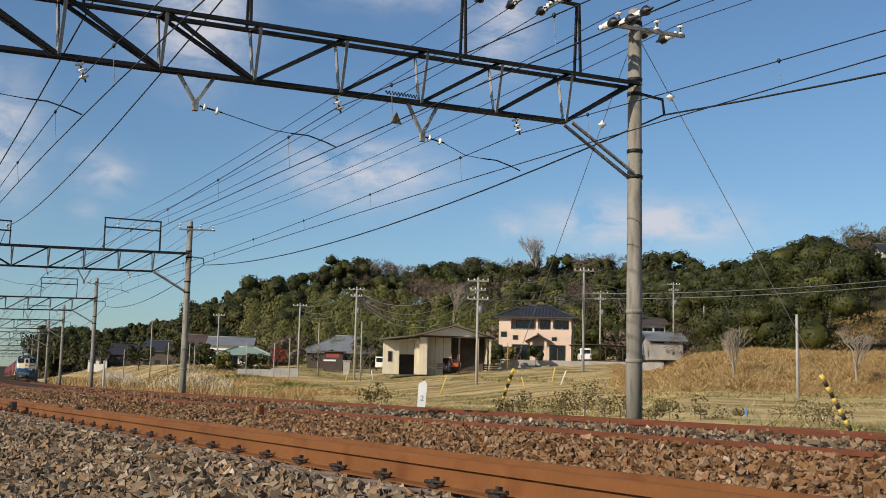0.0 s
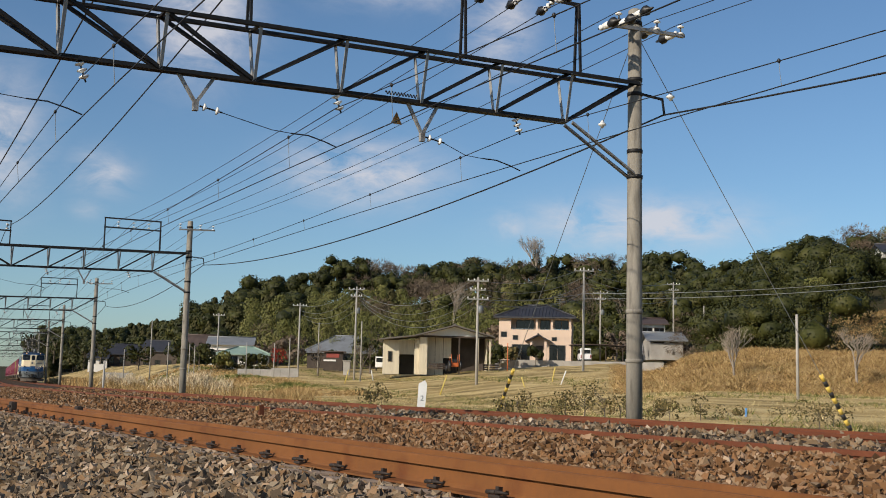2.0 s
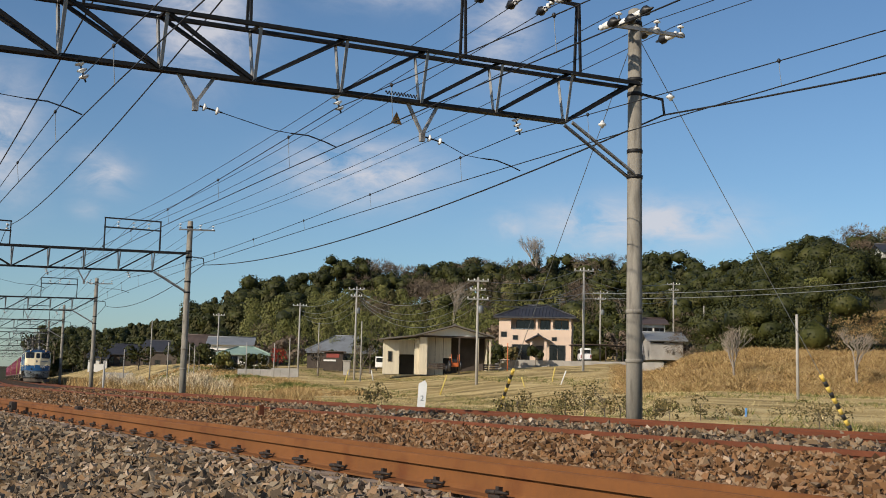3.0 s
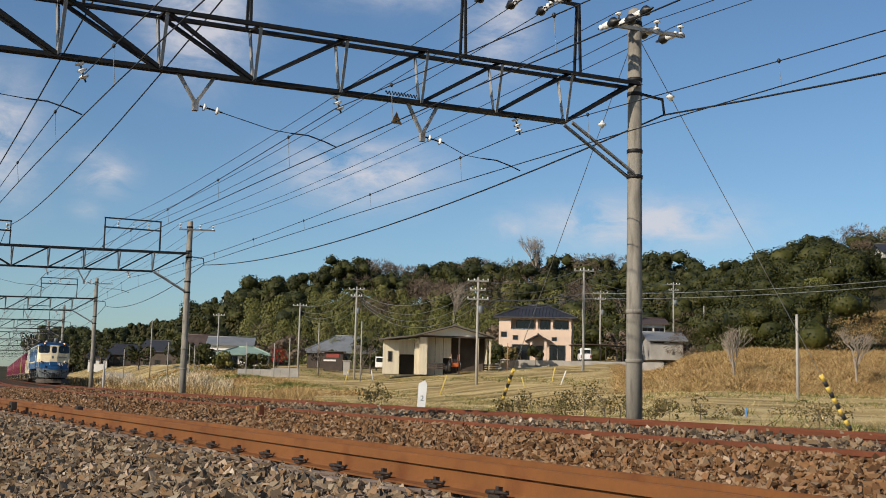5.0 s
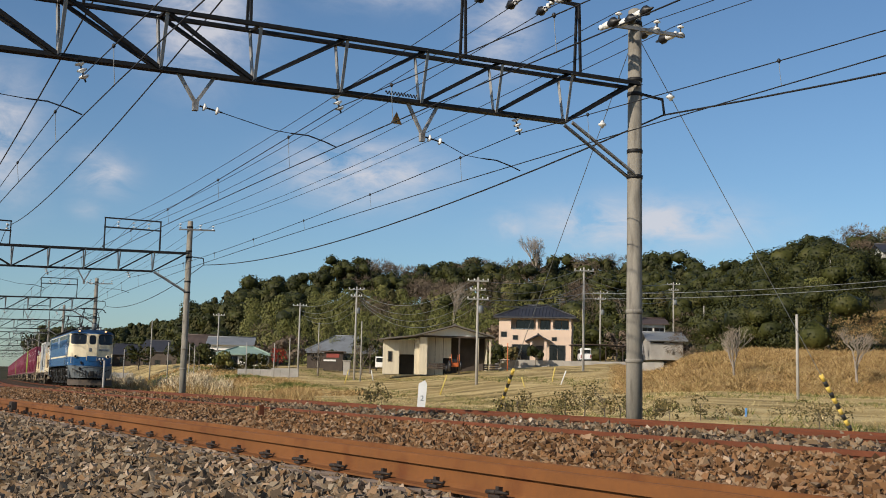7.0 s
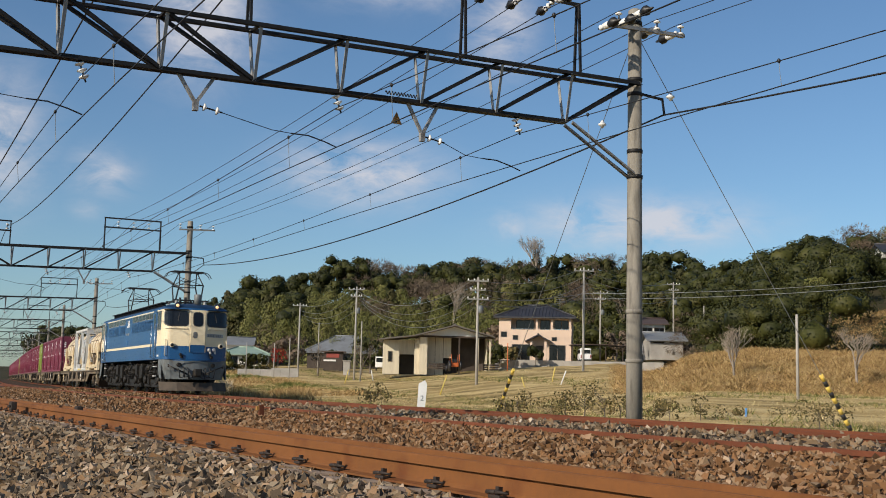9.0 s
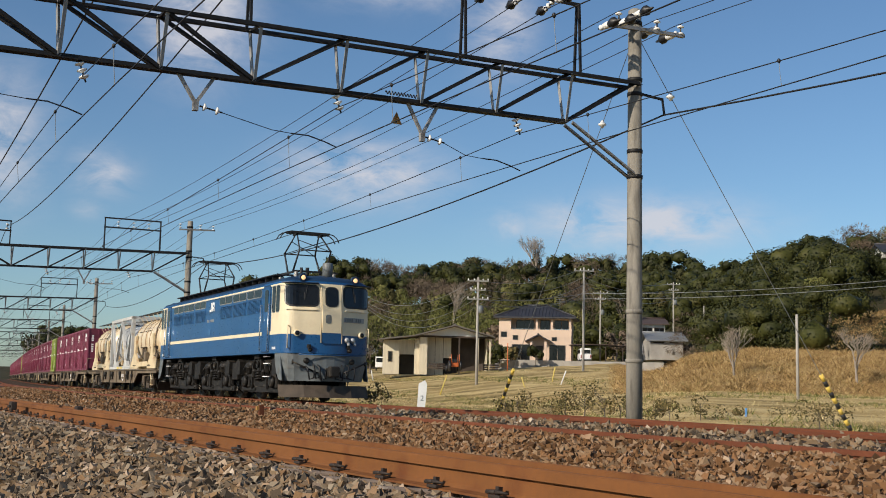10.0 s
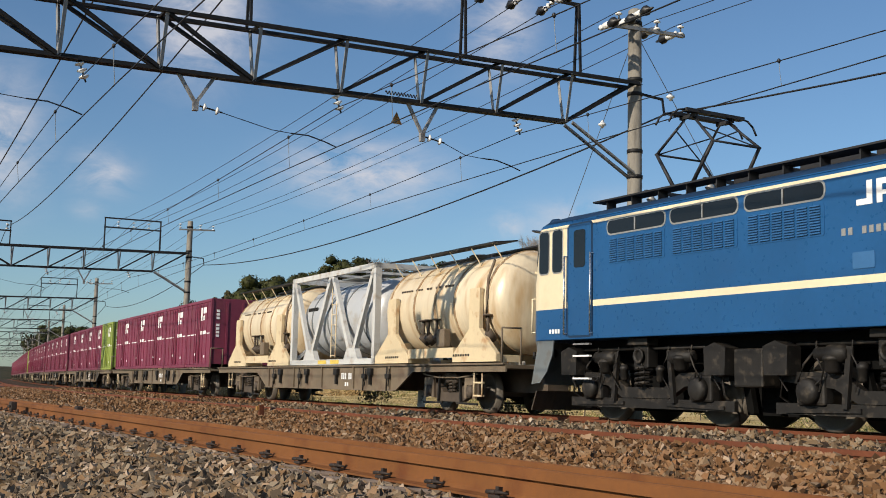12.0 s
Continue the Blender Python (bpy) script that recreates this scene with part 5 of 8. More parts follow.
def build_wagon():
    wg = thing("flat_wagon", pose(0, 0, 0), "grey brown steel container flat wagon with rust stains", "wagon", "container wagons")
    for sg in (-1, 1):
        bm = bmesh.new()
        prism(bm, [(-9.8, 0.86), (-5.6, 0.86), (-4.7, 0.42), (4.7, 0.42), (5.6, 0.86), (9.8, 0.86), (9.8, 1.02), (-9.8, 1.02)], sg * 1.26, sg * 1.22)
        part("side_sill", bm, WAGON, wg)
        bm = bmesh.new()
        bar(bm, (-4.7, sg * 1.25, 0.42), (4.7, sg * 1.25, 0.42), 0.14, 0.03)
        bar(bm, (-9.8, sg * 1.25, 1.02), (9.8, sg * 1.25, 1.02), 0.14, 0.035)
        part("sill_flange", bm, WAGON, wg)
        for i in range(9):
            bm = bmesh.new()
            x = -4.4 + 1.1 * i
            box(bm, x - 0.03, x + 0.03, min(sg * 1.26, sg * 1.30), max(sg * 1.26, sg * 1.30), 0.45, 1.0)
            if i % 2 == 0:
                part("rib", bm, WAGON, wg)
            else:
                bm.free()
                bm = bmesh.new()
                box(bm, x - 0.12, x + 0.12, min(sg * 1.262, sg * 1.36), max(sg * 1.262, sg * 1.36), 0.78, 0.96, bevel=0.02)
                box(bm, x - 0.04, x + 0.04, min(sg * 1.262, sg * 1.34), max(sg * 1.262, sg * 1.34), 0.55, 0.78)
                part("lashing_lever", bm, LOCO_DARK, wg)
        bm = bmesh.new()
        for k in range(6):
            if k != 3:
                box(bm, 1.35 + 0.12 * k, 1.43 + 0.12 * k, min(sg * 1.261, sg * 1.266), max(sg * 1.261, sg * 1.266), 0.68, 0.84)
        for k in range(2):
            box(bm, 1.6 + 0.14 * k, 1.69 + 0.14 * k, min(sg * 1.261, sg * 1.266), max(sg * 1.261, sg * 1.266), 0.50, 0.60)
        part("stencil_bars", bm, WHITE, wg, "pale stencilled bars")
        for x in (-8.6, 8.6):
            bm = bmesh.new()
            for z in (0.35, 0.62):
                box(bm, x - 0.18, x + 0.18, min(sg * 1.15, sg * 1.22), max(sg * 1.15, sg * 1.22), z, z + 0.035)
            for dx in (-0.17, 0.17):
                rod(bm, (x + dx, sg * 1.2, 0.35), (x + dx, sg * 1.2, 0.9), 0.017, n=6)
            part("step", bm, TANK_FRAME, wg)
        bm = bmesh.new()
        x = 9.55
        rod(bm, (x, sg * 1.2, 1.02), (x, sg * 1.2, 1.75), 0.02, n=6)
        rod(bm, (x, sg * 1.2, 1.75), (x, sg * 0.75, 1.75), 0.02, n=6)
        rod(bm, (x, sg * 0.75, 1.75), (x, sg * 0.75, 1.02), 0.02, n=6)
        part("handrail", bm, WAGON, wg)
    bm = bmesh.new()
    box(bm, -9.8, 9.8, -1.22, 1.22, 0.93, 1.0)
    part("deck", bm, WAGON, wg)
    bm = bmesh.new()
    box(bm, -9.8, 9.8, -0.25, 0.25, 0.45, 0.93)
    part("centre_sill", bm, WAGON_DARK, wg)
    for sg in (-1, 1):
        for x in (-3.9, -1.7, 2.9, 4.3):
            bm = bmesh.new()
            rod(bm, (x, sg * 1.31, 0.98), (x + 0.03, sg * 1.33, 0.40), 0.02, n=6)
            rod(bm, (x + 0.12, sg * 1.30, 0.94), (x + 0.10, sg * 1.32, 0.52), 0.016, n=6)
            box(bm, x - 0.06, x + 0.16, min(sg * 1.262, sg * 1.35), max(sg * 1.262, sg * 1.35), 0.70, 0.82, bevel=0.015)
            part("release_lever", bm, LOCO_DARK, wg)
    for k in range(4):
        bm = bmesh.new()
        lathe(bm, [(0.17, -0.5), (0.19, -0.45), (0.19, 0.45), (0.17, 0.5)], 12, pose(-2.4 + 1.6 * k, 0.75, 0.65, 0, 90, 0))
        part("air_tank", bm, WAGON_DARK, wg)
    for e in (-1, 1):
        bm = bmesh.new()
        box(bm, min(e * 9.8, e * 10.18), max(e * 9.8, e * 10.18), -0.13, 0.13, 0.76, 1.0, bevel=0.03)
        part("coupler", bm, WAGON_DARK, wg)
        tube("brake_hose", [(e * 9.8, 0.35, 0.85), (e * 9.95, 0.38, 0.6), (e * 10.15, 0.3, 0.45)], 0.025, RUBBER, wg, 6)
        wagon_bogie(wg, e * 7.1)
    return wg


def build_container(colour, label):
    ct = thing("container", pose(0, 0, 0), label, "container", "freight containers")
    L, Wd, Hh = 1.857, 1.22, 2.5
    bm = bmesh.new()
    box(bm, -L + 0.03, L - 0.03, -Wd + 0.03, Wd - 0.03, 0.12, Hh - 0.02)
    part("body", bm, colour, ct)
    for sx in (-1, 1):
        for sy in (-1, 1):
            bm = bmesh.new()
            box(bm, sx * L - 0.10 * (sx > 0), sx * L + 0.10 * (sx < 0), sy * Wd - 0.10 * (sy > 0), sy * Wd + 0.10 * (sy < 0), 0, Hh, bevel=0.012)
            part("corner_post", bm, colour, ct)
    for sy in (-1, 1):
        for z in (0.0, Hh - 0.11):
            bm = bmesh.new()
            box(bm, -L + 0.1, L - 0.1, sy * Wd - 0.06 * (sy > 0), sy * Wd + 0.06 * (sy < 0), z, z + 0.11, bevel=0.01)
            part("side_rail", bm, colour, ct)
        for k, x in enumerate((-1.18, -0.58, 0.02, 0.62, 1.22)):
            bm = bmesh.new()
            box(bm, x - 0.03, x + 0.03, sy * (Wd - 0.035) - 0.025, sy * (Wd - 0.035) + 0.025, 0.11, Hh - 0.11)
            part("rib", bm, colour, ct)
        for x in (-0.22, 0.26):
            bm = bmesh.new()
            rod(bm, (x, sy * (Wd - 0.005), 0.15), (x, sy * (Wd - 0.005), Hh - 0.15), 0.018, n=6)
            part("locking_bar", bm, colour, ct)
        q0, q1 = sy * (Wd - 0.029), sy * (Wd - 0.022)
        lo, hi = min(q0, q1), max(q0, q1)
        bm = bmesh.new()
        for x0, x1 in ((-1.72, -1.23), (-1.13, -0.63), (-0.53, -0.25), (0.29, 0.57), (0.67, 1.17), (1.27, 1.72)):
            box(bm, x0, x1, lo, hi, 1.22, 1.26 + 0.09 * (0.2 < x0 < 1.2))
        part("stripe", bm, WHITE, ct, "thin white stripe")
        bm = bmesh.new()
        for x0, x1, z0, z1 in ((0.31, 0.58, 1.74, 2.22), (0.66, 1.18, 2.0, 2.22), (0.66, 0.90, 1.74, 1.92)):
            box(bm, x0, x1, lo, hi, z0, z1)
        part("emblem", bm, WHITE, ct, "white block emblem")
        bm = bmesh.new()
        for x0, z0 in ((-0.48, 0.45), (0.9, 0.35)):
            box(bm, x0, x0 + 0.16, lo, hi, z0, z0 + 0.09)
        part("stencil_bars", bm, WHITE, ct)
        for x in (-1.0, 0.4):
            bm = bmesh.new()
            box(bm, x - 0.2, x + 0.2, sy * Wd - 0.05 * (sy > 0), sy * Wd + 0.05 * (sy < 0), -0.06, 0.0)
            part("foot", bm, WAGON_DARK, ct)
    for sx in (-1, 1):
        for k in range(3):
            bm = bmesh.new()
            y = -0.6 + 0.6 * k
            box(bm, sx * (L - 0.03) - 0.025, sx * (L - 0.03) + 0.025, y - 0.04, y + 0.04, 0.12, Hh - 0.1)
            part("end_rib", bm, colour, ct)
        bm = bmesh.new()
        for k in range(8):
            if k != 4:
                box(bm, sx * (L - 0.022) - 0.006, sx * (L - 0.022) + 0.006, -1.0, -0.88, 1.1 + 0.13 * k, 1.19 + 0.13 * k)
        part("stencil_bars", bm, WHITE, ct)
    bm = bmesh.new()
    box(bm, -L + 0.04, L - 0.04, -Wd + 0.05, Wd - 0.05, Hh - 0.03, Hh + 0.01, bevel=0.008)
    part("roof", bm, colour, ct)
    return ct


def tank_shell(bm, L, r, n=28, slot=0):
    prof = [(0.02, -L), (r * 0.45, -L + 0.03), (r * 0.78, -L + 0.12), (r * 0.95, -L + 0.28), (r, -L + 0.5), (r, L - 0.5), (r * 0.95, L - 0.28), (r * 0.78, L - 0.12), (r * 0.45, L - 0.03), (0.02, L)]
    lathe(bm, prof, n, pose(0, 0, 1.28, 0, 90, 0), slot)


def build_saddle_tank():
    tk = thing("tank_container", pose(0, 0, 0), "cream beam-type tank container with a dark roof walkway and rust streaks", "tank container", "tank containers")
    bm = bmesh.new()
    tank_shell(bm, 2.98, 1.11)
    part("tank", bm, TANK, tk, "rounded cream tank with rust streaks")
    for x in (-1.05, 0.0, 0.95, -2.42, 2.42):
        bm = bmesh.new()
        lathe(bm, [(1.112, -0.035), (1.13, -0.03), (1.13, 0.03), (1.112, 0.035)], 28, pose(x, 0, 1.28, 0, 90, 0))
        part("hoop", bm, RUST_HOOP, tk)
    for sx in (-1, 1):
        for sy in (-1, 1):
            bm = bmesh.new()
            c = sx * 2.05
            prism(bm, [(c - 0.95, 0.0), (c + 0.95, 0.0), (c + 0.95, 0.16), (c + 0.32, 0.62), (c + 0.22, 0.70), (c + 0.22, 1.55), (c - 0.22, 1.55), (c - 0.22, 0.70), (c - 0.32, 0.62), (c - 0.95, 0.16)], sy * 1.21, sy * 1.12)
            part("saddle", bm, TANK_FRAME, tk, "cream gusset saddle")
            bm = bmesh.new()
            box(bm, c - 0.9, c + 0.9, sy * 1.12 - 0.5 * (sy > 0), sy * 1.12 + 0.5 * (sy < 0), 0.0, 0.14)
            box(bm, c - 0.15, c + 0.15, sy * 1.12 - 0.5 * (sy > 0), sy * 1.12 + 0.5 * (sy < 0), 0.14, 0.5)
            part("foot_beam", bm, TANK_FRAME, tk)
            bm = bmesh.new()
            for k in range(7):
                box(bm, c - 0.62 + 0.11 * k - 0.3 * sx, c - 0.55 + 0.11 * k - 0.3 * sx, min(sy * 1.211, sy * 1.216), max(sy * 1.211, sy * 1.216), 0.12, 0.17)
            part("stencil_bars", bm, LOCO_DARK, tk)
    for sy in (-1, 1):
        bm = bmesh.new()
        box(bm, -1.12, 1.12, sy * 1.15 - 0.05, sy * 1.15 + 0.05, 0.10, 0.32)
        part("side_beam", bm, TANK_FRAME, tk)
        bm = bmesh.new()
        for k in range(9):
            if k != 5:
                a = 0.38
                box(bm, -1.9 + 0.13 * k, -1.82 + 0.13 * k, sy * 1.03 - 0.008, sy * 1.03 + 0.008, 1.695, 1.735)
        for k in range(9):
            if k not in (2, 5):
                box(bm, -0.55 + 0.15 * k, -0.45 + 0.15 * k, sy * 1.03 - 0.008, sy * 1.03 + 0.008, 1.69, 1.735)
        part("stencil_bars", bm, WAGON_DARK, tk, "dark stencilled bars")
        # valves
        for x in (-0.55, -0.3, 0.12, 2.45):
            bm = bmesh.new()
            rod(bm, (x, sy * 0.95, 0.45), (x, sy * 1.12, 0.62), 0.09, 0.11, n=10)
            rod(bm, (x, sy * 1.1, 0.55), (x, sy * 1.1, 0.95), 0.035, n=6)
            lathe(bm, [(0.10, 0), (0.12, 0.02), (0.10, 0.04)], 10, pose(x, sy * 1.1, 0.95))
            part("valve", bm, WAGON_DARK, tk)
        bm = bmesh.new()
        box(bm, 0.35, 0.72, sy * 1.14 - 0.09, sy * 1.14 + 0.09, 0.34, 0.74, bevel=0.02)
        part("valve_box", bm, WAGON, tk)
        tube("drain_pipe", [(2.35, sy * 0.9, 2.15), (2.4, sy * 1.08, 1.75), (2.45, sy * 1.14, 1.35), (2.42, sy * 1.14, 0.9)], 0.03, WAGON, tk, 6)
        # walkway at the top edge on struts
        bm = bmesh.new()
        q = [(-2.75, sy * 0.40, 2.60), (2.45, sy * 0.40, 2.60), (2.45, sy * 0.98, 2.53), (-2.75, sy * 0.98, 2.53)]
        v = [bm.verts.new(c) for c in q] + [bm.verts.new((c[0], c[1], c[2] - 0.03)) for c in q]
        for f in ((0, 1, 2, 3), (7, 6, 5, 4), (0, 4, 5, 1), (1, 5, 6, 2), (2, 6, 7, 3), (3, 7, 4, 0)):
            bm.faces.new([v[i] for i in f])
        bmesh.ops.recalc_face_normals(bm, faces=bm.faces[:])
        part("walkway", bm, LOCO_ROOF, tk, "dark mesh walkway")
        for k in range(6):
            x = -2.6 + 0.98 * k
            bm = bmesh.new()
            bar(bm, (x, sy * 0.94, 2.53), (x + 0.12, sy * 0.72, 2.12), 0.05, 0.02)
            part("strut", bm, TANK_FRAME, tk)
    bm = bmesh.new()
    lathe(bm, [(0.30, 2.36), (0.30, 2.48), (0.26, 2.50)], 16, pose(0.2, 0, 0))
    part("manhole", bm, WAGON, tk)
    return tk


def build_frame_tank():
    tk = thing("tank_container", pose(0, 0, 0), "pale grey tank inside a white lattice steel frame", "tank container", "tank containers")
    L, Wd, Hh = 3.03, 1.21, 2.55
    bm = bmesh.new()
    tank_shell(bm, 2.85, 1.02)
    part("tank", bm, TANK_SILVER, tk, "pale grey insulated tank")
    for x in (-1.8, -0.6, 0.6, 1.8):
        bm = bmesh.new()
        lathe(bm, [(1.022, -0.03), (1.035, -0.03), (1.035, 0.03), (1.022, 0.03)], 28, pose(x, 0, 1.28, 0, 90, 0))
        part("hoop", bm, LOCO_GREY, tk)
    for sy in (-1, 1):
        for z in (0.07, Hh - 0.07):
            bm = bmesh.new()
            bar(bm, (-L, sy * (Wd - 0.07), z), (L, sy * (Wd - 0.07), z), 0.14, 0.14)
            part("rail", bm, TANK_WHITE, tk)
        for sx in (-1, 1):
            bm = bmesh.new()
            bar(bm, (sx * (L - 0.08), sy * (Wd - 0.08), 0), (sx * (L - 0.08), sy * (Wd - 0.08), Hh), 0.16, 0.16)
            part("corner_post", bm, TANK_WHITE, tk)
        for x0, x1 in ((-2.85, -1.55), (-0.05, -1.45), (0.05, 1.45), (2.85, 1.55)):
            bm = bmesh.new()
            bar(bm, (x0, sy * (Wd - 0.07), Hh - 0.1), (x1, sy * (Wd - 0.07), 0.2), 0.11, 0.15)
            part("brace", bm, TANK_WHITE, tk)
        for x in (-1.5, 1.5):
            bm = bmesh.new()
            prism(bm, [(x - 0.5, 0.1), (x + 0.5, 0.1), (x + 0.25, 0.42), (x - 0.25, 0.42)], sy * (Wd - 0.16), sy * (Wd - 0.01))
            part("gusset", bm, TANK_WHITE, tk)
        for x in (-0.45, 0.45):
            bm = bmesh.new()
            box(bm, x - 0.3, x + 0.3, sy * (Wd - 0.02) - 0.03, sy * (Wd - 0.02) + 0.03, 0.02, 0.12)
            part("fork_pocket", bm, YELLOW, tk, "yellow hazard-striped fork pocket")
        bm = bmesh.new()
        for z in [0.25 + 0.28 * k for k in range(8)]:
            rod(bm, (-0.18, sy * (Wd - 0.14), z), (0.14, sy * (Wd - 0.14), z), 0.012, n=5)
        for x in (-0.18, 0.14):
            rod(bm, (x, sy * (Wd - 0.14), 0.2), (x, sy * (Wd - 0.14), Hh - 0.1), 0.016, n=5)
        part("ladder", bm, TANK_FRAME, tk)
        bm = bmesh.new()
        for k in range(6):
            box(bm, -2.2 + 0.13 * k, -2.12 + 0.13 * k, sy * 0.985 - 0.01, sy * 0.985 + 0.01, 1.55, 1.65)
        part("stencil_bars", bm, LOCO_DARK, tk)
    for sx in (-1, 1):
        for z in (0.07, Hh - 0.07):
            bm = bmesh.new()
            bar(bm, (sx * (L - 0.07), -Wd, z), (sx * (L - 0.07), Wd, z), 0.13, 0.13)
            part("rail", bm, TANK_WHITE, tk)
        for sy in (-1, 1):
            bm = bmesh.new()
            bar(bm, (sx * (L - 0.08), sy * (Wd - 0.1), 0.1), (sx * (L - 0.08), 0.1 * sy, 1.0), 0.09, 0.09)
            part("brace", bm, TANK_WHITE, tk)
    for x in (-1.5, 0.0, 1.5):
        bm = bmesh.new()
        bar(bm, (x, -Wd + 0.1, Hh - 0.1), (x, Wd - 0.1, Hh - 0.1), 0.10, 0.06)
        part("top_tie", bm, TANK_WHITE, tk)
    bm = bmesh.new()
    box(bm, -1.4, 1.4, -0.3, 0.3, Hh - 0.10, Hh - 0.06)
    part("walkway", bm, LOCO_GREY, tk)
    return tk


def place_train():
    wagon, box_p = build_wagon(), build_container(PURPLE, "purple steel freight container with white emblem and stripe")
    box_g = build_container(GREEN, "yellow-green steel freight container among purple ones")
    saddle, framed = build_saddle_tank(), build_frame_tank()
    used = set()

    def take(ob):
        if ob.name in used:
            return copy_thing(ob, Matrix())
        used.add(ob.name)
        return ob
    for w, mid in enumerate(WAGONS):
        MOVING.append((take(wagon), mid, 7.1, None))
        if w == 0:
            for ob, x in ((saddle, 6.35), (framed, 0.25), (saddle, -5.9)):
                MOVING.append((take(ob), mid, 7.1, pose(x, 0, 1.07)))
            continue
        for c in range(5):
            ob = box_g if (w == 2 and c == 4) or (w == 5 and c == 1) else box_p
            MOVING.append((take(ob), mid, 7.1, pose((c - 2) * 3.79, 0, 1.07)))


place_train()


# ---- sleepers, clips and small things by the rails ----
def build_sleepers():
    tr = bpy.data.objects["near_track"]
    bm = bmesh.new()
    box(bm, -0.11, 0.11, -1.0, 1.0, -0.16, 0.0, bevel=0.015)
    first = part("sleeper", bm, SLEEPER, tr)
    sleeper_mesh = first.data
    bm = bmesh.new()                       # spring clip on the outer foot of the rail
    box(bm, -0.05, 0.05, -0.03, 0.025, 0.0, 0.018, bevel=0.005)
    box(bm, -0.014, 0.014, -0.012, 0.012, 0.02, 0.058)
    rod(bm, (-0.06, -0.03, 0.028), (0.02, -0.03, 0.034), 0.011, n=6)
    rod(bm, (0.02, -0.03, 0.034), (0.085, 0.0, 0.03), 0.011, 0.006, n=6)
    clip_first = part("clip", bm, CLIP, first)
    clip_mesh = clip_first.data
    for k in range(-56, 17):
        s = -0.3875 + 0.597 * k
        c, dz = TRACKS[2][2], TRACKS[2][3]
        l, z = canted(0, -0.176, c)
        m = track_pose(s, NEAR(s) + l, z + dz + NEAR_DIP(s)) @ pose(0, 0, 0, -math.degrees(c), 0, 0)
        ob = first if k == -56 else new("sleeper", sleeper_mesh)
        ob.parent = tr
        ob.matrix_basis = m
        cl = clip_first if k == -56 else new("clip", clip_mesh)
        cl.parent = ob
        cl.matrix_basis = pose(0, -0.566 - 0.062, 0.004 + 0.008)
    for key in ("middle_track", "far_track"):
        t2 = bpy.data.objects[key]
        place_of, c, dz = [(q[1], q[2], q[3]) for q in TRACKS if key.startswith(q[0])][0]
        for k in range(-50, 8):
            s = -0.1 + 0.6 * k
            l, z = canted(0, -0.176, c)
            ob = new("sleeper", sleeper_mesh)
            ob.parent = t2
            ob.matrix_basis = track_pose(s, place_of(s) + l, z + dz) @ pose(0, 0, 0, -math.degrees(c), 0, 0)


build_sleepers()


def small_rail_things():
    # insulated joint blocks on the near rail
    for (x, y, z), size in (((-6.37, 17.24, 0.13), 0.14), ((-4.74, 15.18, 0.13), 0.10)):
        t = thing("rail_joint", pose(x, y, z, 0, 0, math.degrees(heading(-20))), "small black bolted joint block on the rail", "rail joint", "rail joints")
        bm = bmesh.new()
        box(bm, -size, size, -0.05, 0.03, -0.08, 0.04, bevel=0.01)
        part("fishplate", bm, CLIP, t)
        for k in (-0.5, 0.5):
            bm = bmesh.new()
            rod(bm, (k * size, -0.05, -0.03), (k * size, -0.08, -0.03), 0.018, n=6)
            part("bolt", bm, CLIP, t)
    # rusty stake between the tracks
    t = thing("steel_stake", track_pose(-8.4, -5.86, -0.30), "short rusty steel stake standing in the ballast", "stake")
    bm = bmesh.new()
    box(bm, -0.035, 0.035, -0.05, 0.05, 0, 0.42, bevel=0.008)
    part("post", bm, RUST_DARK, t)
    bm = bmesh.new()
    box(bm, -0.03, 0.03, -0.1, -0.05, 0.32, 0.40)
    part("tab", bm, SIGN_RUST, t)
    # white distance marker with the number 2
    x, y, z = (-0.52, 31.50, -0.04)
    t = thing("distance_marker", pose(x, y, z - 0.25, 0, 2.5, 6), "white concrete distance marker bearing a number", "marker post")
    bm = bmesh.new()
    prism(bm, [(-0.105, 0), (0.105, 0), (0.125, 0.90), (0.06, 1.0), (-0.10, 0.90)], -0.05, 0.05)
    part("post", bm, WHITE, t)
    fc = bpy.data.curves.new("numeral", "FONT")
    fc.body, fc.size, fc.extrude, fc.align_x = "2", 0.20, 0.003, "CENTER"
    num = new("numeral", fc)
    num.data.materials.append(LOCO_GREY)
    num.parent = t
    num.matrix_basis = pose(0.01, -0.054, 0.44, 90, 0, 0)


small_rail_things()


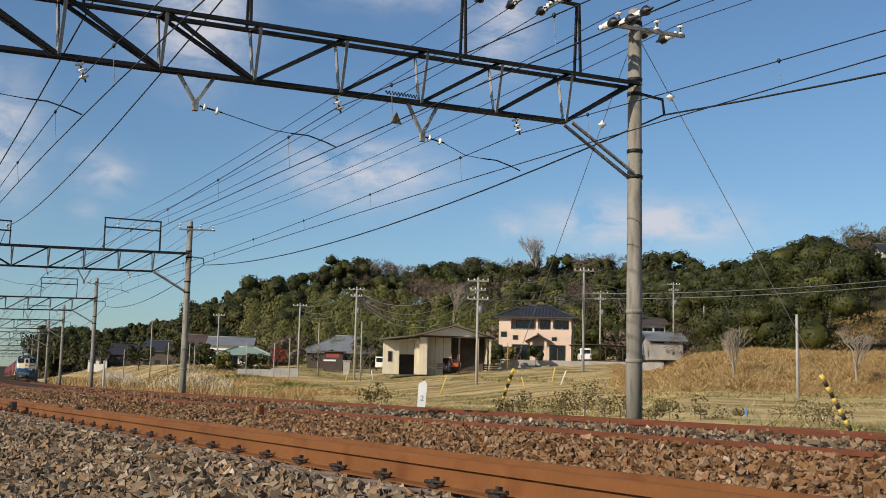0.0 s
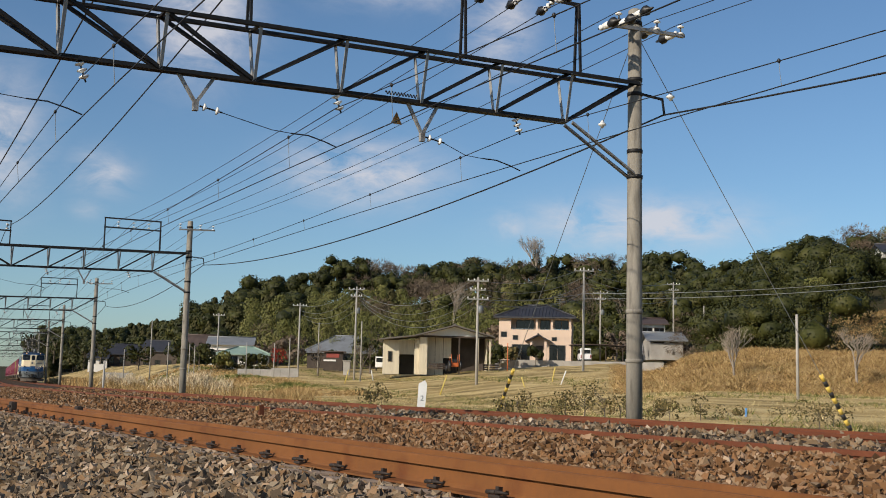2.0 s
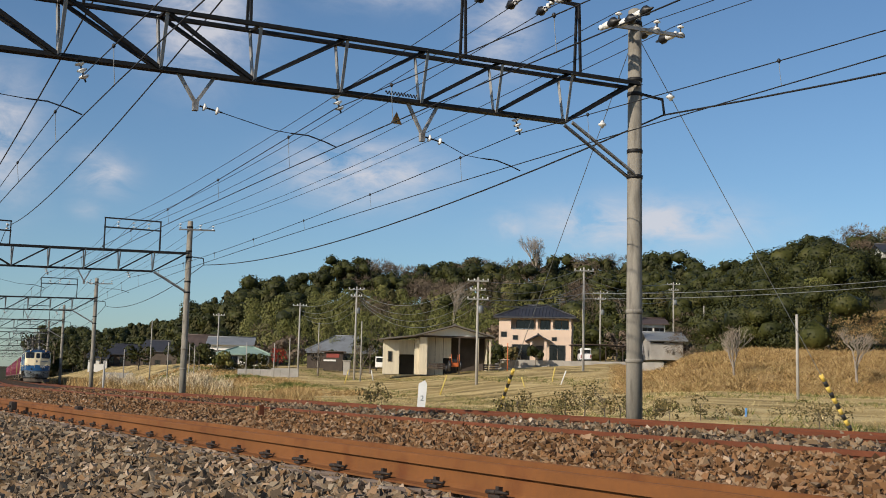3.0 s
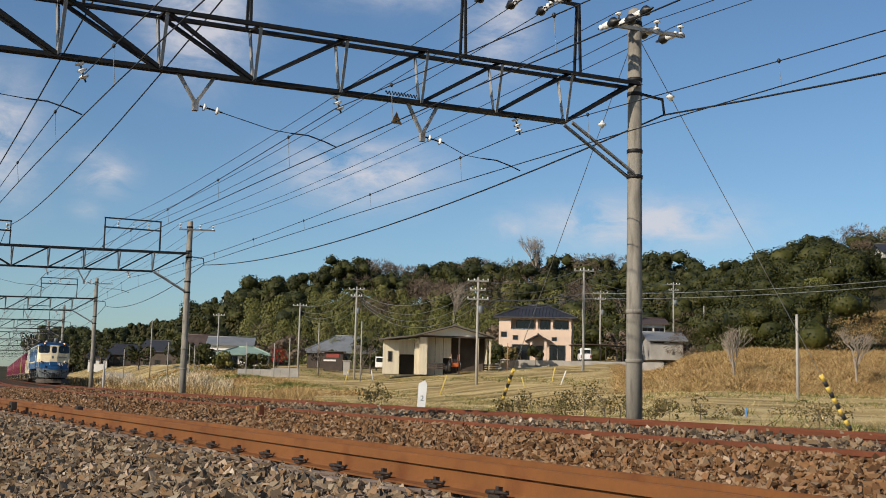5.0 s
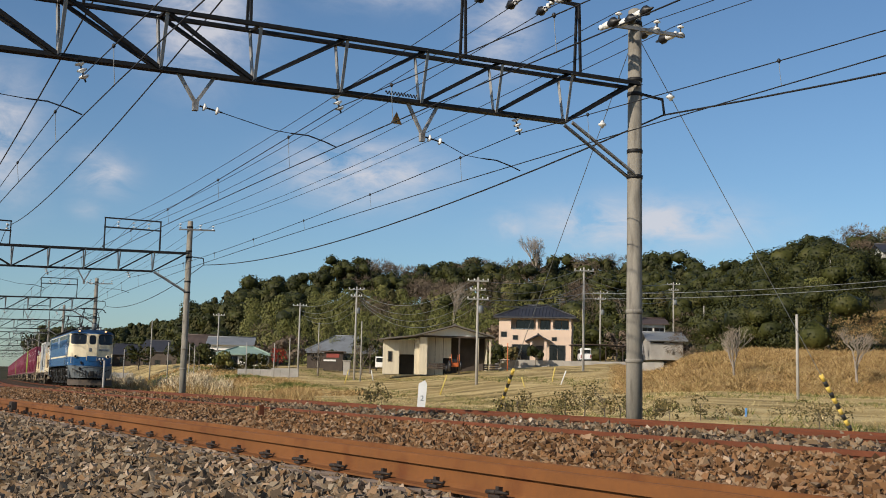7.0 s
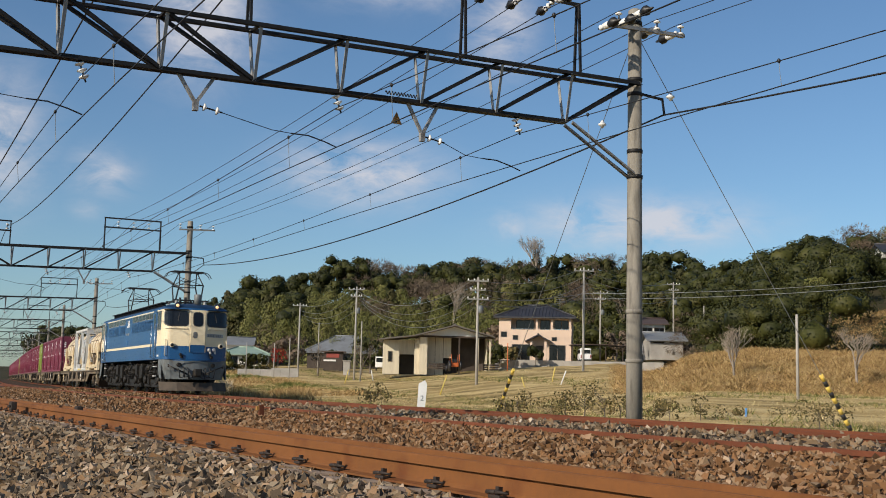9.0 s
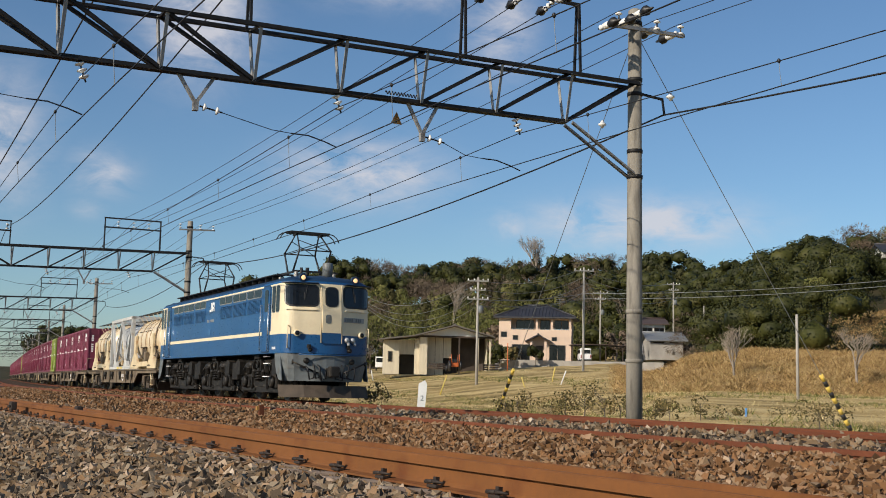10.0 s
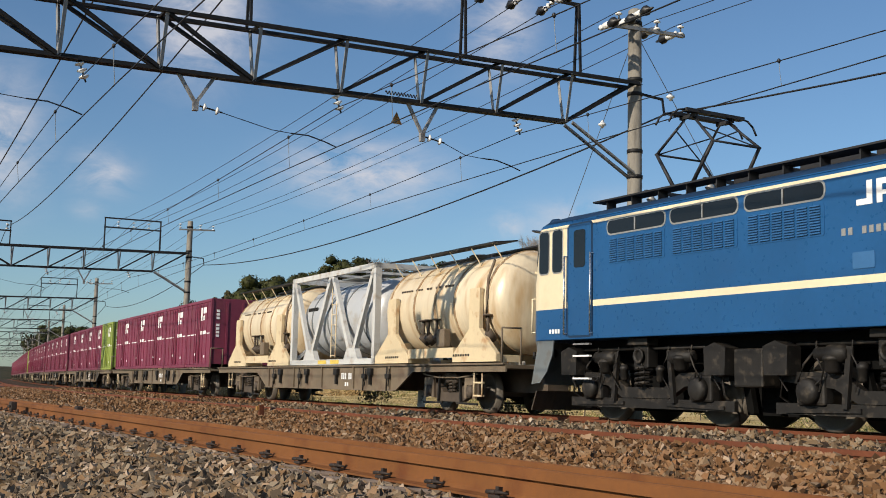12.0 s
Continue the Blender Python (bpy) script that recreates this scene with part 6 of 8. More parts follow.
# ---- ballast stones ----
def stones(name, count, s_range, lat_range, size, material, seed, near_bias=1.0, lift=0.0):
    """Angular stones strewn on the bed, one mesh of many pieces."""
    rg = np.random.default_rng(seed)
    u = rg.random(count) ** near_bias
    s = s_range[1] + (s_range[0] - s_range[1]) * u
    la = lat_range[0] + (lat_range[1] - lat_range[0]) * rg.random(count)
    a = np.interp(s, _s, _a)
    cx, cy = np.interp(s, _s, _x) - np.sin(a) * la, np.interp(s, _s, _y) + np.cos(a) * la
    n_at = np.array([NEAR(v_) for v_ in s])
    bz = np.array([bed_height(l, s_) for l, s_ in zip(la, s)])
    keep = (np.abs(la - n_at - 0.566) > 0.085) & (np.abs(la - n_at + 0.566) > 0.085) & (np.abs(np.abs(la + 4.296) - 0.566) > 0.085) & (np.abs(np.abs(la) - 0.566) > 0.085)
    cx, cy, bz = cx[keep], cy[keep], bz[keep]
    n = len(cx)
    sz = size * (0.55 + 0.95 * rg.random(n) ** 1.8)
    c3 = [(math.cos(k * 2.0944), math.sin(k * 2.0944)) for k in range(3)]
    base = np.array([(a_, b_, z_) for z_ in (-0.52, 0.52) for a_, b_ in c3], float) * 0.62
    v = base[None] * (0.75 + 0.55 * rg.random((n, 1, 3))) + rg.normal(0, 0.15, (n, 6, 3))
    q = rg.normal(size=(n, 4)) * np.array([1.3, 1.0, 1.0, 1.3])
    q /= np.linalg.norm(q, axis=1)[:, None]
    w, x, y, z = q.T
    R = np.stack([1 - 2 * (y * y + z * z), 2 * (x * y - z * w), 2 * (x * z + y * w), 2 * (x * y + z * w), 1 - 2 * (x * x + z * z), 2 * (y * z - x * w), 2 * (x * z - y * w), 2 * (y * z + x * w), 1 - 2 * (x * x + y * y)], -1).reshape(n, 3, 3)
    v = np.einsum("nij,nkj->nki", R, v) * sz[:, None, None]
    v += np.stack([cx, cy, bz + lift + rg.uniform(-0.4, 0.6, n) * sz], -1)[:, None, :]
    tri = np.array([(0, 2, 1), (3, 4, 5), (0, 1, 4), (0, 4, 3), (1, 2, 5), (1, 5, 4), (2, 0, 3), (2, 3, 5)])
    f = (tri[None] + 6 * np.arange(n)[:, None, None]).reshape(-1, 3)
    return tagged(mesh_part(name, v.reshape(-1, 3), f, material), "loose angular crushed stones between and beside the rails", "ballast", kind="stuff")


stones("ballast_stones", 38000, (2.0, 9.0), (-13.0, -10.5), 0.039, STONE, 11, lift=0.01)
stones("ballast_stones", 42000, (-12, 3.0), (-13.0, -10.5), 0.046, STONE, 1)
stones("ballast_stones", 14000, (-46, -10), (-13.6, -10.5), 0.054, STONE, 2)
stones("ballast_stones", 19000, (-14, 8), (-9.2, -7.6), 0.047, STONE, 3)
stones("ballast_stones", 29000, (-16, 7), (-7.8, -4.95), 0.048, STONE_RUSTY, 4)
stones("ballast_stones", 14000, (-60, -14), (-9.2, -4.95), 0.062, STONE_RUSTY, 5)
stones("ballast_stones", 11500, (-22, 5), (-4.8, -0.7), 0.062, STONE, 6)
stones("ballast_stones", 9000, (-70, -20), (-4.8, 2.2), 0.07, STONE_RUSTY, 7)
stones("ballast_stones", 5000, (-30, 3), (-0.5, 2.6), 0.06, STONE, 8)


# ---- buildings and roadside things ----
PLASTER = mat("plaster_pink_beige", (0.62, 0.47, 0.36), 0.8, 0, 0.08, 0.5, 15, 0.1, 30, second=(0.50, 0.38, 0.30), second_amount=0.2)
TILE = mat("roof_tile_dark", (0.032, 0.032, 0.038), 0.5, 0, 0.2, 1.0, 20, 0.2, 30)
TILE_BROWN = mat("roof_tile_brown", (0.075, 0.052, 0.042), 0.6, 0, 0.25, 1.0, 20, 0.2, 30)
ROOF_BLUE = mat("roof_grey", (0.17, 0.18, 0.19), 0.5, 0, 0.15, 0.8, 20, 0.1, 30)
ROOF_GREEN = mat("roof_green", (0.24, 0.33, 0.27), 0.5, 0, 0.12, 0.8, 20, 0.1, 30)
BARN_WALL = mat("barn_cream_sheet", (0.60, 0.53, 0.39), 0.6, 0, 0.08, 0.6, 18, 0.06, 30, second=(0.45, 0.37, 0.26), second_amount=0.25, stretch=(6, 1, 0.4))
BARN_ROOF = mat("barn_roof", (0.13, 0.115, 0.10), 0.6, 0.1, 0.2, 0.6, 18, 0.1, 30)
# weathered wood, used as well for the shade at the back of the barn
DARK_WOOD_AND_SHADE = mat("dark_weathered_wood_and_shade", (0.055, 0.04, 0.03), 0.8, 0, 0.25, 1.0, 20, 0.2, 30)
WHITE_WALL = mat("white_wall", (0.72, 0.70, 0.66), 0.8, 0, 0.08, 0.5, 18, 0.1, 30)
BLOCK = mat("concrete_block", (0.33, 0.31, 0.28), 0.9, 0, 0.18, 0.8, 20, 0.2, 30)
# colour of the shade inside the barn's doorways
SHADE_IN = mat("interior_shade", (0.03, 0.028, 0.025), 0.9, 0, 0.2, 1, 20, 0)
ORANGE = mat("tractor_orange", (0.55, 0.13, 0.03), 0.5, 0, 0.15, 1, 20, 0.05)
RED = mat("red_panel", (0.26, 0.05, 0.035), 0.6, 0, 0.15, 1, 20, 0.05)
BLUE_SHEET = mat("blue_sheet", (0.10, 0.25, 0.50), 0.6, 0, 0.15, 1, 20, 0.05)
WOOD_POLE = mat("grey_utility_pole", (0.33, 0.31, 0.28), 0.85, 0, 0.12, 1, 20, 0.1, 30)
PVC = mat("stake_yellow", (0.62, 0.48, 0.12), 0.6, 0, 0.1, 3, 30, 0)
ASPHALT = mat("asphalt_yard", (0.16, 0.16, 0.165), 0.9, 0, 0.2, 0.4, 20, 0.2, 30)


def one(name, material, parent, *boxes, label="", bevel=0.0):
    bm = bmesh.new()
    for b in boxes:
        box(bm, *b, bevel=bevel)
    return part(name, bm, material, parent, label)


def window(parent, x0, x1, z0, z1, y, frame_m=None, panes=2):
    """A glazed window on a wall that faces -y: frame, panes, sill."""
    t = 0.06
    bm = bmesh.new()
    for b in ((x0, x1, z0, z0 + t), (x0, x1, z1 - t, z1), (x0, x0 + t, z0 + t, z1 - t), (x1 - t, x1, z0 + t, z1 - t)):
        box(bm, b[0], b[1], y - 0.05, y + 0.02, b[2], b[3])
    w = part("window", bm, frame_m or RUBBER_SEAL, parent)
    wd = (x1 - x0 - 2 * t) / panes
    for k in range(panes):
        bm = bmesh.new()
        box(bm, x0 + t + wd * k + 0.02, x0 + t + wd * (k + 1) - 0.02, y - 0.025, y + 0.01, z0 + t, z1 - t)
        part("pane", bm, DARKGLASS, w)
    return w


def hip_roof(parent, x0, x1, y0, y1, z, h, over, ridge, material, tiles=True):
    """A hipped roof with eaves, ridge caps and rows of tiles."""
    a, b, c, d = x0 - over, x1 + over, y0 - over, y1 + over
    m = (c + d) / 2
    r0, r1 = (a + b) / 2 - ridge / 2, (a + b) / 2 + ridge / 2
    bm = bmesh.new()
    e = [bm.verts.new(p) for p in ((a, c, z), (b, c, z), (b, d, z), (a, d, z))]
    lo = [bm.verts.new((v.co.x, v.co.y, z - 0.16)) for v in e]
    t0, t1 = bm.verts.new((r0, m, z + h)), bm.verts.new((r1, m, z + h))
    for f in ((e[0], e[1], t1, t0), (e[1], e[2], t1), (e[2], e[3], t0, t1), (e[3], e[0], t0), (lo[3], lo[2], lo[1], lo[0])):
        bm.faces.new(f)
    for i in range(4):
        bm.faces.new((lo[i], lo[(i + 1) % 4], e[(i + 1) % 4], e[i]))
    roof = part("roof", bm, material, parent)
    for p, q in (((a, c, z), (r0, m, z + h)), ((b, c, z), (r1, m, z + h)), ((b, d, z), (r1, m, z + h)), ((a, d, z), (r0, m, z + h)), ((r0, m, z + h), (r1 + 0.01, m, z + h))):
        bm = bmesh.new()
        rod(bm, Vector(p) + Vector((0, 0, 0.05)), Vector(q) + Vector((0, 0, 0.05)), 0.11, n=6)
        part("ridge_cap", bm, material, roof)
    if tiles:
        bm = bmesh.new()
        n = int((b - a) / 0.45)
        for i in range(n + 1):
            x = a + (b - a) * i / n
            top = min(1.0, max(0.0, (x - a) / max(0.01, r0 - a)), max(0.0, (b - x) / max(0.01, b - r1)))
            if top > 0.03:
                rod(bm, (x, c, z + 0.03), (x, c + (m - c) * top, z + h * top + 0.03), 0.045, n=5)
        part("tile_rows", bm, material, roof)
    return roof


def gable_roof(parent, x0, x1, y0, y1, z, h, over, material, along_x=True, thick=0.14):
    bm = bmesh.new()
    if along_x:
        m = (y0 + y1) / 2
        prof = [(y0 - over, z - h * over / (m - y0)), (m, z + h), (y1 + over, z - h * over / (m - y0))]
        ends = (x0 - over, x1 + over)
        pt = lambda e, p, d: (e, p[0], p[1] + d)
    else:
        m = (x0 + x1) / 2
        prof = [(x0 - over, z - h * over / (m - x0)), (m, z + h), (x1 + over, z - h * over / (m - x0))]
        ends = (y0 - over, y1 + over)
        pt = lambda e, p, d: (p[0], e, p[1] + d)
    for i in (0, 1):
        q = [bm.verts.new(pt(e, p, d)) for d in (0, thick) for e, p in ((ends[0], prof[i]), (ends[1], prof[i]), (ends[1], prof[i + 1]), (ends[0], prof[i + 1]))]
        for f in ((3, 2, 1, 0), (4, 5, 6, 7), (0, 1, 5, 4), (1, 2, 6, 5), (2, 3, 7, 6), (3, 0, 4, 7)):
            bm.faces.new([q[k] for k in f])
    bmesh.ops.recalc_face_normals(bm, faces=bm.faces[:])
    roof = part("roof", bm, material, parent)
    bm = bmesh.new()
    a, b = Vector(pt(ends[0], prof[1], thick + 0.02)), Vector(pt(ends[1], prof[1], thick + 0.02))
    rod(bm, a, b, 0.12, n=6)
    part("ridge_cap", bm, material, roof)
    return roof


def big_house():
    x, y, z = (12.31, 150.00, 4.00)
    h = thing("house", pose(x, y, z, 0, 0, -9), "two-storey pinkish beige house with a dark tiled hipped roof", "house", "houses")
    hw = 4.75
    # walls round a recessed upper loggia
    one("wall", PLASTER, h, (-hw, hw, 0, 6.5, -0.6, 3.45), label="pinkish beige plaster wall")
    one("wall", PLASTER, h, (-hw, hw, 1.3, 6.5, 3.45, 5.9))
    one("wall", PLASTER, h, (-hw, -hw + 1.6, 0, 1.3, 3.45, 5.9))
    one("parapet", PLASTER, h, (-hw + 1.6, hw, 0, 0.16, 3.45, 4.30))
    one("lintel", PLASTER, h, (-hw + 1.6, hw, 0, 0.2, 5.68, 5.9))
    for px in (0.25, 2.2, hw - 0.15):
        one("pillar", PLASTER, h, (px - 0.14, px + 0.14, 0.0, 0.26, 4.30, 5.70))
    hip_roof(h, -hw, hw, 0, 6.5, 5.95, 1.75, 0.65, 2.6, TILE)
    window(h, -2.6, -0.2, 4.0, 5.6, 1.3, BLACK)
    window(h, 0.6, 1.9, 3.8, 5.6, 1.3, BLACK)
    window(h, 2.5, 4.3, 3.8, 5.6, 1.3, BLACK)
    window(h, -4.5, -3.7, 3.3, 4.0, 0.0, BLACK, 1)
    window(h, -2.9, -2.2, 2.95, 3.55, 0.0, BLACK, 1)
    window(h, 2.2, 2.9, 2.85, 3.35, 0.0, BLACK, 1)
    window(h, -3.0, -0.6, 0.3, 2.35, 0.0, BLACK)
    window(h, 1.9, 4.0, 0.3, 2.3, 0.0, BLACK)
    # porch with its own tiled roof
    gable_roof(h, -0.9, 2.0, -1.7, 0.4, 2.75, 0.75, 0.25, TILE, along_x=False)
    for px in (-0.35, 1.5):
        one("porch_pillar", PLASTER, h, (px - 0.15, px + 0.15, -1.55, -1.25, -0.4, 2.7))
    one("front_door", DARK_WOOD_AND_SHADE, h, (0.1, 1.1, -0.06, 0.0, 0.1, 2.2))
    one("porch_step", BLOCK, h, (-0.9, 2.0, -1.8, 0.0, -0.55, 0.0))
    # air conditioner and washing on the balcony
    one("balcony_rail", CHROME, h, (-hw + 1.65, hw - 0.05, 0.05, 0.09, 4.36, 4.40))
    # aerial on the roof
    bm = bmesh.new()
    rod(bm, (3.0, 4.5, 6.4), (3.0, 4.5, 9.6), 0.03, n=6)
    for k in range(5):
        rod(bm, (2.5, 4.5, 8.4 + 0.25 * k), (3.5, 4.5, 8.4 + 0.25 * k), 0.02, n=5)
    part("aerial", bm, WIRE_PALE, h, "television aerial")
    # retaining wall before it
    wl = thing("garden_wall", pose(x, y, z, 0, 0, -6), "low grey concrete retaining wall before the house", "wall")
    for k in range(10):
        one("block", BLOCK, wl, (-4.6 + 2.1 * k, -2.52 + 2.1 * k, -3.4, -3.1, -1.6, 0.22 + 0.02 * (k % 2)))
    yd = thing("yard", pose(x, y, z, 0, 0, -6), "grey asphalt yard by the house", "yard", kind="structure")
    one("paving", ASPHALT, yd, (-5.0, 17.0, -3.1, 9.0, -1.4, -0.12))


big_house()


def barn():
    x, y, z = (1.54, 132.00, 2.73)
    b = thing("barn", pose(x, y, z, 0, 0, 4), "open-fronted cream sheet-metal barn with a lean-to", "barn")
    hw, dep = 4.0, 6.5
    # back wall in the dark colour: the barn's inner shade is painted on it
    one("back_wall", DARK_WOOD_AND_SHADE, b, (-hw, hw, 3.2, 3.32, -0.8, 3.7))
    one("side_wall", BARN_WALL, b, (-hw, -hw + 0.12, 0, dep, -0.8, 3.7))
    one("side_wall", BARN_WALL, b, (hw - 0.12, hw, 1.4, dep, -0.8, 3.7))
    one("front_panel", BARN_WALL, b, (-hw + 0.12, -hw + 0.9, 0.0, 0.1, -0.8, 3.6))
    for k in range(3):
        one("sheet_panel", BARN_WALL, b, (-hw + 1.0 + 0.95 * k, -hw + 1.9 + 0.95 * k, 1.7 + 0.03 * k, 1.78 + 0.03 * k, -0.8 + (2.0 if k == 2 else 0), 3.6))
    # dark sheet put where only shade shows through the doorway
    one("dark_doorway", SHADE_IN, b, (-hw + 2.9, -hw + 4.0, 2.6, 2.65, -0.8, 1.25))
    bm = bmesh.new()
    prism(bm, [(-hw, 3.7), (hw, 3.7), (0, 4.75)], 0.05, 0.15)
    part("gable_board", bm, WHITE_WALL, b, "pale triangular gable board")
    gable_roof(b, -hw, hw, -0.55, dep, 3.72, 1.10, 0.6, BARN_ROOF, along_x=False, thick=0.14)
    one("eave_beam", DARK_WOOD_AND_SHADE, b, (-hw, hw + 0.6, -0.05, 0.08, 3.48, 3.70))
    for px in (0.6, 2.75, hw + 0.15):
        one("post", BARN_WALL if px > 2 else DARK_WOOD_AND_SHADE, b, (px - 0.09, px + 0.09, -0.05, 0.13, -0.8, 3.5))
    # lean-to
    one("lean_to_wall", BARN_WALL, b, (-hw - 4.1, -hw - 2.3, 0.5, 0.62, -0.8, 3.1))
    one("lean_to_wall", BARN_WALL, b, (-hw - 0.55, -hw, 0.5, 0.62, -0.8, 3.3))
    one("lean_to_wall", BARN_WALL, b, (-hw - 2.3, -hw - 0.55, 1.3, 1.4, 1.5, 3.2))
    one("lean_to_wall", BARN_WALL, b, (-hw - 4.1, -hw - 4.0, 0.62, 5.5, -0.8, 3.0))
    one("back_wall", BARN_WALL, b, (-hw - 4.1, -hw, 5.4, 5.5, -0.8, 3.2))
    # the lean-to's opening gets a dark sheet for its shade too
    one("dark_doorway", SHADE_IN, b, (-hw - 2.35, -hw - 0.45, 2.5, 2.55, -0.8, 2.9))
    bm = bmesh.new()
    prism(bm, [(-hw - 4.6, 3.05), (-hw + 0.1, 3.62), (-hw + 0.1, 3.76), (-hw - 4.6, 3.20)], -0.95, 5.8)
    part("lean_to_roof", bm, BARN_ROOF, b)
    window(b, -hw - 3.6, -hw - 3.1, 0.6, 1.8, 0.5, DARK_WOOD_AND_SHADE, 1)
    # orange tractor in front
    tx, ty, tz = (1.50, 128.00, 2.41)
    t = thing("tractor", pose(tx, ty, tz - 0.1, 0, 0, 100), "small orange farm tractor parked at the barn", "tractor")
    one("bonnet", ORANGE, t, (0.2, 1.5, -0.35, 0.35, 0.6, 1.15), bevel=0.05)
    one("seat_body", ORANGE, t, (-0.8, 0.3, -0.4, 0.4, 0.5, 0.95), bevel=0.05)
    one("seat", BLACK, t, (-0.7, -0.3, -0.25, 0.25, 0.95, 1.35), bevel=0.05)
    for sx, r in ((-0.55, 0.6), (1.1, 0.36)):
        for sy in (-1, 1):
            bm = bmesh.new()
            lathe(bm, [(r * 0.5, -0.12), (r, -0.1), (r, 0.1), (r * 0.5, 0.12)], 16, pose(sx, sy * 0.6, r, 90, 0, 0))
            w = part("wheel", bm, RUBBER, t)
    for sx, sy in ((-0.85, -0.45), (-0.85, 0.45), (0.1, -0.45), (0.1, 0.45)):
        bm = bmesh.new()
        rod(bm, (sx, sy, 0.9), (sx, sy, 1.9), 0.03, n=6)
        part("roll_bar", bm, ORANGE, t)
    # farm clutter by the wall
    for k, (ox, c) in enumerate(((-2.4, DARK_WOOD_AND_SHADE), (-1.5, DARK_WOOD_AND_SHADE), (4.6, DARK_WOOD_AND_SHADE), (3.4, DARK_WOOD_AND_SHADE))):
        cl = thing("crate", pose(x + ox, y - 0.8, z - 0.15, 0, 0, 15 * k), "weathered farm crate on the barn floor", "crate", "farm crates")
        for zz in (0.0, 0.24, 0.48):
            one("slat", c, cl, (-0.45, 0.45, -0.3, 0.3, zz, zz + 0.18), bevel=0.01)


barn()


def cottage(name_label, p, w, d, wall_h, roof_h, wall_m, roof_m, yaw=0, hip=False, along_x=True):
    x, y, z = p
    h = thing("house", pose(x, y, z, 0, 0, yaw), name_label, "house", "houses")
    one("wall", wall_m, h, (-w / 2, w / 2, 0, d, -2.0, wall_h))
    if hip:
        hip_roof(h, -w / 2, w / 2, 0, d, wall_h, roof_h, 0.7, w * 0.35, roof_m, tiles=False)
    else:
        gable_roof(h, -w / 2, w / 2, 0, d, wall_h, roof_h, 0.6, roof_m, along_x=along_x)
        bm = bmesh.new()
        if along_x:
            for e in (-w / 2 + 0.03, w / 2 - 0.03):
                v = [bm.verts.new(c) for c in ((e, 0, wall_h), (e, d, wall_h), (e, d / 2, wall_h + roof_h))]
                bm.faces.new(v)
        else:
            v = [bm.verts.new(c) for c in ((-w / 2, 0.0, wall_h), (w / 2, 0.0, wall_h), (0, 0.0, wall_h + roof_h))]
            u = [bm.verts.new(c) for c in ((-w / 2, d, wall_h), (w / 2, d, wall_h), (0, d, wall_h + roof_h))]
            bm.faces.new(v), bm.faces.new(u)
        part("gable", bm, wall_m, h)
    n = max(2, int(w / 2.6))
    for k in range(n):
        cx = -w / 2 + w * (k + 0.5) / n
        window(h, cx - 0.75, cx + 0.75, 0.25, min(2.0, wall_h - 0.3), -0.02, DARK_WOOD_AND_SHADE)
    if wall_h > 4.5:
        for k in range(n):
            cx = -w / 2 + w * (k + 0.5) / n
            window(h, cx - 0.7, cx + 0.7, 3.4, 4.6, -0.02, DARK_WOOD_AND_SHADE)
    return h


cottage("old dark wooden farmhouse with a grey tiled roof", (-90.4, 320.0, 4.9), 12, 9, 3.0, 2.7, DARK_WOOD_AND_SHADE, TILE, 12)
cottage("low wing of the farmhouse with pale walls", (-94.5, 316.0, 4.6), 5, 5, 2.0, 1.3, WHITE_WALL, TILE, 12)
cottage("large old farmhouse with a broad dark tiled roof", (-68.9, 285.0, 3.7), 12, 9, 4.3, 2.6, DARK_WOOD_AND_SHADE, TILE, -8)
cottage("brown-roofed farm building behind the white house", (-45.4, 215.0, 4.2), 4.6, 6, 3.0, 2.1, DARK_WOOD_AND_SHADE, TILE_BROWN, 5)
cottage("white house with a grey gabled roof", (-36.8, 200.0, 4.1), 7.2, 6, 3.1, 1.2, WHITE_WALL, ROOF_BLUE, 5)
cottage("low white house with a green hipped roof", (-29.2, 170.0, 3.0), 6.6, 6, 1.75, 1.15, WHITE_WALL, ROOF_GREEN, 4, hip=True)
cottage("long low house with a hipped grey roof", (-16.45, 190.0, 4.2), 11.6, 9, 1.7, 2.9, DARK_WOOD_AND_SHADE, ROOF_BLUE, -6, hip=True)
cottage("white house with a dark roof behind the bank", (31.93, 172.00, 8.12), 3.6, 6, 2.6, 0.9, WHITE_WALL, TILE_BROWN, 0)
cottage("low house with a pale blue-grey roof on the bank", (30.62, 155.00, 6.87), 4.4, 6, 0.7, 1.0, BLOCK, ROOF_BLUE, 0)
cottage("white house among the trees on the hill", (61.7, 150.00, 16.5), 5.5, 6, 3.0, 1.4, WHITE_WALL, TILE, 0)

# red shed panel and white hut by the long house
x, y, z = (-15.75, 168.00, 3.6)
t = thing("shed", pose(x, y, z), "small shed with a red front and white trim", "shed")
one("wall", DARK_WOOD_AND_SHADE, t, (-1.4, 1.4, 0, 2, -1, 1.7))
one("front_panel", RED, t, (-1.0, 0.9, -0.04, 0, 0.9, 1.5))
one("trim", WHITE_WALL, t, (-1.4, 0.4, -0.05, 0, 0.35, 0.6))
one("roof", TILE_BROWN, t, (-1.7, 1.7, -0.4, 2.3, 1.7, 1.85))
x, y, z = (-11.46, 140.00, 2.23)
t = thing("shed", pose(x, y, z), "small pale concrete hut in the field", "shed")
one("wall", BLOCK, t, (-0.4, 0.4, 0, 0.8, -0.5, 1.2), bevel=0.03)
one("roof", BLOCK, t, (-0.5, 0.5, -0.1, 0.9, 1.2, 1.3))

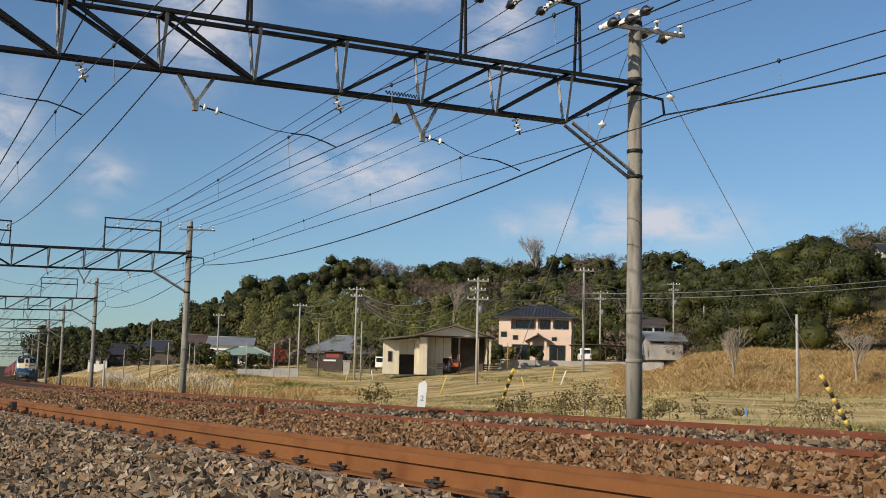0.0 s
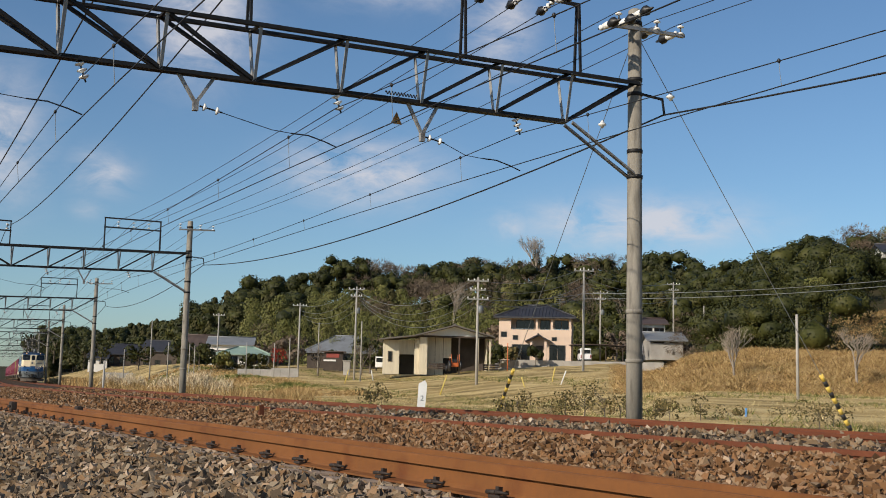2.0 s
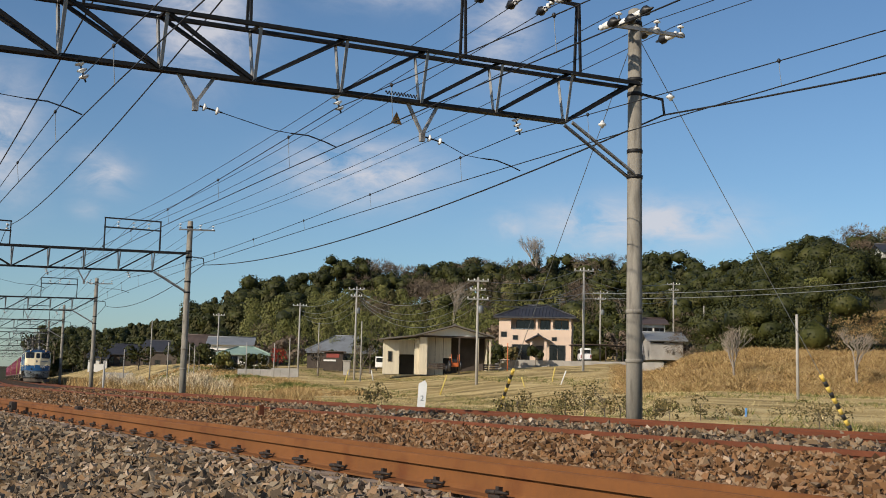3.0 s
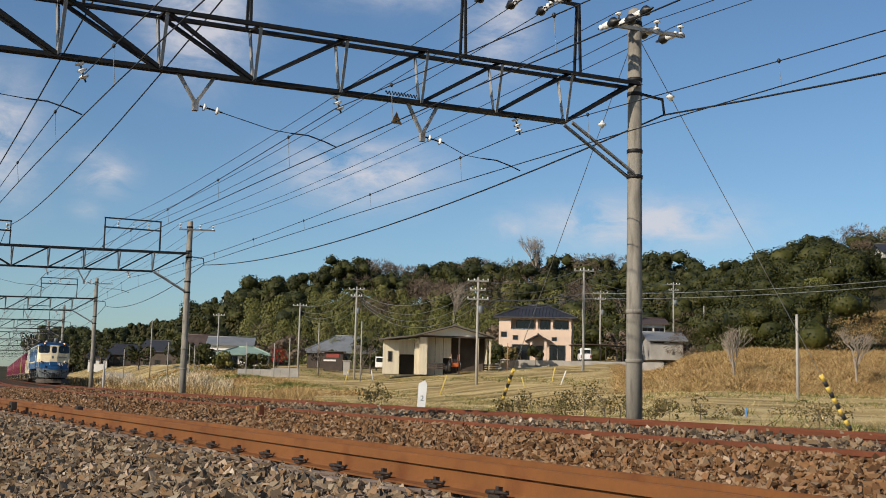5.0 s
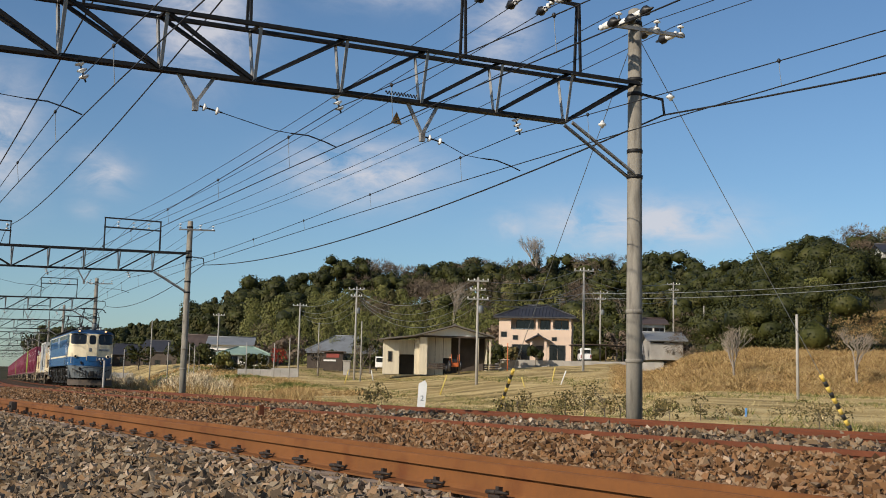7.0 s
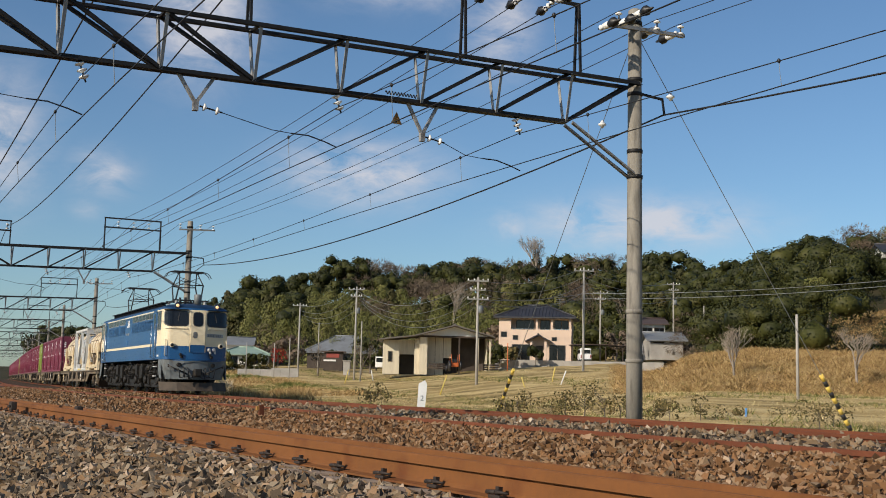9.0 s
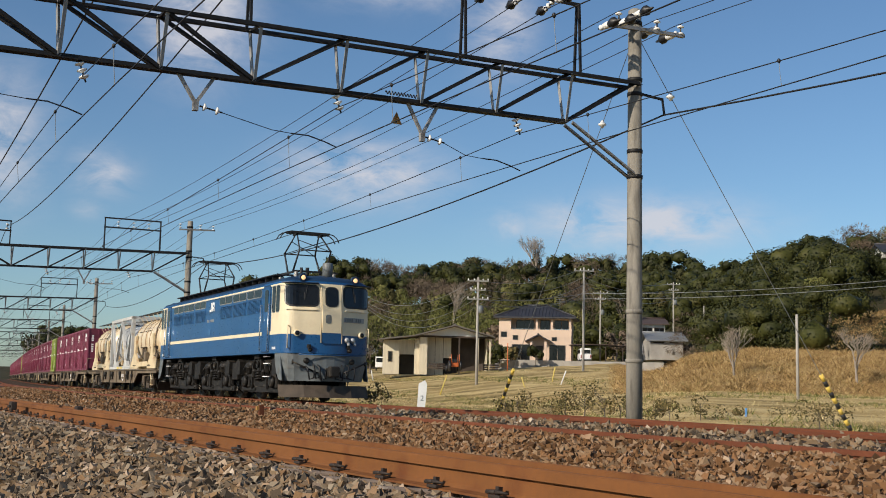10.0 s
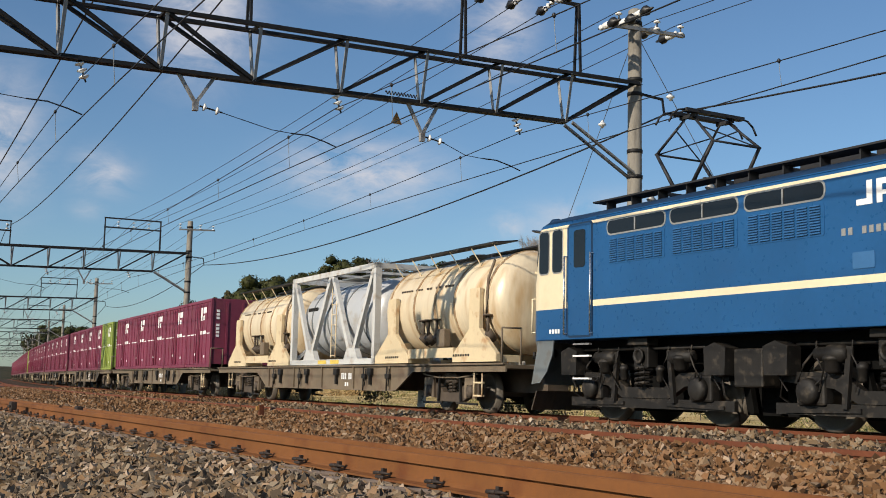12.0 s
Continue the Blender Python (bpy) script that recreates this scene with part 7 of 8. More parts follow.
# fences of low concrete blocks before the houses
for (x, y, z), w, hgt in (((-24.0, 150.00, 1.55), 5.0, 0.8), ((-19.9, 147.00, 1.65), 3.5, 0.85), ((-50.5, 180.00, 1.35), 4.6, 0.35)):
    t = thing("block_wall", pose(x, y, z), "low grey concrete block wall before the houses", "wall", "block walls")
    n = int(w / 1.0)
    for k in range(n):
        one("block", BLOCK, t, (-w / 2 + k * w / n, -w / 2 + (k + 0.97) * w / n, 0, 0.18, -0.8, hgt))

# carport and parked van by the big house
x, y, z = (21.34, 148.00, 4.08)
t = thing("carport", pose(x, y, z), "open carport with a dark curved roof", "carport")
for px in (-4.3, 0.0, 2.2):
    one("post", DARK_WOOD_AND_SHADE, t, (px - 0.06, px + 0.06, 0, 0.12, -0.6, 2.2))
for k in range(6):
    one("roof_panel", TILE_BROWN, t, (-4.6 + 1.2 * k, -3.42 + 1.2 * k, -0.3, 4.5, 2.2 + 0.16 * math.sin(math.pi * (k + 0.5) / 6), 2.28 + 0.16 * math.sin(math.pi * (k + 0.5) / 6)))
x, y, z = (18.69, 149.00, 4.12)
van = thing("van", pose(x, y, z - 0.05, 0, 0, 90), "small white boxy van parked beside the house", "van")
one("body", WHITE, van, (-1.65, 1.65, -0.74, 0.74, 0.30, 1.15), bevel=0.08)
cabin = one("cabin", WHITE, van, (-1.6, 1.2, -0.70, 0.70, 1.10, 1.85), bevel=0.12)
one("rear_window", DARKGLASS, van, (-1.66, -1.58, -0.55, 0.55, 1.2, 1.65))
for sy in (-1, 1):
    one("side_window", DARKGLASS, van, (-1.2, 0.9, min(sy * 0.69, sy * 0.715), max(sy * 0.69, sy * 0.715), 1.22, 1.65))
    one("tail_light", LAMP_RED, van, (-1.67, -1.62, sy * 0.62 - 0.07, sy * 0.62 + 0.07, 0.6, 1.0))
    for sx in (-1.05, 1.05):
        bm = bmesh.new()
        lathe(bm, [(0.14, -0.08), (0.27, -0.08), (0.27, 0.08), (0.14, 0.08)], 14, pose(sx, sy * 0.68, 0.27, 90, 0, 0))
        part("wheel", bm, RUBBER, van)
one("bumper", LOCO_GREY, van, (-1.72, -1.62, -0.7, 0.7, 0.32, 0.5), bevel=0.03)
x, y, z = (-7.15, 138.00, 2.43)
tk = thing("truck", pose(x, y, z - 0.1, 0, 0, 0), "small white light truck behind the barn", "truck")
one("cab", WHITE, tk, (-0.7, 0.7, 0.2, 1.5, 0.4, 1.7), bevel=0.1)
one("windscreen", DARKGLASS, tk, (-0.6, 0.6, 0.17, 0.21, 1.05, 1.55))
for sx in (-0.6, 0.6):
    bm = bmesh.new()
    lathe(bm, [(0.14, -0.08), (0.27, -0.08), (0.27, 0.08), (0.14, 0.08)], 12, pose(sx, 0.6, 0.27, 0, 90, 0))
    part("wheel", bm, RUBBER, tk)


# ---- utility poles, posts and stakes ----
POLES_AT = []


def utility_pole(p, height, arms=2, r=0.14, pale=True):
    x, y, z = p
    u = thing("utility_pole", pose(x, y, z), "grey utility pole with cross arms and insulators" if arms else "plain grey pole standing in the field", "utility pole", "utility poles")
    bm = bmesh.new()
    rod(bm, (0, 0, -1.5), (0, 0, height), r, r * 0.65, n=10)
    part("pole", bm, WOOD_POLE, u)
    for k in range(arms):
        zz = height - 0.35 - 0.8 * k
        w = 0.95 if k % 2 == 0 else 0.7
        bm = bmesh.new()
        box(bm, -w, w, -0.17, -0.09, zz - 0.05, zz + 0.05)
        a = part("cross_arm", bm, STEEL, u)
        for px in (-w + 0.08, -w * 0.35, w * 0.45, w - 0.08):
            bm = bmesh.new()
            lathe(bm, [(0.025, 0), (0.05, 0.04), (0.05, 0.11), (0.025, 0.17)], 8, pose(px, -0.13, zz + 0.05))
            part("insulator", bm, PORCELAIN, a)
    if arms > 1:
        bm = bmesh.new()
        lathe(bm, [(0.2, 0), (0.24, 0.04), (0.24, 0.62), (0.1, 0.7)], 12, pose(0.25, -0.2, height - 3.2))
        part("transformer", bm, LOCO_GREY, u)
    POLES_AT.append((Vector((x, y, z + height)), arms))
    return Vector((x, y, z + height))


P_A = utility_pole((-10.12, 135.00, 2.26), 9.9, 2)
P_B = utility_pole((3.16, 100.00, 0.82), 9.4, 3)
P_C = utility_pole((13.70, 110.00, 1.56), 10.8, 1)
P_D = utility_pole((20.89, 150.00, 4.33), 9.3, 2)
P_E = utility_pole((32.55, 160.00, 7.33), 8.6, 2)
P_F = utility_pole((-18.63, 150.00, 2.21), 8.9, 1)
utility_pole((-35.09, 180.00, 3.77), 7.6, 1)
utility_pole((-43.03, 170.00, 2.12), 7.4, 0, 0.10)
utility_pole((-35.68, 150.00, 1.99), 3.6, 0, 0.08)
utility_pole((-20.33, 140.00, 1.69), 3.7, 0, 0.08)
utility_pole((-17.81, 135.00, 1.69), 4.2, 0, 0.08)
utility_pole((-9.18, 132.00, 2.30), 5.6, 0, 0.09)
utility_pole((-32.88, 150.00, 2.05), 3.4, 0, 0.07)
utility_pole((-32.21, 150.00, 2.06), 3.2, 0, 0.07)
utility_pole((-25.42, 150.00, 2.21), 3.6, 0, 0.07)
utility_pole((-21.97, 75.00, -0.12), 1.9, 0, 0.09)
utility_pole((-41.40, 150.00, 1.20), 3.4, 0, 0.07)
utility_pole((34.53, 150.00, 7.74), 4.2, 0, 0.10)
utility_pole((51.30, 150.00, 15.41), 3.0, 0, 0.07)
utility_pole((-17.12, 160.00, 2.54), 6.6, 0, 0.08)
x, y, z = (17.14, 55.00, 0.54)
t = thing("post", pose(x, y, z), "slim pale concrete post standing in the field", "post")
bm = bmesh.new()
rod(bm, (0, 0, -0.8), (0, 0, 3.85), 0.075, 0.065, n=10)
part("shaft", bm, WOOD_POLE, t)


def slack(a, b, sag, n=14):
    return [a.lerp(b, i / n) - Vector((0, 0, 4 * sag * (i / n) * (1 - i / n))) for i in range(n + 1)]


for k, (a, b, sag) in enumerate(((P_A, P_B, 2.2), (P_B, P_C, 0.8), (P_C, P_E, 0.8), (P_D, P_C, 0.6), (P_F, P_A, 1.0))):
    for j, dz in enumerate((-0.2, -0.95, -1.5, -2.0)):
        o = Vector((0.35 * (j - 1), 0, dz))
        tagged(tube("power_line", slack(a + o, b + o, sag + 0.15 * j), 0.02, WIRE_PALE, n=4), "thin overhead power line between utility poles", "power line", "power lines")
for j, end in enumerate(((45.68, 100.0, 11.5), (45.67, 100.0, 11.0))):
    tagged(tube("power_line", slack(P_C + Vector((0, 0, -2.55 - 0.5 * j)), Vector(end), 0.5), 0.032, WIRE_PALE, n=4), "thin overhead power line crossing before the hill", "power line", "power lines")
    tagged(tube("power_line", slack(P_B + Vector((0, 0, -2.0 - 0.6 * j)), P_C + Vector((0, 0, -2.55 - 0.5 * j)), 0.3), 0.025, WIRE_PALE, n=4), "thin overhead power line between utility poles", "power line", "power lines")

for p, lean, ln, m in (((0.15, 85.00, 0.35), 18, 1.15, PVC), ((9.26, 95.00, 1.17), 12, 1.25, PVC), ((9.49, 90.00, 0.98), 20, 1.1, WHITE_WALL), ((6.61, 90.00, 0.74), -18, 0.75, PVC),
                       ((-9.03, 110.00, 1.06), 14, 0.95, PVC), ((-6.50, 110.00, 1.38), -12, 0.6, WHITE_WALL), ((11.17, 42.00, -0.53), 2, 0.55, BLUE_SHEET), ((7.31, 125.00, 2.86), 0, 2.6, ORANGE)):
    x, y, z = p
    t = thing("stake", pose(x, y, z, 0, lean, 0), "thin plastic stake leaning in the field", "stake", "field stakes")
    bm = bmesh.new()
    rod(bm, (0, 0, -0.4), (0, 0, ln), 0.05, 0.045, n=8)
    part("shaft", bm, m, t)


# ---- plants ----
LEAF_DARK = blend_mat("leaf_dark_evergreen", [(0.008, 0.011, 0.003), (0.022, 0.026, 0.006), (0.045, 0.047, 0.010), (0.080, 0.071, 0.018)], 0.22, 0.6, 0.12, 0, island_pick=0.12)
LEAF_CEDAR = blend_mat("leaf_cedar", [(0.014, 0.018, 0.005), (0.032, 0.035, 0.010), (0.056, 0.050, 0.015), (0.085, 0.062, 0.022)], 0.2, 0.7, 0.12, 0, island_pick=0.15)
LEAF_BAMBOO = blend_mat("leaf_bamboo", [(0.055, 0.062, 0.016), (0.095, 0.10, 0.025), (0.14, 0.135, 0.040), (0.18, 0.15, 0.055)], 0.15, 0.65, 0.15, 0, island_pick=0.2)
LEAF_BROWN = blend_mat("twigs_brown", [(0.065, 0.046, 0.030), (0.11, 0.08, 0.055), (0.15, 0.115, 0.083), (0.20, 0.16, 0.12)], 0.15, 0.85, 0.2, 0, island_pick=0.3)
RED_LEAF = blend_mat("red_maple_leaf", [(0.14, 0.018, 0.012), (0.25, 0.03, 0.02), (0.32, 0.06, 0.03)], 0.5, 0.8, 0.2, 0, island_pick=0.4)
BARK = mat("bark", (0.13, 0.105, 0.08), 0.9, 0, 0.25, 2, 20, 0.3, 20)
BARK_PALE = mat("bark_pale", (0.30, 0.25, 0.20), 0.9, 0, 0.2, 2, 20, 0.3, 20)
STRAW = blend_mat("dry_grass", [(0.18, 0.12, 0.045), (0.38, 0.275, 0.115), (0.56, 0.43, 0.205), (0.66, 0.54, 0.29), (0.11, 0.11, 0.03)], 0.25, 0.9, 0.3, 0, island_pick=0.55)
BANK_GRASS = blend_mat("bank_grass", [(0.10, 0.065, 0.026), (0.24, 0.145, 0.058), (0.38, 0.245, 0.10), (0.50, 0.365, 0.175), (0.13, 0.105, 0.035)], 0.32, 0.9, 0.3, 0, island_pick=0.55)
PLUME = blend_mat("reed_plume", [(0.34, 0.25, 0.14), (0.50, 0.40, 0.25), (0.62, 0.52, 0.36), (0.32, 0.22, 0.12)], 0.4, 0.9, 0.3, 0, island_pick=0.6)
WEED = blend_mat("weed_leaf", [(0.05, 0.045, 0.02), (0.09, 0.08, 0.03), (0.16, 0.12, 0.05), (0.10, 0.055, 0.03)], 0.5, 0.85, 0.4, 0, island_pick=0.6)
GREEN_GRASS = blend_mat("green_grass", [(0.05, 0.08, 0.018), (0.10, 0.13, 0.03), (0.20, 0.19, 0.06), (0.30, 0.24, 0.09)], 0.3, 0.9, 0.3, 0, island_pick=0.5)


def leaves(centres, size, rg, out=None, twig=False, feather=False):
    """A four-cornered leaf clump at every centre, turned outward where out is given; twigs are thin and point outward."""
    n = len(centres)
    nrm = rg.normal(size=(n, 3)) if out is None else out + rg.normal(size=(n, 3)) * 0.20
    nrm /= np.linalg.norm(nrm, axis=1)[:, None]
    a = np.cross(nrm, rg.normal(size=(n, 3)))
    a /= np.linalg.norm(a, axis=1)[:, None]
    b = np.cross(nrm, a)
    s = (size * (0.6 + 0.8 * rg.random(n)))[:, None]
    if feather:
        a, b = a + np.array((0, 0, 0.45)), b * 0.55
    if twig:
        a, b, s = nrm * 1.7, a * 0.22, s
    quad = np.stack([centres + a * s * 0.6, centres + b * s * 0.45, centres - a * s * 0.6, centres - b * s * 0.45], 1)
    return quad.reshape(-1, 3), np.arange(4 * n).reshape(n, 4)


CORES = []      # the dense inner foliage of the crowns built last


def crown(kind, top, height, radius, rg, count):
    """Points of a crown hanging below its top, and their outward directions; ragged, with gaps."""
    u = rg.random(count)
    ang = rg.random(count) * 2 * math.pi
    if kind == "cone":
        rad = radius * (0.16 + 0.90 * u ** 0.75) * np.sqrt(0.45 + 0.55 * rg.random(count))
        rad *= 0.75 + 0.35 * np.sin(u * 22 + rg.random() * 6) * np.cos(ang * 3 + rg.random() * 6)
        z = -height * u
        out = np.stack([np.cos(ang), np.sin(ang), 0.35 + 0 * ang], -1)
    elif kind == "plume":
        rad = radius * np.sqrt(0.3 + 0.7 * rg.random(count)) * (0.25 + 0.75 * np.sin(np.pi * np.clip(u * 0.9 + 0.1, 0, 1)))
        z = -height * u
        out = np.stack([np.cos(ang), np.sin(ang), 0.9 - u], -1)
    else:
        lobes = 8 + int(rg.random() * 5)
        la, lz, lr = rg.random(lobes) * 2 * math.pi, -height * (0.12 + 0.7 * rg.random(lobes)), radius * (0.34 + 0.26 * rg.random(lobes))
        lrad = radius * 0.8 * np.sin(np.pi * np.clip(-lz / height * 0.85 + 0.12, 0, 1))
        pick = rg.integers(0, lobes, count)
        d = rg.normal(size=(count, 3))
        d /= np.linalg.norm(d, axis=1)[:, None]
        rr = lr[pick] * (0.84 + 0.20 * rg.random(count))
        p = np.stack([np.cos(la[pick]) * lrad[pick], np.sin(la[pick]) * lrad[pick], lz[pick]], -1) + d * rr[:, None] * np.array([1, 1, 0.75])
        CORES.append((np.stack([np.cos(la) * lrad, np.sin(la) * lrad, lz], -1) + np.asarray(top), lr * 0.86))
        return p + np.asarray(top), d
    return np.stack([np.cos(ang) * rad, np.sin(ang) * rad, z], -1) + np.asarray(top), out


def bearing(deg, d):
    """A place on the plan: degrees right of straight ahead, metres ahead."""
    return math.tan(radians(deg)) * d, d


def woods():
    rg = np.random.default_rng(5)
    sets = {k: ([], [], []) for k in ("cedar", "broad", "bamboo", "bare")}
    inner = []
    trunks = bmesh.new()
    for row in range(9):
        u = row / 8
        b = -19.5 + rg.random() * 0.3
        while b < 27:
            d0, d1 = np.interp(b, FOOT_AT, FOOT_D), np.interp(b, FOOT_AT, CREST_D)
            d = d0 + (d1 - d0) * u + rg.normal() * 4
            x, y = bearing(b, d)
            g = ground_z(x, y)
            sky_el = np.interp(b, SKY_AT, SKY_EL) - np.interp(b, [-6, 2, 10, 12.8, 14.2], [0.02, 0.0, 0.02, 0.08, 0.36])
            foot_el = np.interp(b, [-19, -13, -4, 4, 11, 13, 16, 24, 30], [1.6, 1.6, 2.6, 3.2, 3.3, 3.6, 5.0, 5.6, 5.6])
            top = 0.525 + d * math.tan(radians(foot_el + (sky_el - foot_el) * u ** 0.8 + rg.normal() * 0.10))
            r = rg.random()
            more = 3.6 if d < 165 else 1.5 if d < 200 else 0.9
            tall = 1.0 if u < 0.15 else 0.68
            if (19.3 < b < 22.6 and d < 152) or (9.6 < b < 12.2 and d < 186):
                b += 1.2
                continue
            if 13.4 < b < 20:
                kind = "broad" if r < 0.80 else "cedar" if r < 0.92 else "bamboo"
            elif b >= 20:
                kind = "bare" if r < 0.35 else ("bamboo" if r < 0.7 else "broad")
            elif b < -10:
                kind = "broad" if r < 0.5 else "cedar"
            elif u > 0.72:
                kind = "cedar" if r < (0.5 if 9 < b < 14.5 else 0.22) else ("bare" if r < 0.62 and -5 < b < 9 else "broad")
            elif u > 0.35:
                kind = "cedar" if r < 0.25 else "bare" if r < 0.52 and -4 < b < 9 else "broad" if r < 0.58 or b > 8 else "bamboo"
            else:
                kind = "bamboo" if r < (0.85 if b < 6 else 0.25) else "broad" if r < 0.86 else "bare"
            if kind == "cedar":
                pts, out = crown("cone", (x, y, top - 0.9 + rg.random() * 1.6), (8 + 2 * rg.random()) * max(0.8, tall), 3.1 + 0.9 * rg.random(), rg, int(860 * more))
            elif kind == "broad":
                pts, out = crown("round", (x, y, top + rg.normal() * 0.6), (8.5 + 2 * rg.random()) * tall, 3.9 + 1.6 * rg.random(), rg, int(1180 * more))
            elif kind == "bamboo":
                pts, out = crown("plume", (x, y, top + rg.normal() * 0.7), 8.5 * tall, 2.2 + 0.9 * rg.random(), rg, int(950 * more))
            else:
                pts, out = crown("round", (x, y, top + rg.normal() * 0.5), 8.0 * tall, 3.4 + rg.random(), rg, int(1250 * more))
            if kind == "broad":
                inner.append((CORES[-1][0], CORES[-1][1] * (0.78 if d < 165 else 1.0)))
            sets[kind][0].append(pts)
            sets[kind][2].append(out)
            sets[kind][1].append(np.full(len(pts), (0.0017 if kind != "bare" else 0.0019) * d))
            rod(trunks, (x, y, g - 1), (x, y, max(g + 1, top - 3)), 0.22, 0.10, n=5, caps=False)
            b += (3.0 + rg.random() * 1.6) / d * 57.3
    ball = bmesh.new()
    bmesh.ops.create_icosphere(ball, subdivisions=1, radius=1.0)
    bv, bf = np.array([tuple(v.co) for v in ball.verts]), np.array([[v.index for v in f.verts] for f in ball.faces])
    ball.free()
    mid, rad = np.concatenate([c for c, r in inner]), np.concatenate([r for c, r in inner])
    lump = bv[None] * (0.72 + 0.42 * rg.random((len(mid), len(bv), 1))) * rad[:, None, None] * np.array([1, 1, 0.75]) + mid[:, None, :]
    tagged(mesh_part("woods_inner", lump.reshape(-1, 3), (bf[None] + len(bv) * np.arange(len(mid))[:, None, None]).reshape(-1, 3), LEAF_DARK, smooth=True),
           "dense inner foliage of the evergreen trees on the hillside", "woods", kind="stuff")
    part("wood_trunks", trunks, BARK)
    tagged(bpy.data.objects["wood_trunks"], "trunks of the wooded hillside", "woods", kind="stuff")
    for kind, material, label in (("cedar", LEAF_CEDAR, "dark pointed cedars along the hill crest"), ("broad", LEAF_DARK, "dark evergreen broadleaf trees on the hillside"),
                                  ("bamboo", LEAF_BAMBOO, "pale yellow-green bamboo groves on the slope"), ("bare", LEAF_BROWN, "brown leafless winter trees on the hillside")):
        pts = np.concatenate(sets[kind][0])
        v, f = leaves(pts, np.concatenate(sets[kind][1]), rg, np.concatenate(sets[kind][2]), kind == "bare", kind == "bamboo")
        tagged(mesh_part("woods_" + kind, v, f, material), label, "woods", kind="stuff")


woods()


def bare_tree(p, height, spread, material, seed, depth=5, thick=0.10):
    """A leafless tree: a trunk that forks again and again."""
    rnd = random.Random(seed)
    x, y, z = p
    t = thing("tree", pose(x, y, z), "leafless winter tree with many fine grey-brown branches", "tree", "bare trees")
    bm = bmesh.new()
    tw = bmesh.new()

    def grow(a, d, ln, r, k):
        b = a + d * ln
        rod(bm if k > 2 else tw, a, b, r, r * 0.68, n=6 if k > 2 else 4, caps=False)
        if k == 0:
            return
        for _ in range(3 if k < 4 else 4):
            ax = Vector((rnd.gauss(0, 1), rnd.gauss(0, 1), rnd.gauss(0, 0.5)))
            nd = (d + ax.normalized() * spread * rnd.uniform(0.5, 1.0) + Vector((0, 0, 0.12))).normalized()
            grow(a.lerp(b, rnd.uniform(0.55, 1.0)), nd, ln * rnd.uniform(0.60, 0.80), r * 0.55, k - 1)
    grow(Vector((0, 0, -0.8)), Vector((rnd.uniform(-0.08, 0.08), rnd.uniform(-0.05, 0.05), 1)).normalized(), height * 0.38, thick, depth)
    part("trunk", bm, material, t)
    part("twig_mass", tw, material, t)
    return t


bare_tree((20.53, 80.00, 1.51), 4.4, 0.75, BARK_PALE, 3, 5, 0.10)
bare_tree((28.36, 78.00, 1.82), 4.4, 0.85, BARK_PALE, 8, 5, 0.10)
bare_tree((21.92, 270.00, 25.75), 11.0, 0.6, BARK_PALE, 5, 6, 0.28)
bare_tree((2.00, 210.00, 10.43), 10.0, 0.6, BARK_PALE, 15, 5, 0.18)
bare_tree((-15.97, 150.00, 2.42), 4.0, 0.7, BARK, 12, 5, 0.10)
bare_tree((-9.61, 140.00, 2.62), 4.0, 0.7, BARK, 22, 5, 0.09)


def leafy_tree(p, height, radius, material, seed, label, group, count=500, size=0.4, kind="round"):
    rg = np.random.default_rng(seed)
    x, y, z = p
    t = thing("tree" if height > 2 else "shrub", pose(x, y, z), label, "tree" if height > 2 else "shrub", group)
    bm = bmesh.new()
    rod(bm, (0, 0, -0.5), (0, 0, height * 0.6), 0.03 * height, 0.012 * height, n=6, caps=False)
    for k in range(5):
        a = rg.random() * 6.28
        rod(bm, (0, 0, height * (0.2 + 0.08 * k)), (math.cos(a) * radius * 0.7, math.sin(a) * radius * 0.7, height * (0.5 + 0.09 * k)), 0.012 * height, 0.005 * height, n=5, caps=False)
    part("trunk", bm, BARK, t)
    pts, out = crown(kind, (0, 0, height), height * 0.95, radius, rg, count)
    v, f = leaves(pts, size, rg, out)
    mesh_part("crown", v, f, material, t)
    return t


G_T = "garden trees"
leafy_tree((25.26, 165.00, 4.77), 6.5, 2.6, LEAF_DARK, 31, "dark evergreen garden tree beside the house", G_T)
leafy_tree((28.08, 175.00, 8.50), 8.0, 2.2, LEAF_DARK, 32, "dark evergreen garden tree beside the house", G_T)
leafy_tree((24.34, 158.00, 5.75), 3.2, 1.6, LEAF_BROWN, 33, "reddish brown garden tree beside the house", G_T)
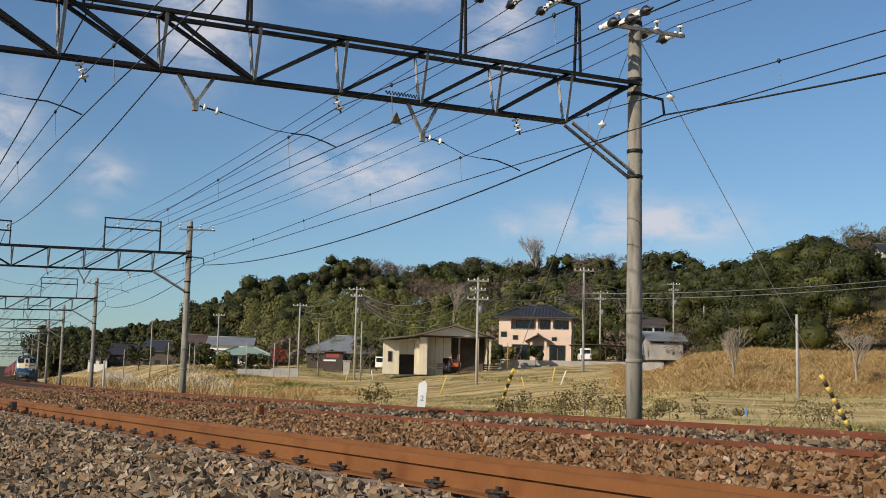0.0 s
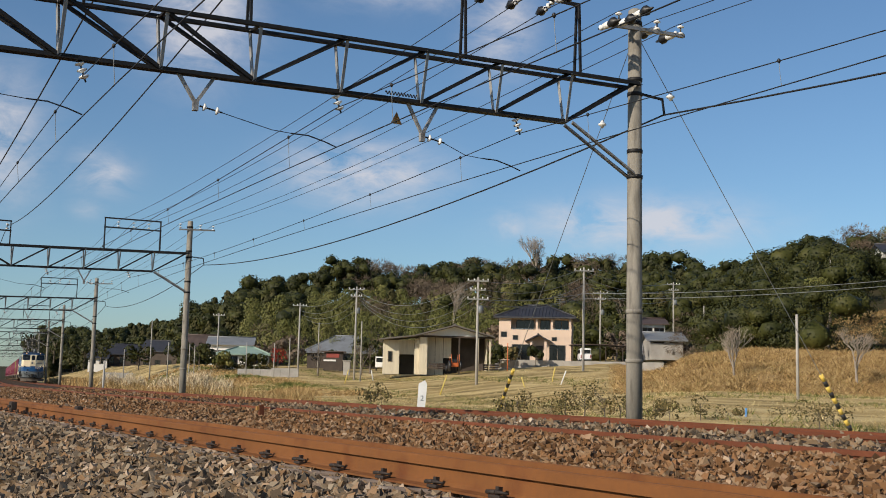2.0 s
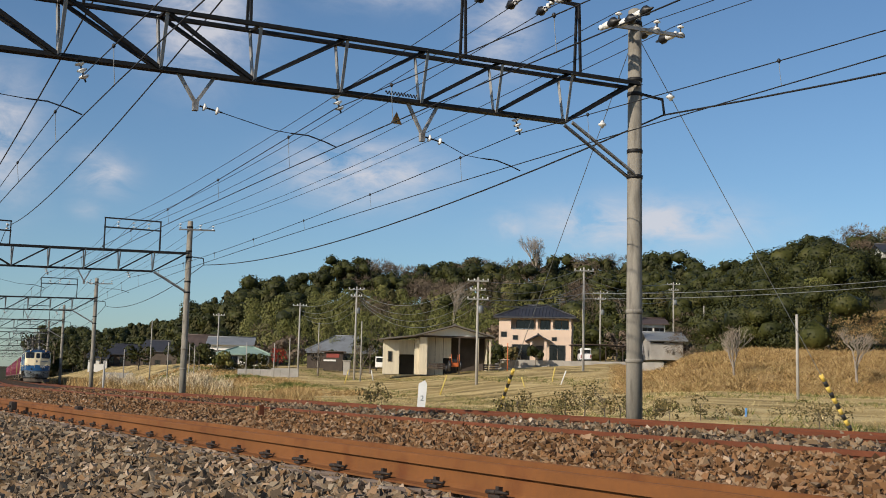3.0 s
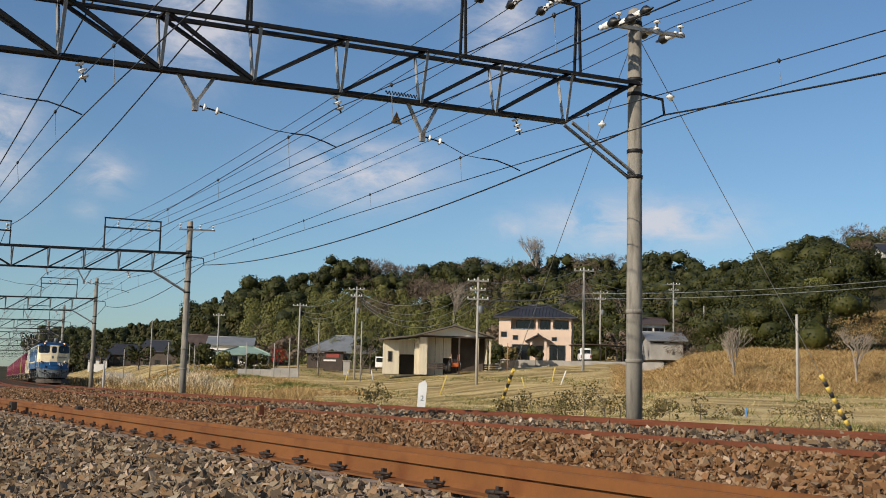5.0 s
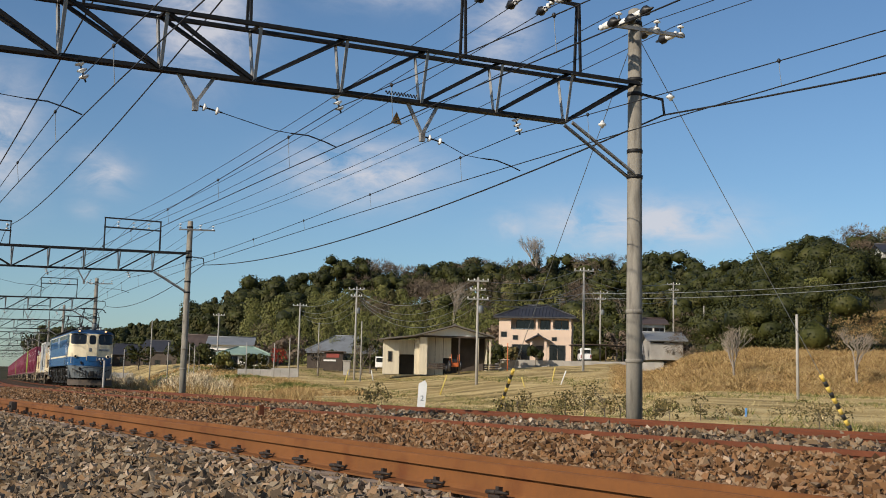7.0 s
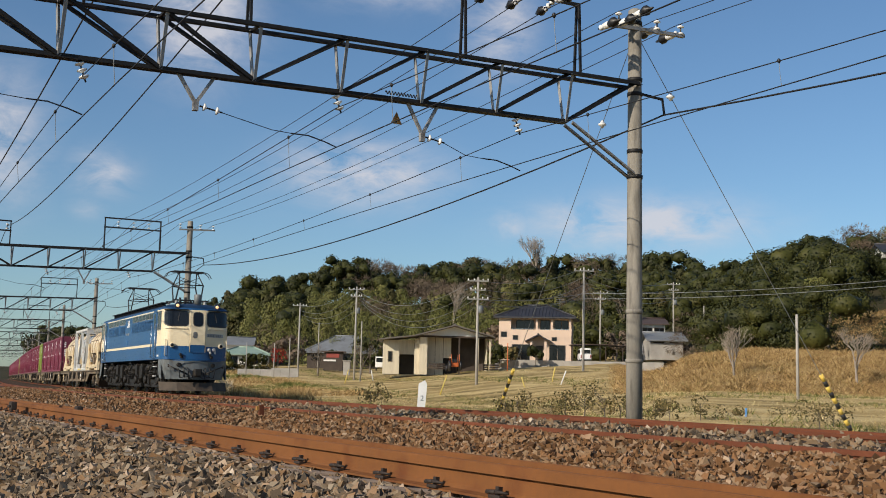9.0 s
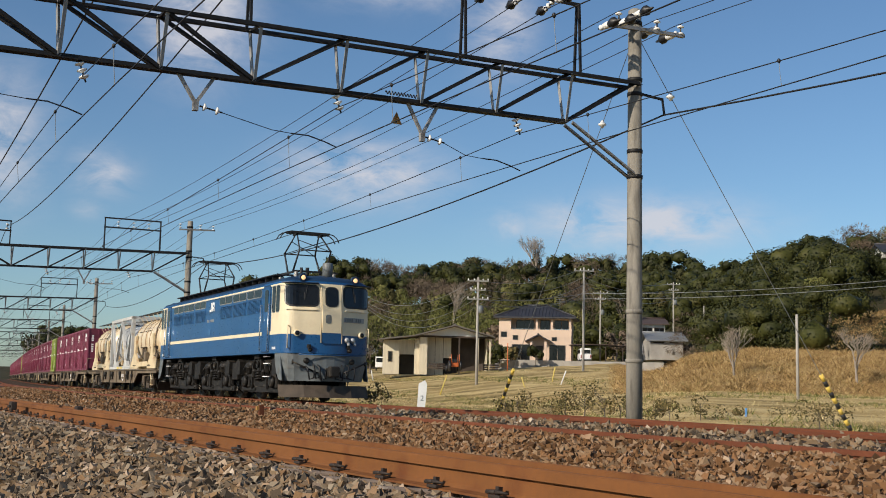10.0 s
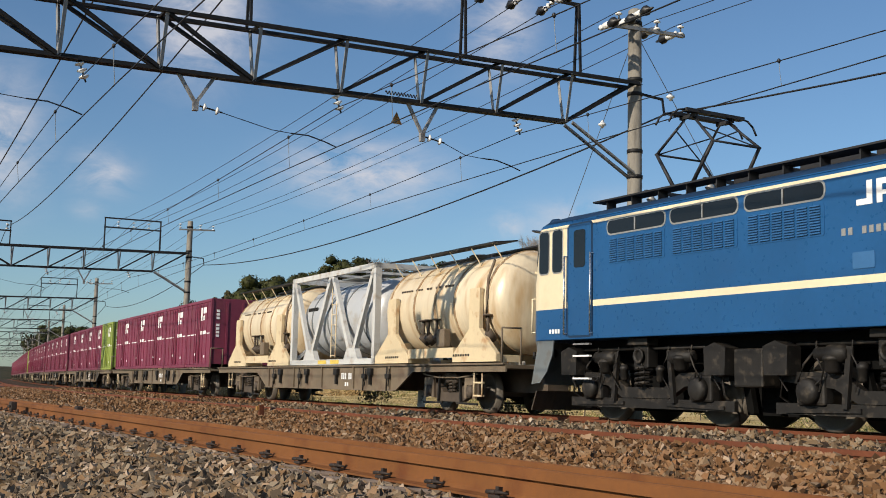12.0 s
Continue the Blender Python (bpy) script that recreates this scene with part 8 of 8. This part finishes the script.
for k, (q, hh, rr, mm) in enumerate((((-9.18, 150.00, 2.57), 4.6, 2.2, LEAF_DARK), ((7.52, 146.00, 3.59), 2.6, 1.2, LEAF_DARK), ((8.90, 144.00, 3.94), 1.8, 0.9, WEED), ((12.04, 145.00, 4.03), 1.9, 0.9, LEAF_DARK), ((-28.22, 185.00, 4.03), 3.8, 2.0, LEAF_BROWN),
                                   ((-33.67, 160.00, 2.57), 3.4, 2.0, LEAF_DARK), ((-38.31, 170.00, 3.06), 3.8, 2.2, LEAF_DARK), ((-49.99, 190.00, 2.73), 4.2, 2.0, LEAF_DARK), ((-62.23, 210.00, 3.84), 4.6, 2.2, LEAF_DARK), ((-23.03, 180.00, 4.04), 4.0, 2.2, LEAF_BROWN), ((-25.25, 178.00, 4.64), 2.6, 1.3, LEAF_BROWN),
                                   ((7.12, 160.00, 4.88), 5.0, 2.0, LEAF_BROWN), ((-29.90, 160.00, 2.81), 1.8, 1.6, LEAF_BAMBOO), ((-25.95, 160.00, 2.74), 1.6, 1.6, LEAF_DARK), ((-15.02, 170.00, 3.16), 2.6, 1.6, LEAF_DARK), ((-71.49, 230.00, 2.96), 5.0, 2.6, LEAF_DARK), ((-116.96, 330.00, 5.32), 9.0, 4.0, LEAF_DARK), ((-101.16, 300.00, 5.00), 8.0, 4.0, LEAF_DARK))):
    leafy_tree(q, hh, rr, mm, 40 + k, "rounded garden tree among the houses", G_T, 420, 0.42)

for k, (q, hh, rr) in enumerate((((-31.5, 166, 2.3), 1.0, 1.1), ((-30.2, 165, 2.3), 1.0, 1.0), ((-28.4, 165, 2.3), 1.0, 1.1), ((-26.6, 164, 2.3), 1.0, 1.2), ((-24.8, 164, 2.3), 1.0, 1.1), ((-33.0, 167, 2.9), 1.7, 1.0))):
    leafy_tree(q, hh, rr, LEAF_DARK if k % 2 else WEED, 140 + k, "clipped rounded garden shrub before the white house", "garden shrubs", 360, 0.22)
leafy_tree((-23.5, 166.0, 3.2), 2.4, 1.0, RED_LEAF, 160, "small red-leaved maple beside the green-roofed house", G_T, 300, 0.22)

G_W = "trackside weeds"
for k, (q, hh, rr) in enumerate((((-2.17, 36.00, -0.06), 0.62, 0.5), ((-1.87, 37.00, -0.06), 0.45, 0.5), ((2.22, 33.00, -0.22), 0.7, 0.45), ((1.96, 34.00, -0.22), 0.5, 0.5), ((3.71, 34.00, -0.26), 0.75, 0.6), ((4.42, 35.00, -0.27), 0.95, 0.65), ((4.88, 34.00, -0.27), 0.95, 0.6), ((3.49, 36.00, -0.26), 0.5, 0.6),
                                ((5.34, 34.00, -0.29), 0.7, 0.5), ((6.00, 32.00, -0.27), 0.5, 0.5), ((6.60, 33.00, -0.28), 0.55, 0.5), ((10.05, 40.00, -0.41), 0.45, 0.5), ((11.87, 36.00, -0.38), 0.7, 0.7), ((13.00, 38.00, -0.42), 0.6, 0.6), ((9.07, 40.00, -0.34), 0.8, 0.3), ((13.22, 44.00, -0.46), 0.4, 0.7))):
    leafy_tree(q, hh, rr, WEED, 80 + k, "scrubby dark brown-green weeds beside the track", G_W, 260, 0.06)


# ---- grasses ----
def blades(name, x, y, z, height, rg, material, label, per=7, width=0.035, lean=0.45, spread=0.22):
    """Tufts of narrow blades at every place: one mesh."""
    n = len(x)
    base = np.repeat(np.stack([x, y, z], -1), per, 0)
    h = np.repeat(height, per) * (0.55 + 0.6 * rg.random(n * per))
    base[:, :2] += rg.normal(0, spread, (n * per, 2))
    a = rg.random(n * per) * 2 * math.pi
    side = np.stack([np.cos(a), np.sin(a), 0 * a], -1) * width * (0.6 + 0.8 * rg.random(n * per))[:, None]
    tip = base + np.stack([rg.normal(0, lean, n * per) * h, rg.normal(0, lean, n * per) * h, h], -1)
    v = np.stack([base - side, base + side, tip], 1).reshape(-1, 3)
    f = np.arange(3 * n * per).reshape(-1, 3)
    return tagged(mesh_part(name, v, f, material), label, "grass", kind="stuff")


def scatter(count, s_range, lat_range, rg, bias=1.0):
    s = rg.uniform(*s_range, count)
    la = lat_range[0] + (lat_range[1] - lat_range[0]) * rg.random(count) ** bias
    a = np.interp(s, _s, _a)
    x, y = np.interp(s, _s, _x) - np.sin(a) * la, np.interp(s, _s, _y) + np.cos(a) * la
    return x, y, ground_height(x, y), s, la


def grasses():
    rg = np.random.default_rng(21)
    x, y, z, s, la = scatter(12000, (-140, 6), (2.6, 30), rg, 1.2)
    tall = 0.05 + 0.14 * rg.random(len(x)) * (0.5 + 0.5 * np.sin(x * 0.21 + y * 0.33) ** 2)
    blades("field_grass", x, y, z, tall, rg, STRAW, "dry straw-coloured grass in the mown field", width=0.008, lean=1.6)
    x, y, z, s, la = scatter(6000, (-150, 6), (16, 50), rg)
    keep = (y < 74) | (x / y < 0.15)
    x, y, z = x[keep], y[keep], z[keep]
    blades("field_grass", x, y, z, 0.05 + 0.13 * rg.random(len(x)), rg, STRAW, "dry straw-coloured grass in the mown field", width=0.014, lean=1.4)
    x, y, z, s, la = scatter(9000, (-160, 2), (4, 48), rg)
    keep = np.sin(la * 0.55 + 0.8 * np.sin(s * 0.09)) > 0.45
    blades("green_grass", x[keep], y[keep], z[keep], 0.12 + 0.2 * rg.random(keep.sum()), rg, GREEN_GRASS, "green winter grass along the field banks", width=0.022, lean=0.9)
    y = rg.uniform(73, 130, 32000)
    x = y * rg.uniform(0.155, 0.44, 32000)
    z = ground_height(x, y)
    blades("bank_grass", x, y, z, 0.14 + 0.30 * rg.random(len(x)) ** 2 * (1 + np.sin(x * 0.9) * np.sin(y * 0.7)), rg, BANK_GRASS, "russet dry grass covering the bank", per=5, width=0.026, lean=1.2, spread=0.35)
    # brown scrub with clumps of pampas grass beside the line
    x, y, z, s, la = scatter(2200, (-100, -42), (3.6, 8.5), rg)
    k = 0.25 + 0.45 * np.sin(s * 0.35 + la) ** 2 + 0.35 * rg.random(len(s)) ** 2
    blades("reeds", x, y, z, 1.1 * k, rg, BANK_GRASS, "brown reeds and scrub beside the track", width=0.03, lean=0.5, spread=0.3)
    tufts = []
    for ts, tl, th, tn in ((-58, 5.2, 1.5, 70), (-60.5, 6.4, 1.6, 80), (-63, 5.0, 1.3, 60), (-66, 6.6, 1.5, 70), (-56, 6.6, 1.2, 50), (-70, 5.4, 1.2, 50), (-84, 5.6, 1.5, 50), (-90, 6.2, 1.5, 60), (-97, 5.2, 1.6, 60)):
        c = track(ts, tl)
        ang = rg.random(tn) * 6.283
        out = np.sqrt(rg.random(tn)) * 0.95
        tip = np.stack([c.x + np.cos(ang) * out, c.y + np.sin(ang) * out, ground_z(c.x, c.y) + th * (1 - 0.4 * out ** 2) * (0.8 + 0.3 * rg.random(tn))], -1)
        blades("pampas_leaves", c.x + np.cos(ang) * out * 0.4, c.y + np.sin(ang) * out * 0.4, np.full(tn, ground_z(c.x, c.y)), np.full(tn, th * 0.75), rg, BANK_GRASS, "arching brown leaves of pampas grass", width=0.03, lean=0.5, spread=0.15)
        tufts.append(tip)
    pts = np.repeat(np.concatenate(tufts), 12, 0)
    pts = pts + rg.normal(0, 0.08, pts.shape) * np.array([1, 1, 2.4])
    v, f = leaves(pts, 0.15, rg, np.tile((0.25, 0.1, 1.0), (len(pts), 1)), True)
    tagged(mesh_part("reed_plumes", v, f, PLUME), "pale feathery plumes of pampas grass", "grass", kind="stuff")
    x, y, z, s, la = scatter(3000, (-190, -96), (3.6, 9.0), rg)
    blades("reeds", x, y, z, 0.9 + 0.5 * rg.random(len(x)), rg, BANK_GRASS, "tall brown reeds beside the track", width=0.05, lean=0.22)
    # brown and green scrub on the slope before the farmhouses
    x, y, z, s, la = scatter(5200, (-175, -82), (8.5, 27), rg)
    k = 0.12 + 0.38 * np.sin(s * 0.11 + la * 0.4) ** 2 * rg.random(len(s))
    brown = np.sin(s * 0.21 + 1.3 * np.sin(la * 0.35)) > -0.25
    blades("scrub", x[brown], y[brown], z[brown], k[brown] * 1.3, rg, BANK_GRASS, "brown dry scrub on the slope before the houses", width=0.05, lean=0.8, spread=0.4)
    blades("scrub", x[~brown], y[~brown], z[~brown], k[~brown], rg, GREEN_GRASS, "green grass on the slope before the houses", width=0.05, lean=0.8, spread=0.4)
    # low weeds creeping along the ballast shoulder
    x, y, z, s, la = scatter(2600, (-60, 2), (2.3, 3.6), rg)
    blades("verge_weeds", x, y, z + 0.03, 0.10 + 0.14 * rg.random(len(x)), rg, WEED, "low brown weeds on the ballast shoulder", width=0.02)


grasses()


def motions():
    for ob, offset, half, local in MOVING:
        walk(ob, train_rows(offset, half, local))
    # wheels turn as the train runs, the wheel sets of the leading vehicles
    times, places = [r[0] for r in RUN], [r[1] for r in RUN]
    for ob, r, x in ROLLING:
        rows = []
        for k in range(361):
            t = k / 30
            turn = (float(np.interp(t, times, places)) - places[0]) / r
            rows.append((t, Matrix.LocRotScale((x, 0, r), Euler((0, turn % (2 * math.pi), 0)), None)))
        walk(ob, rows)


motions()
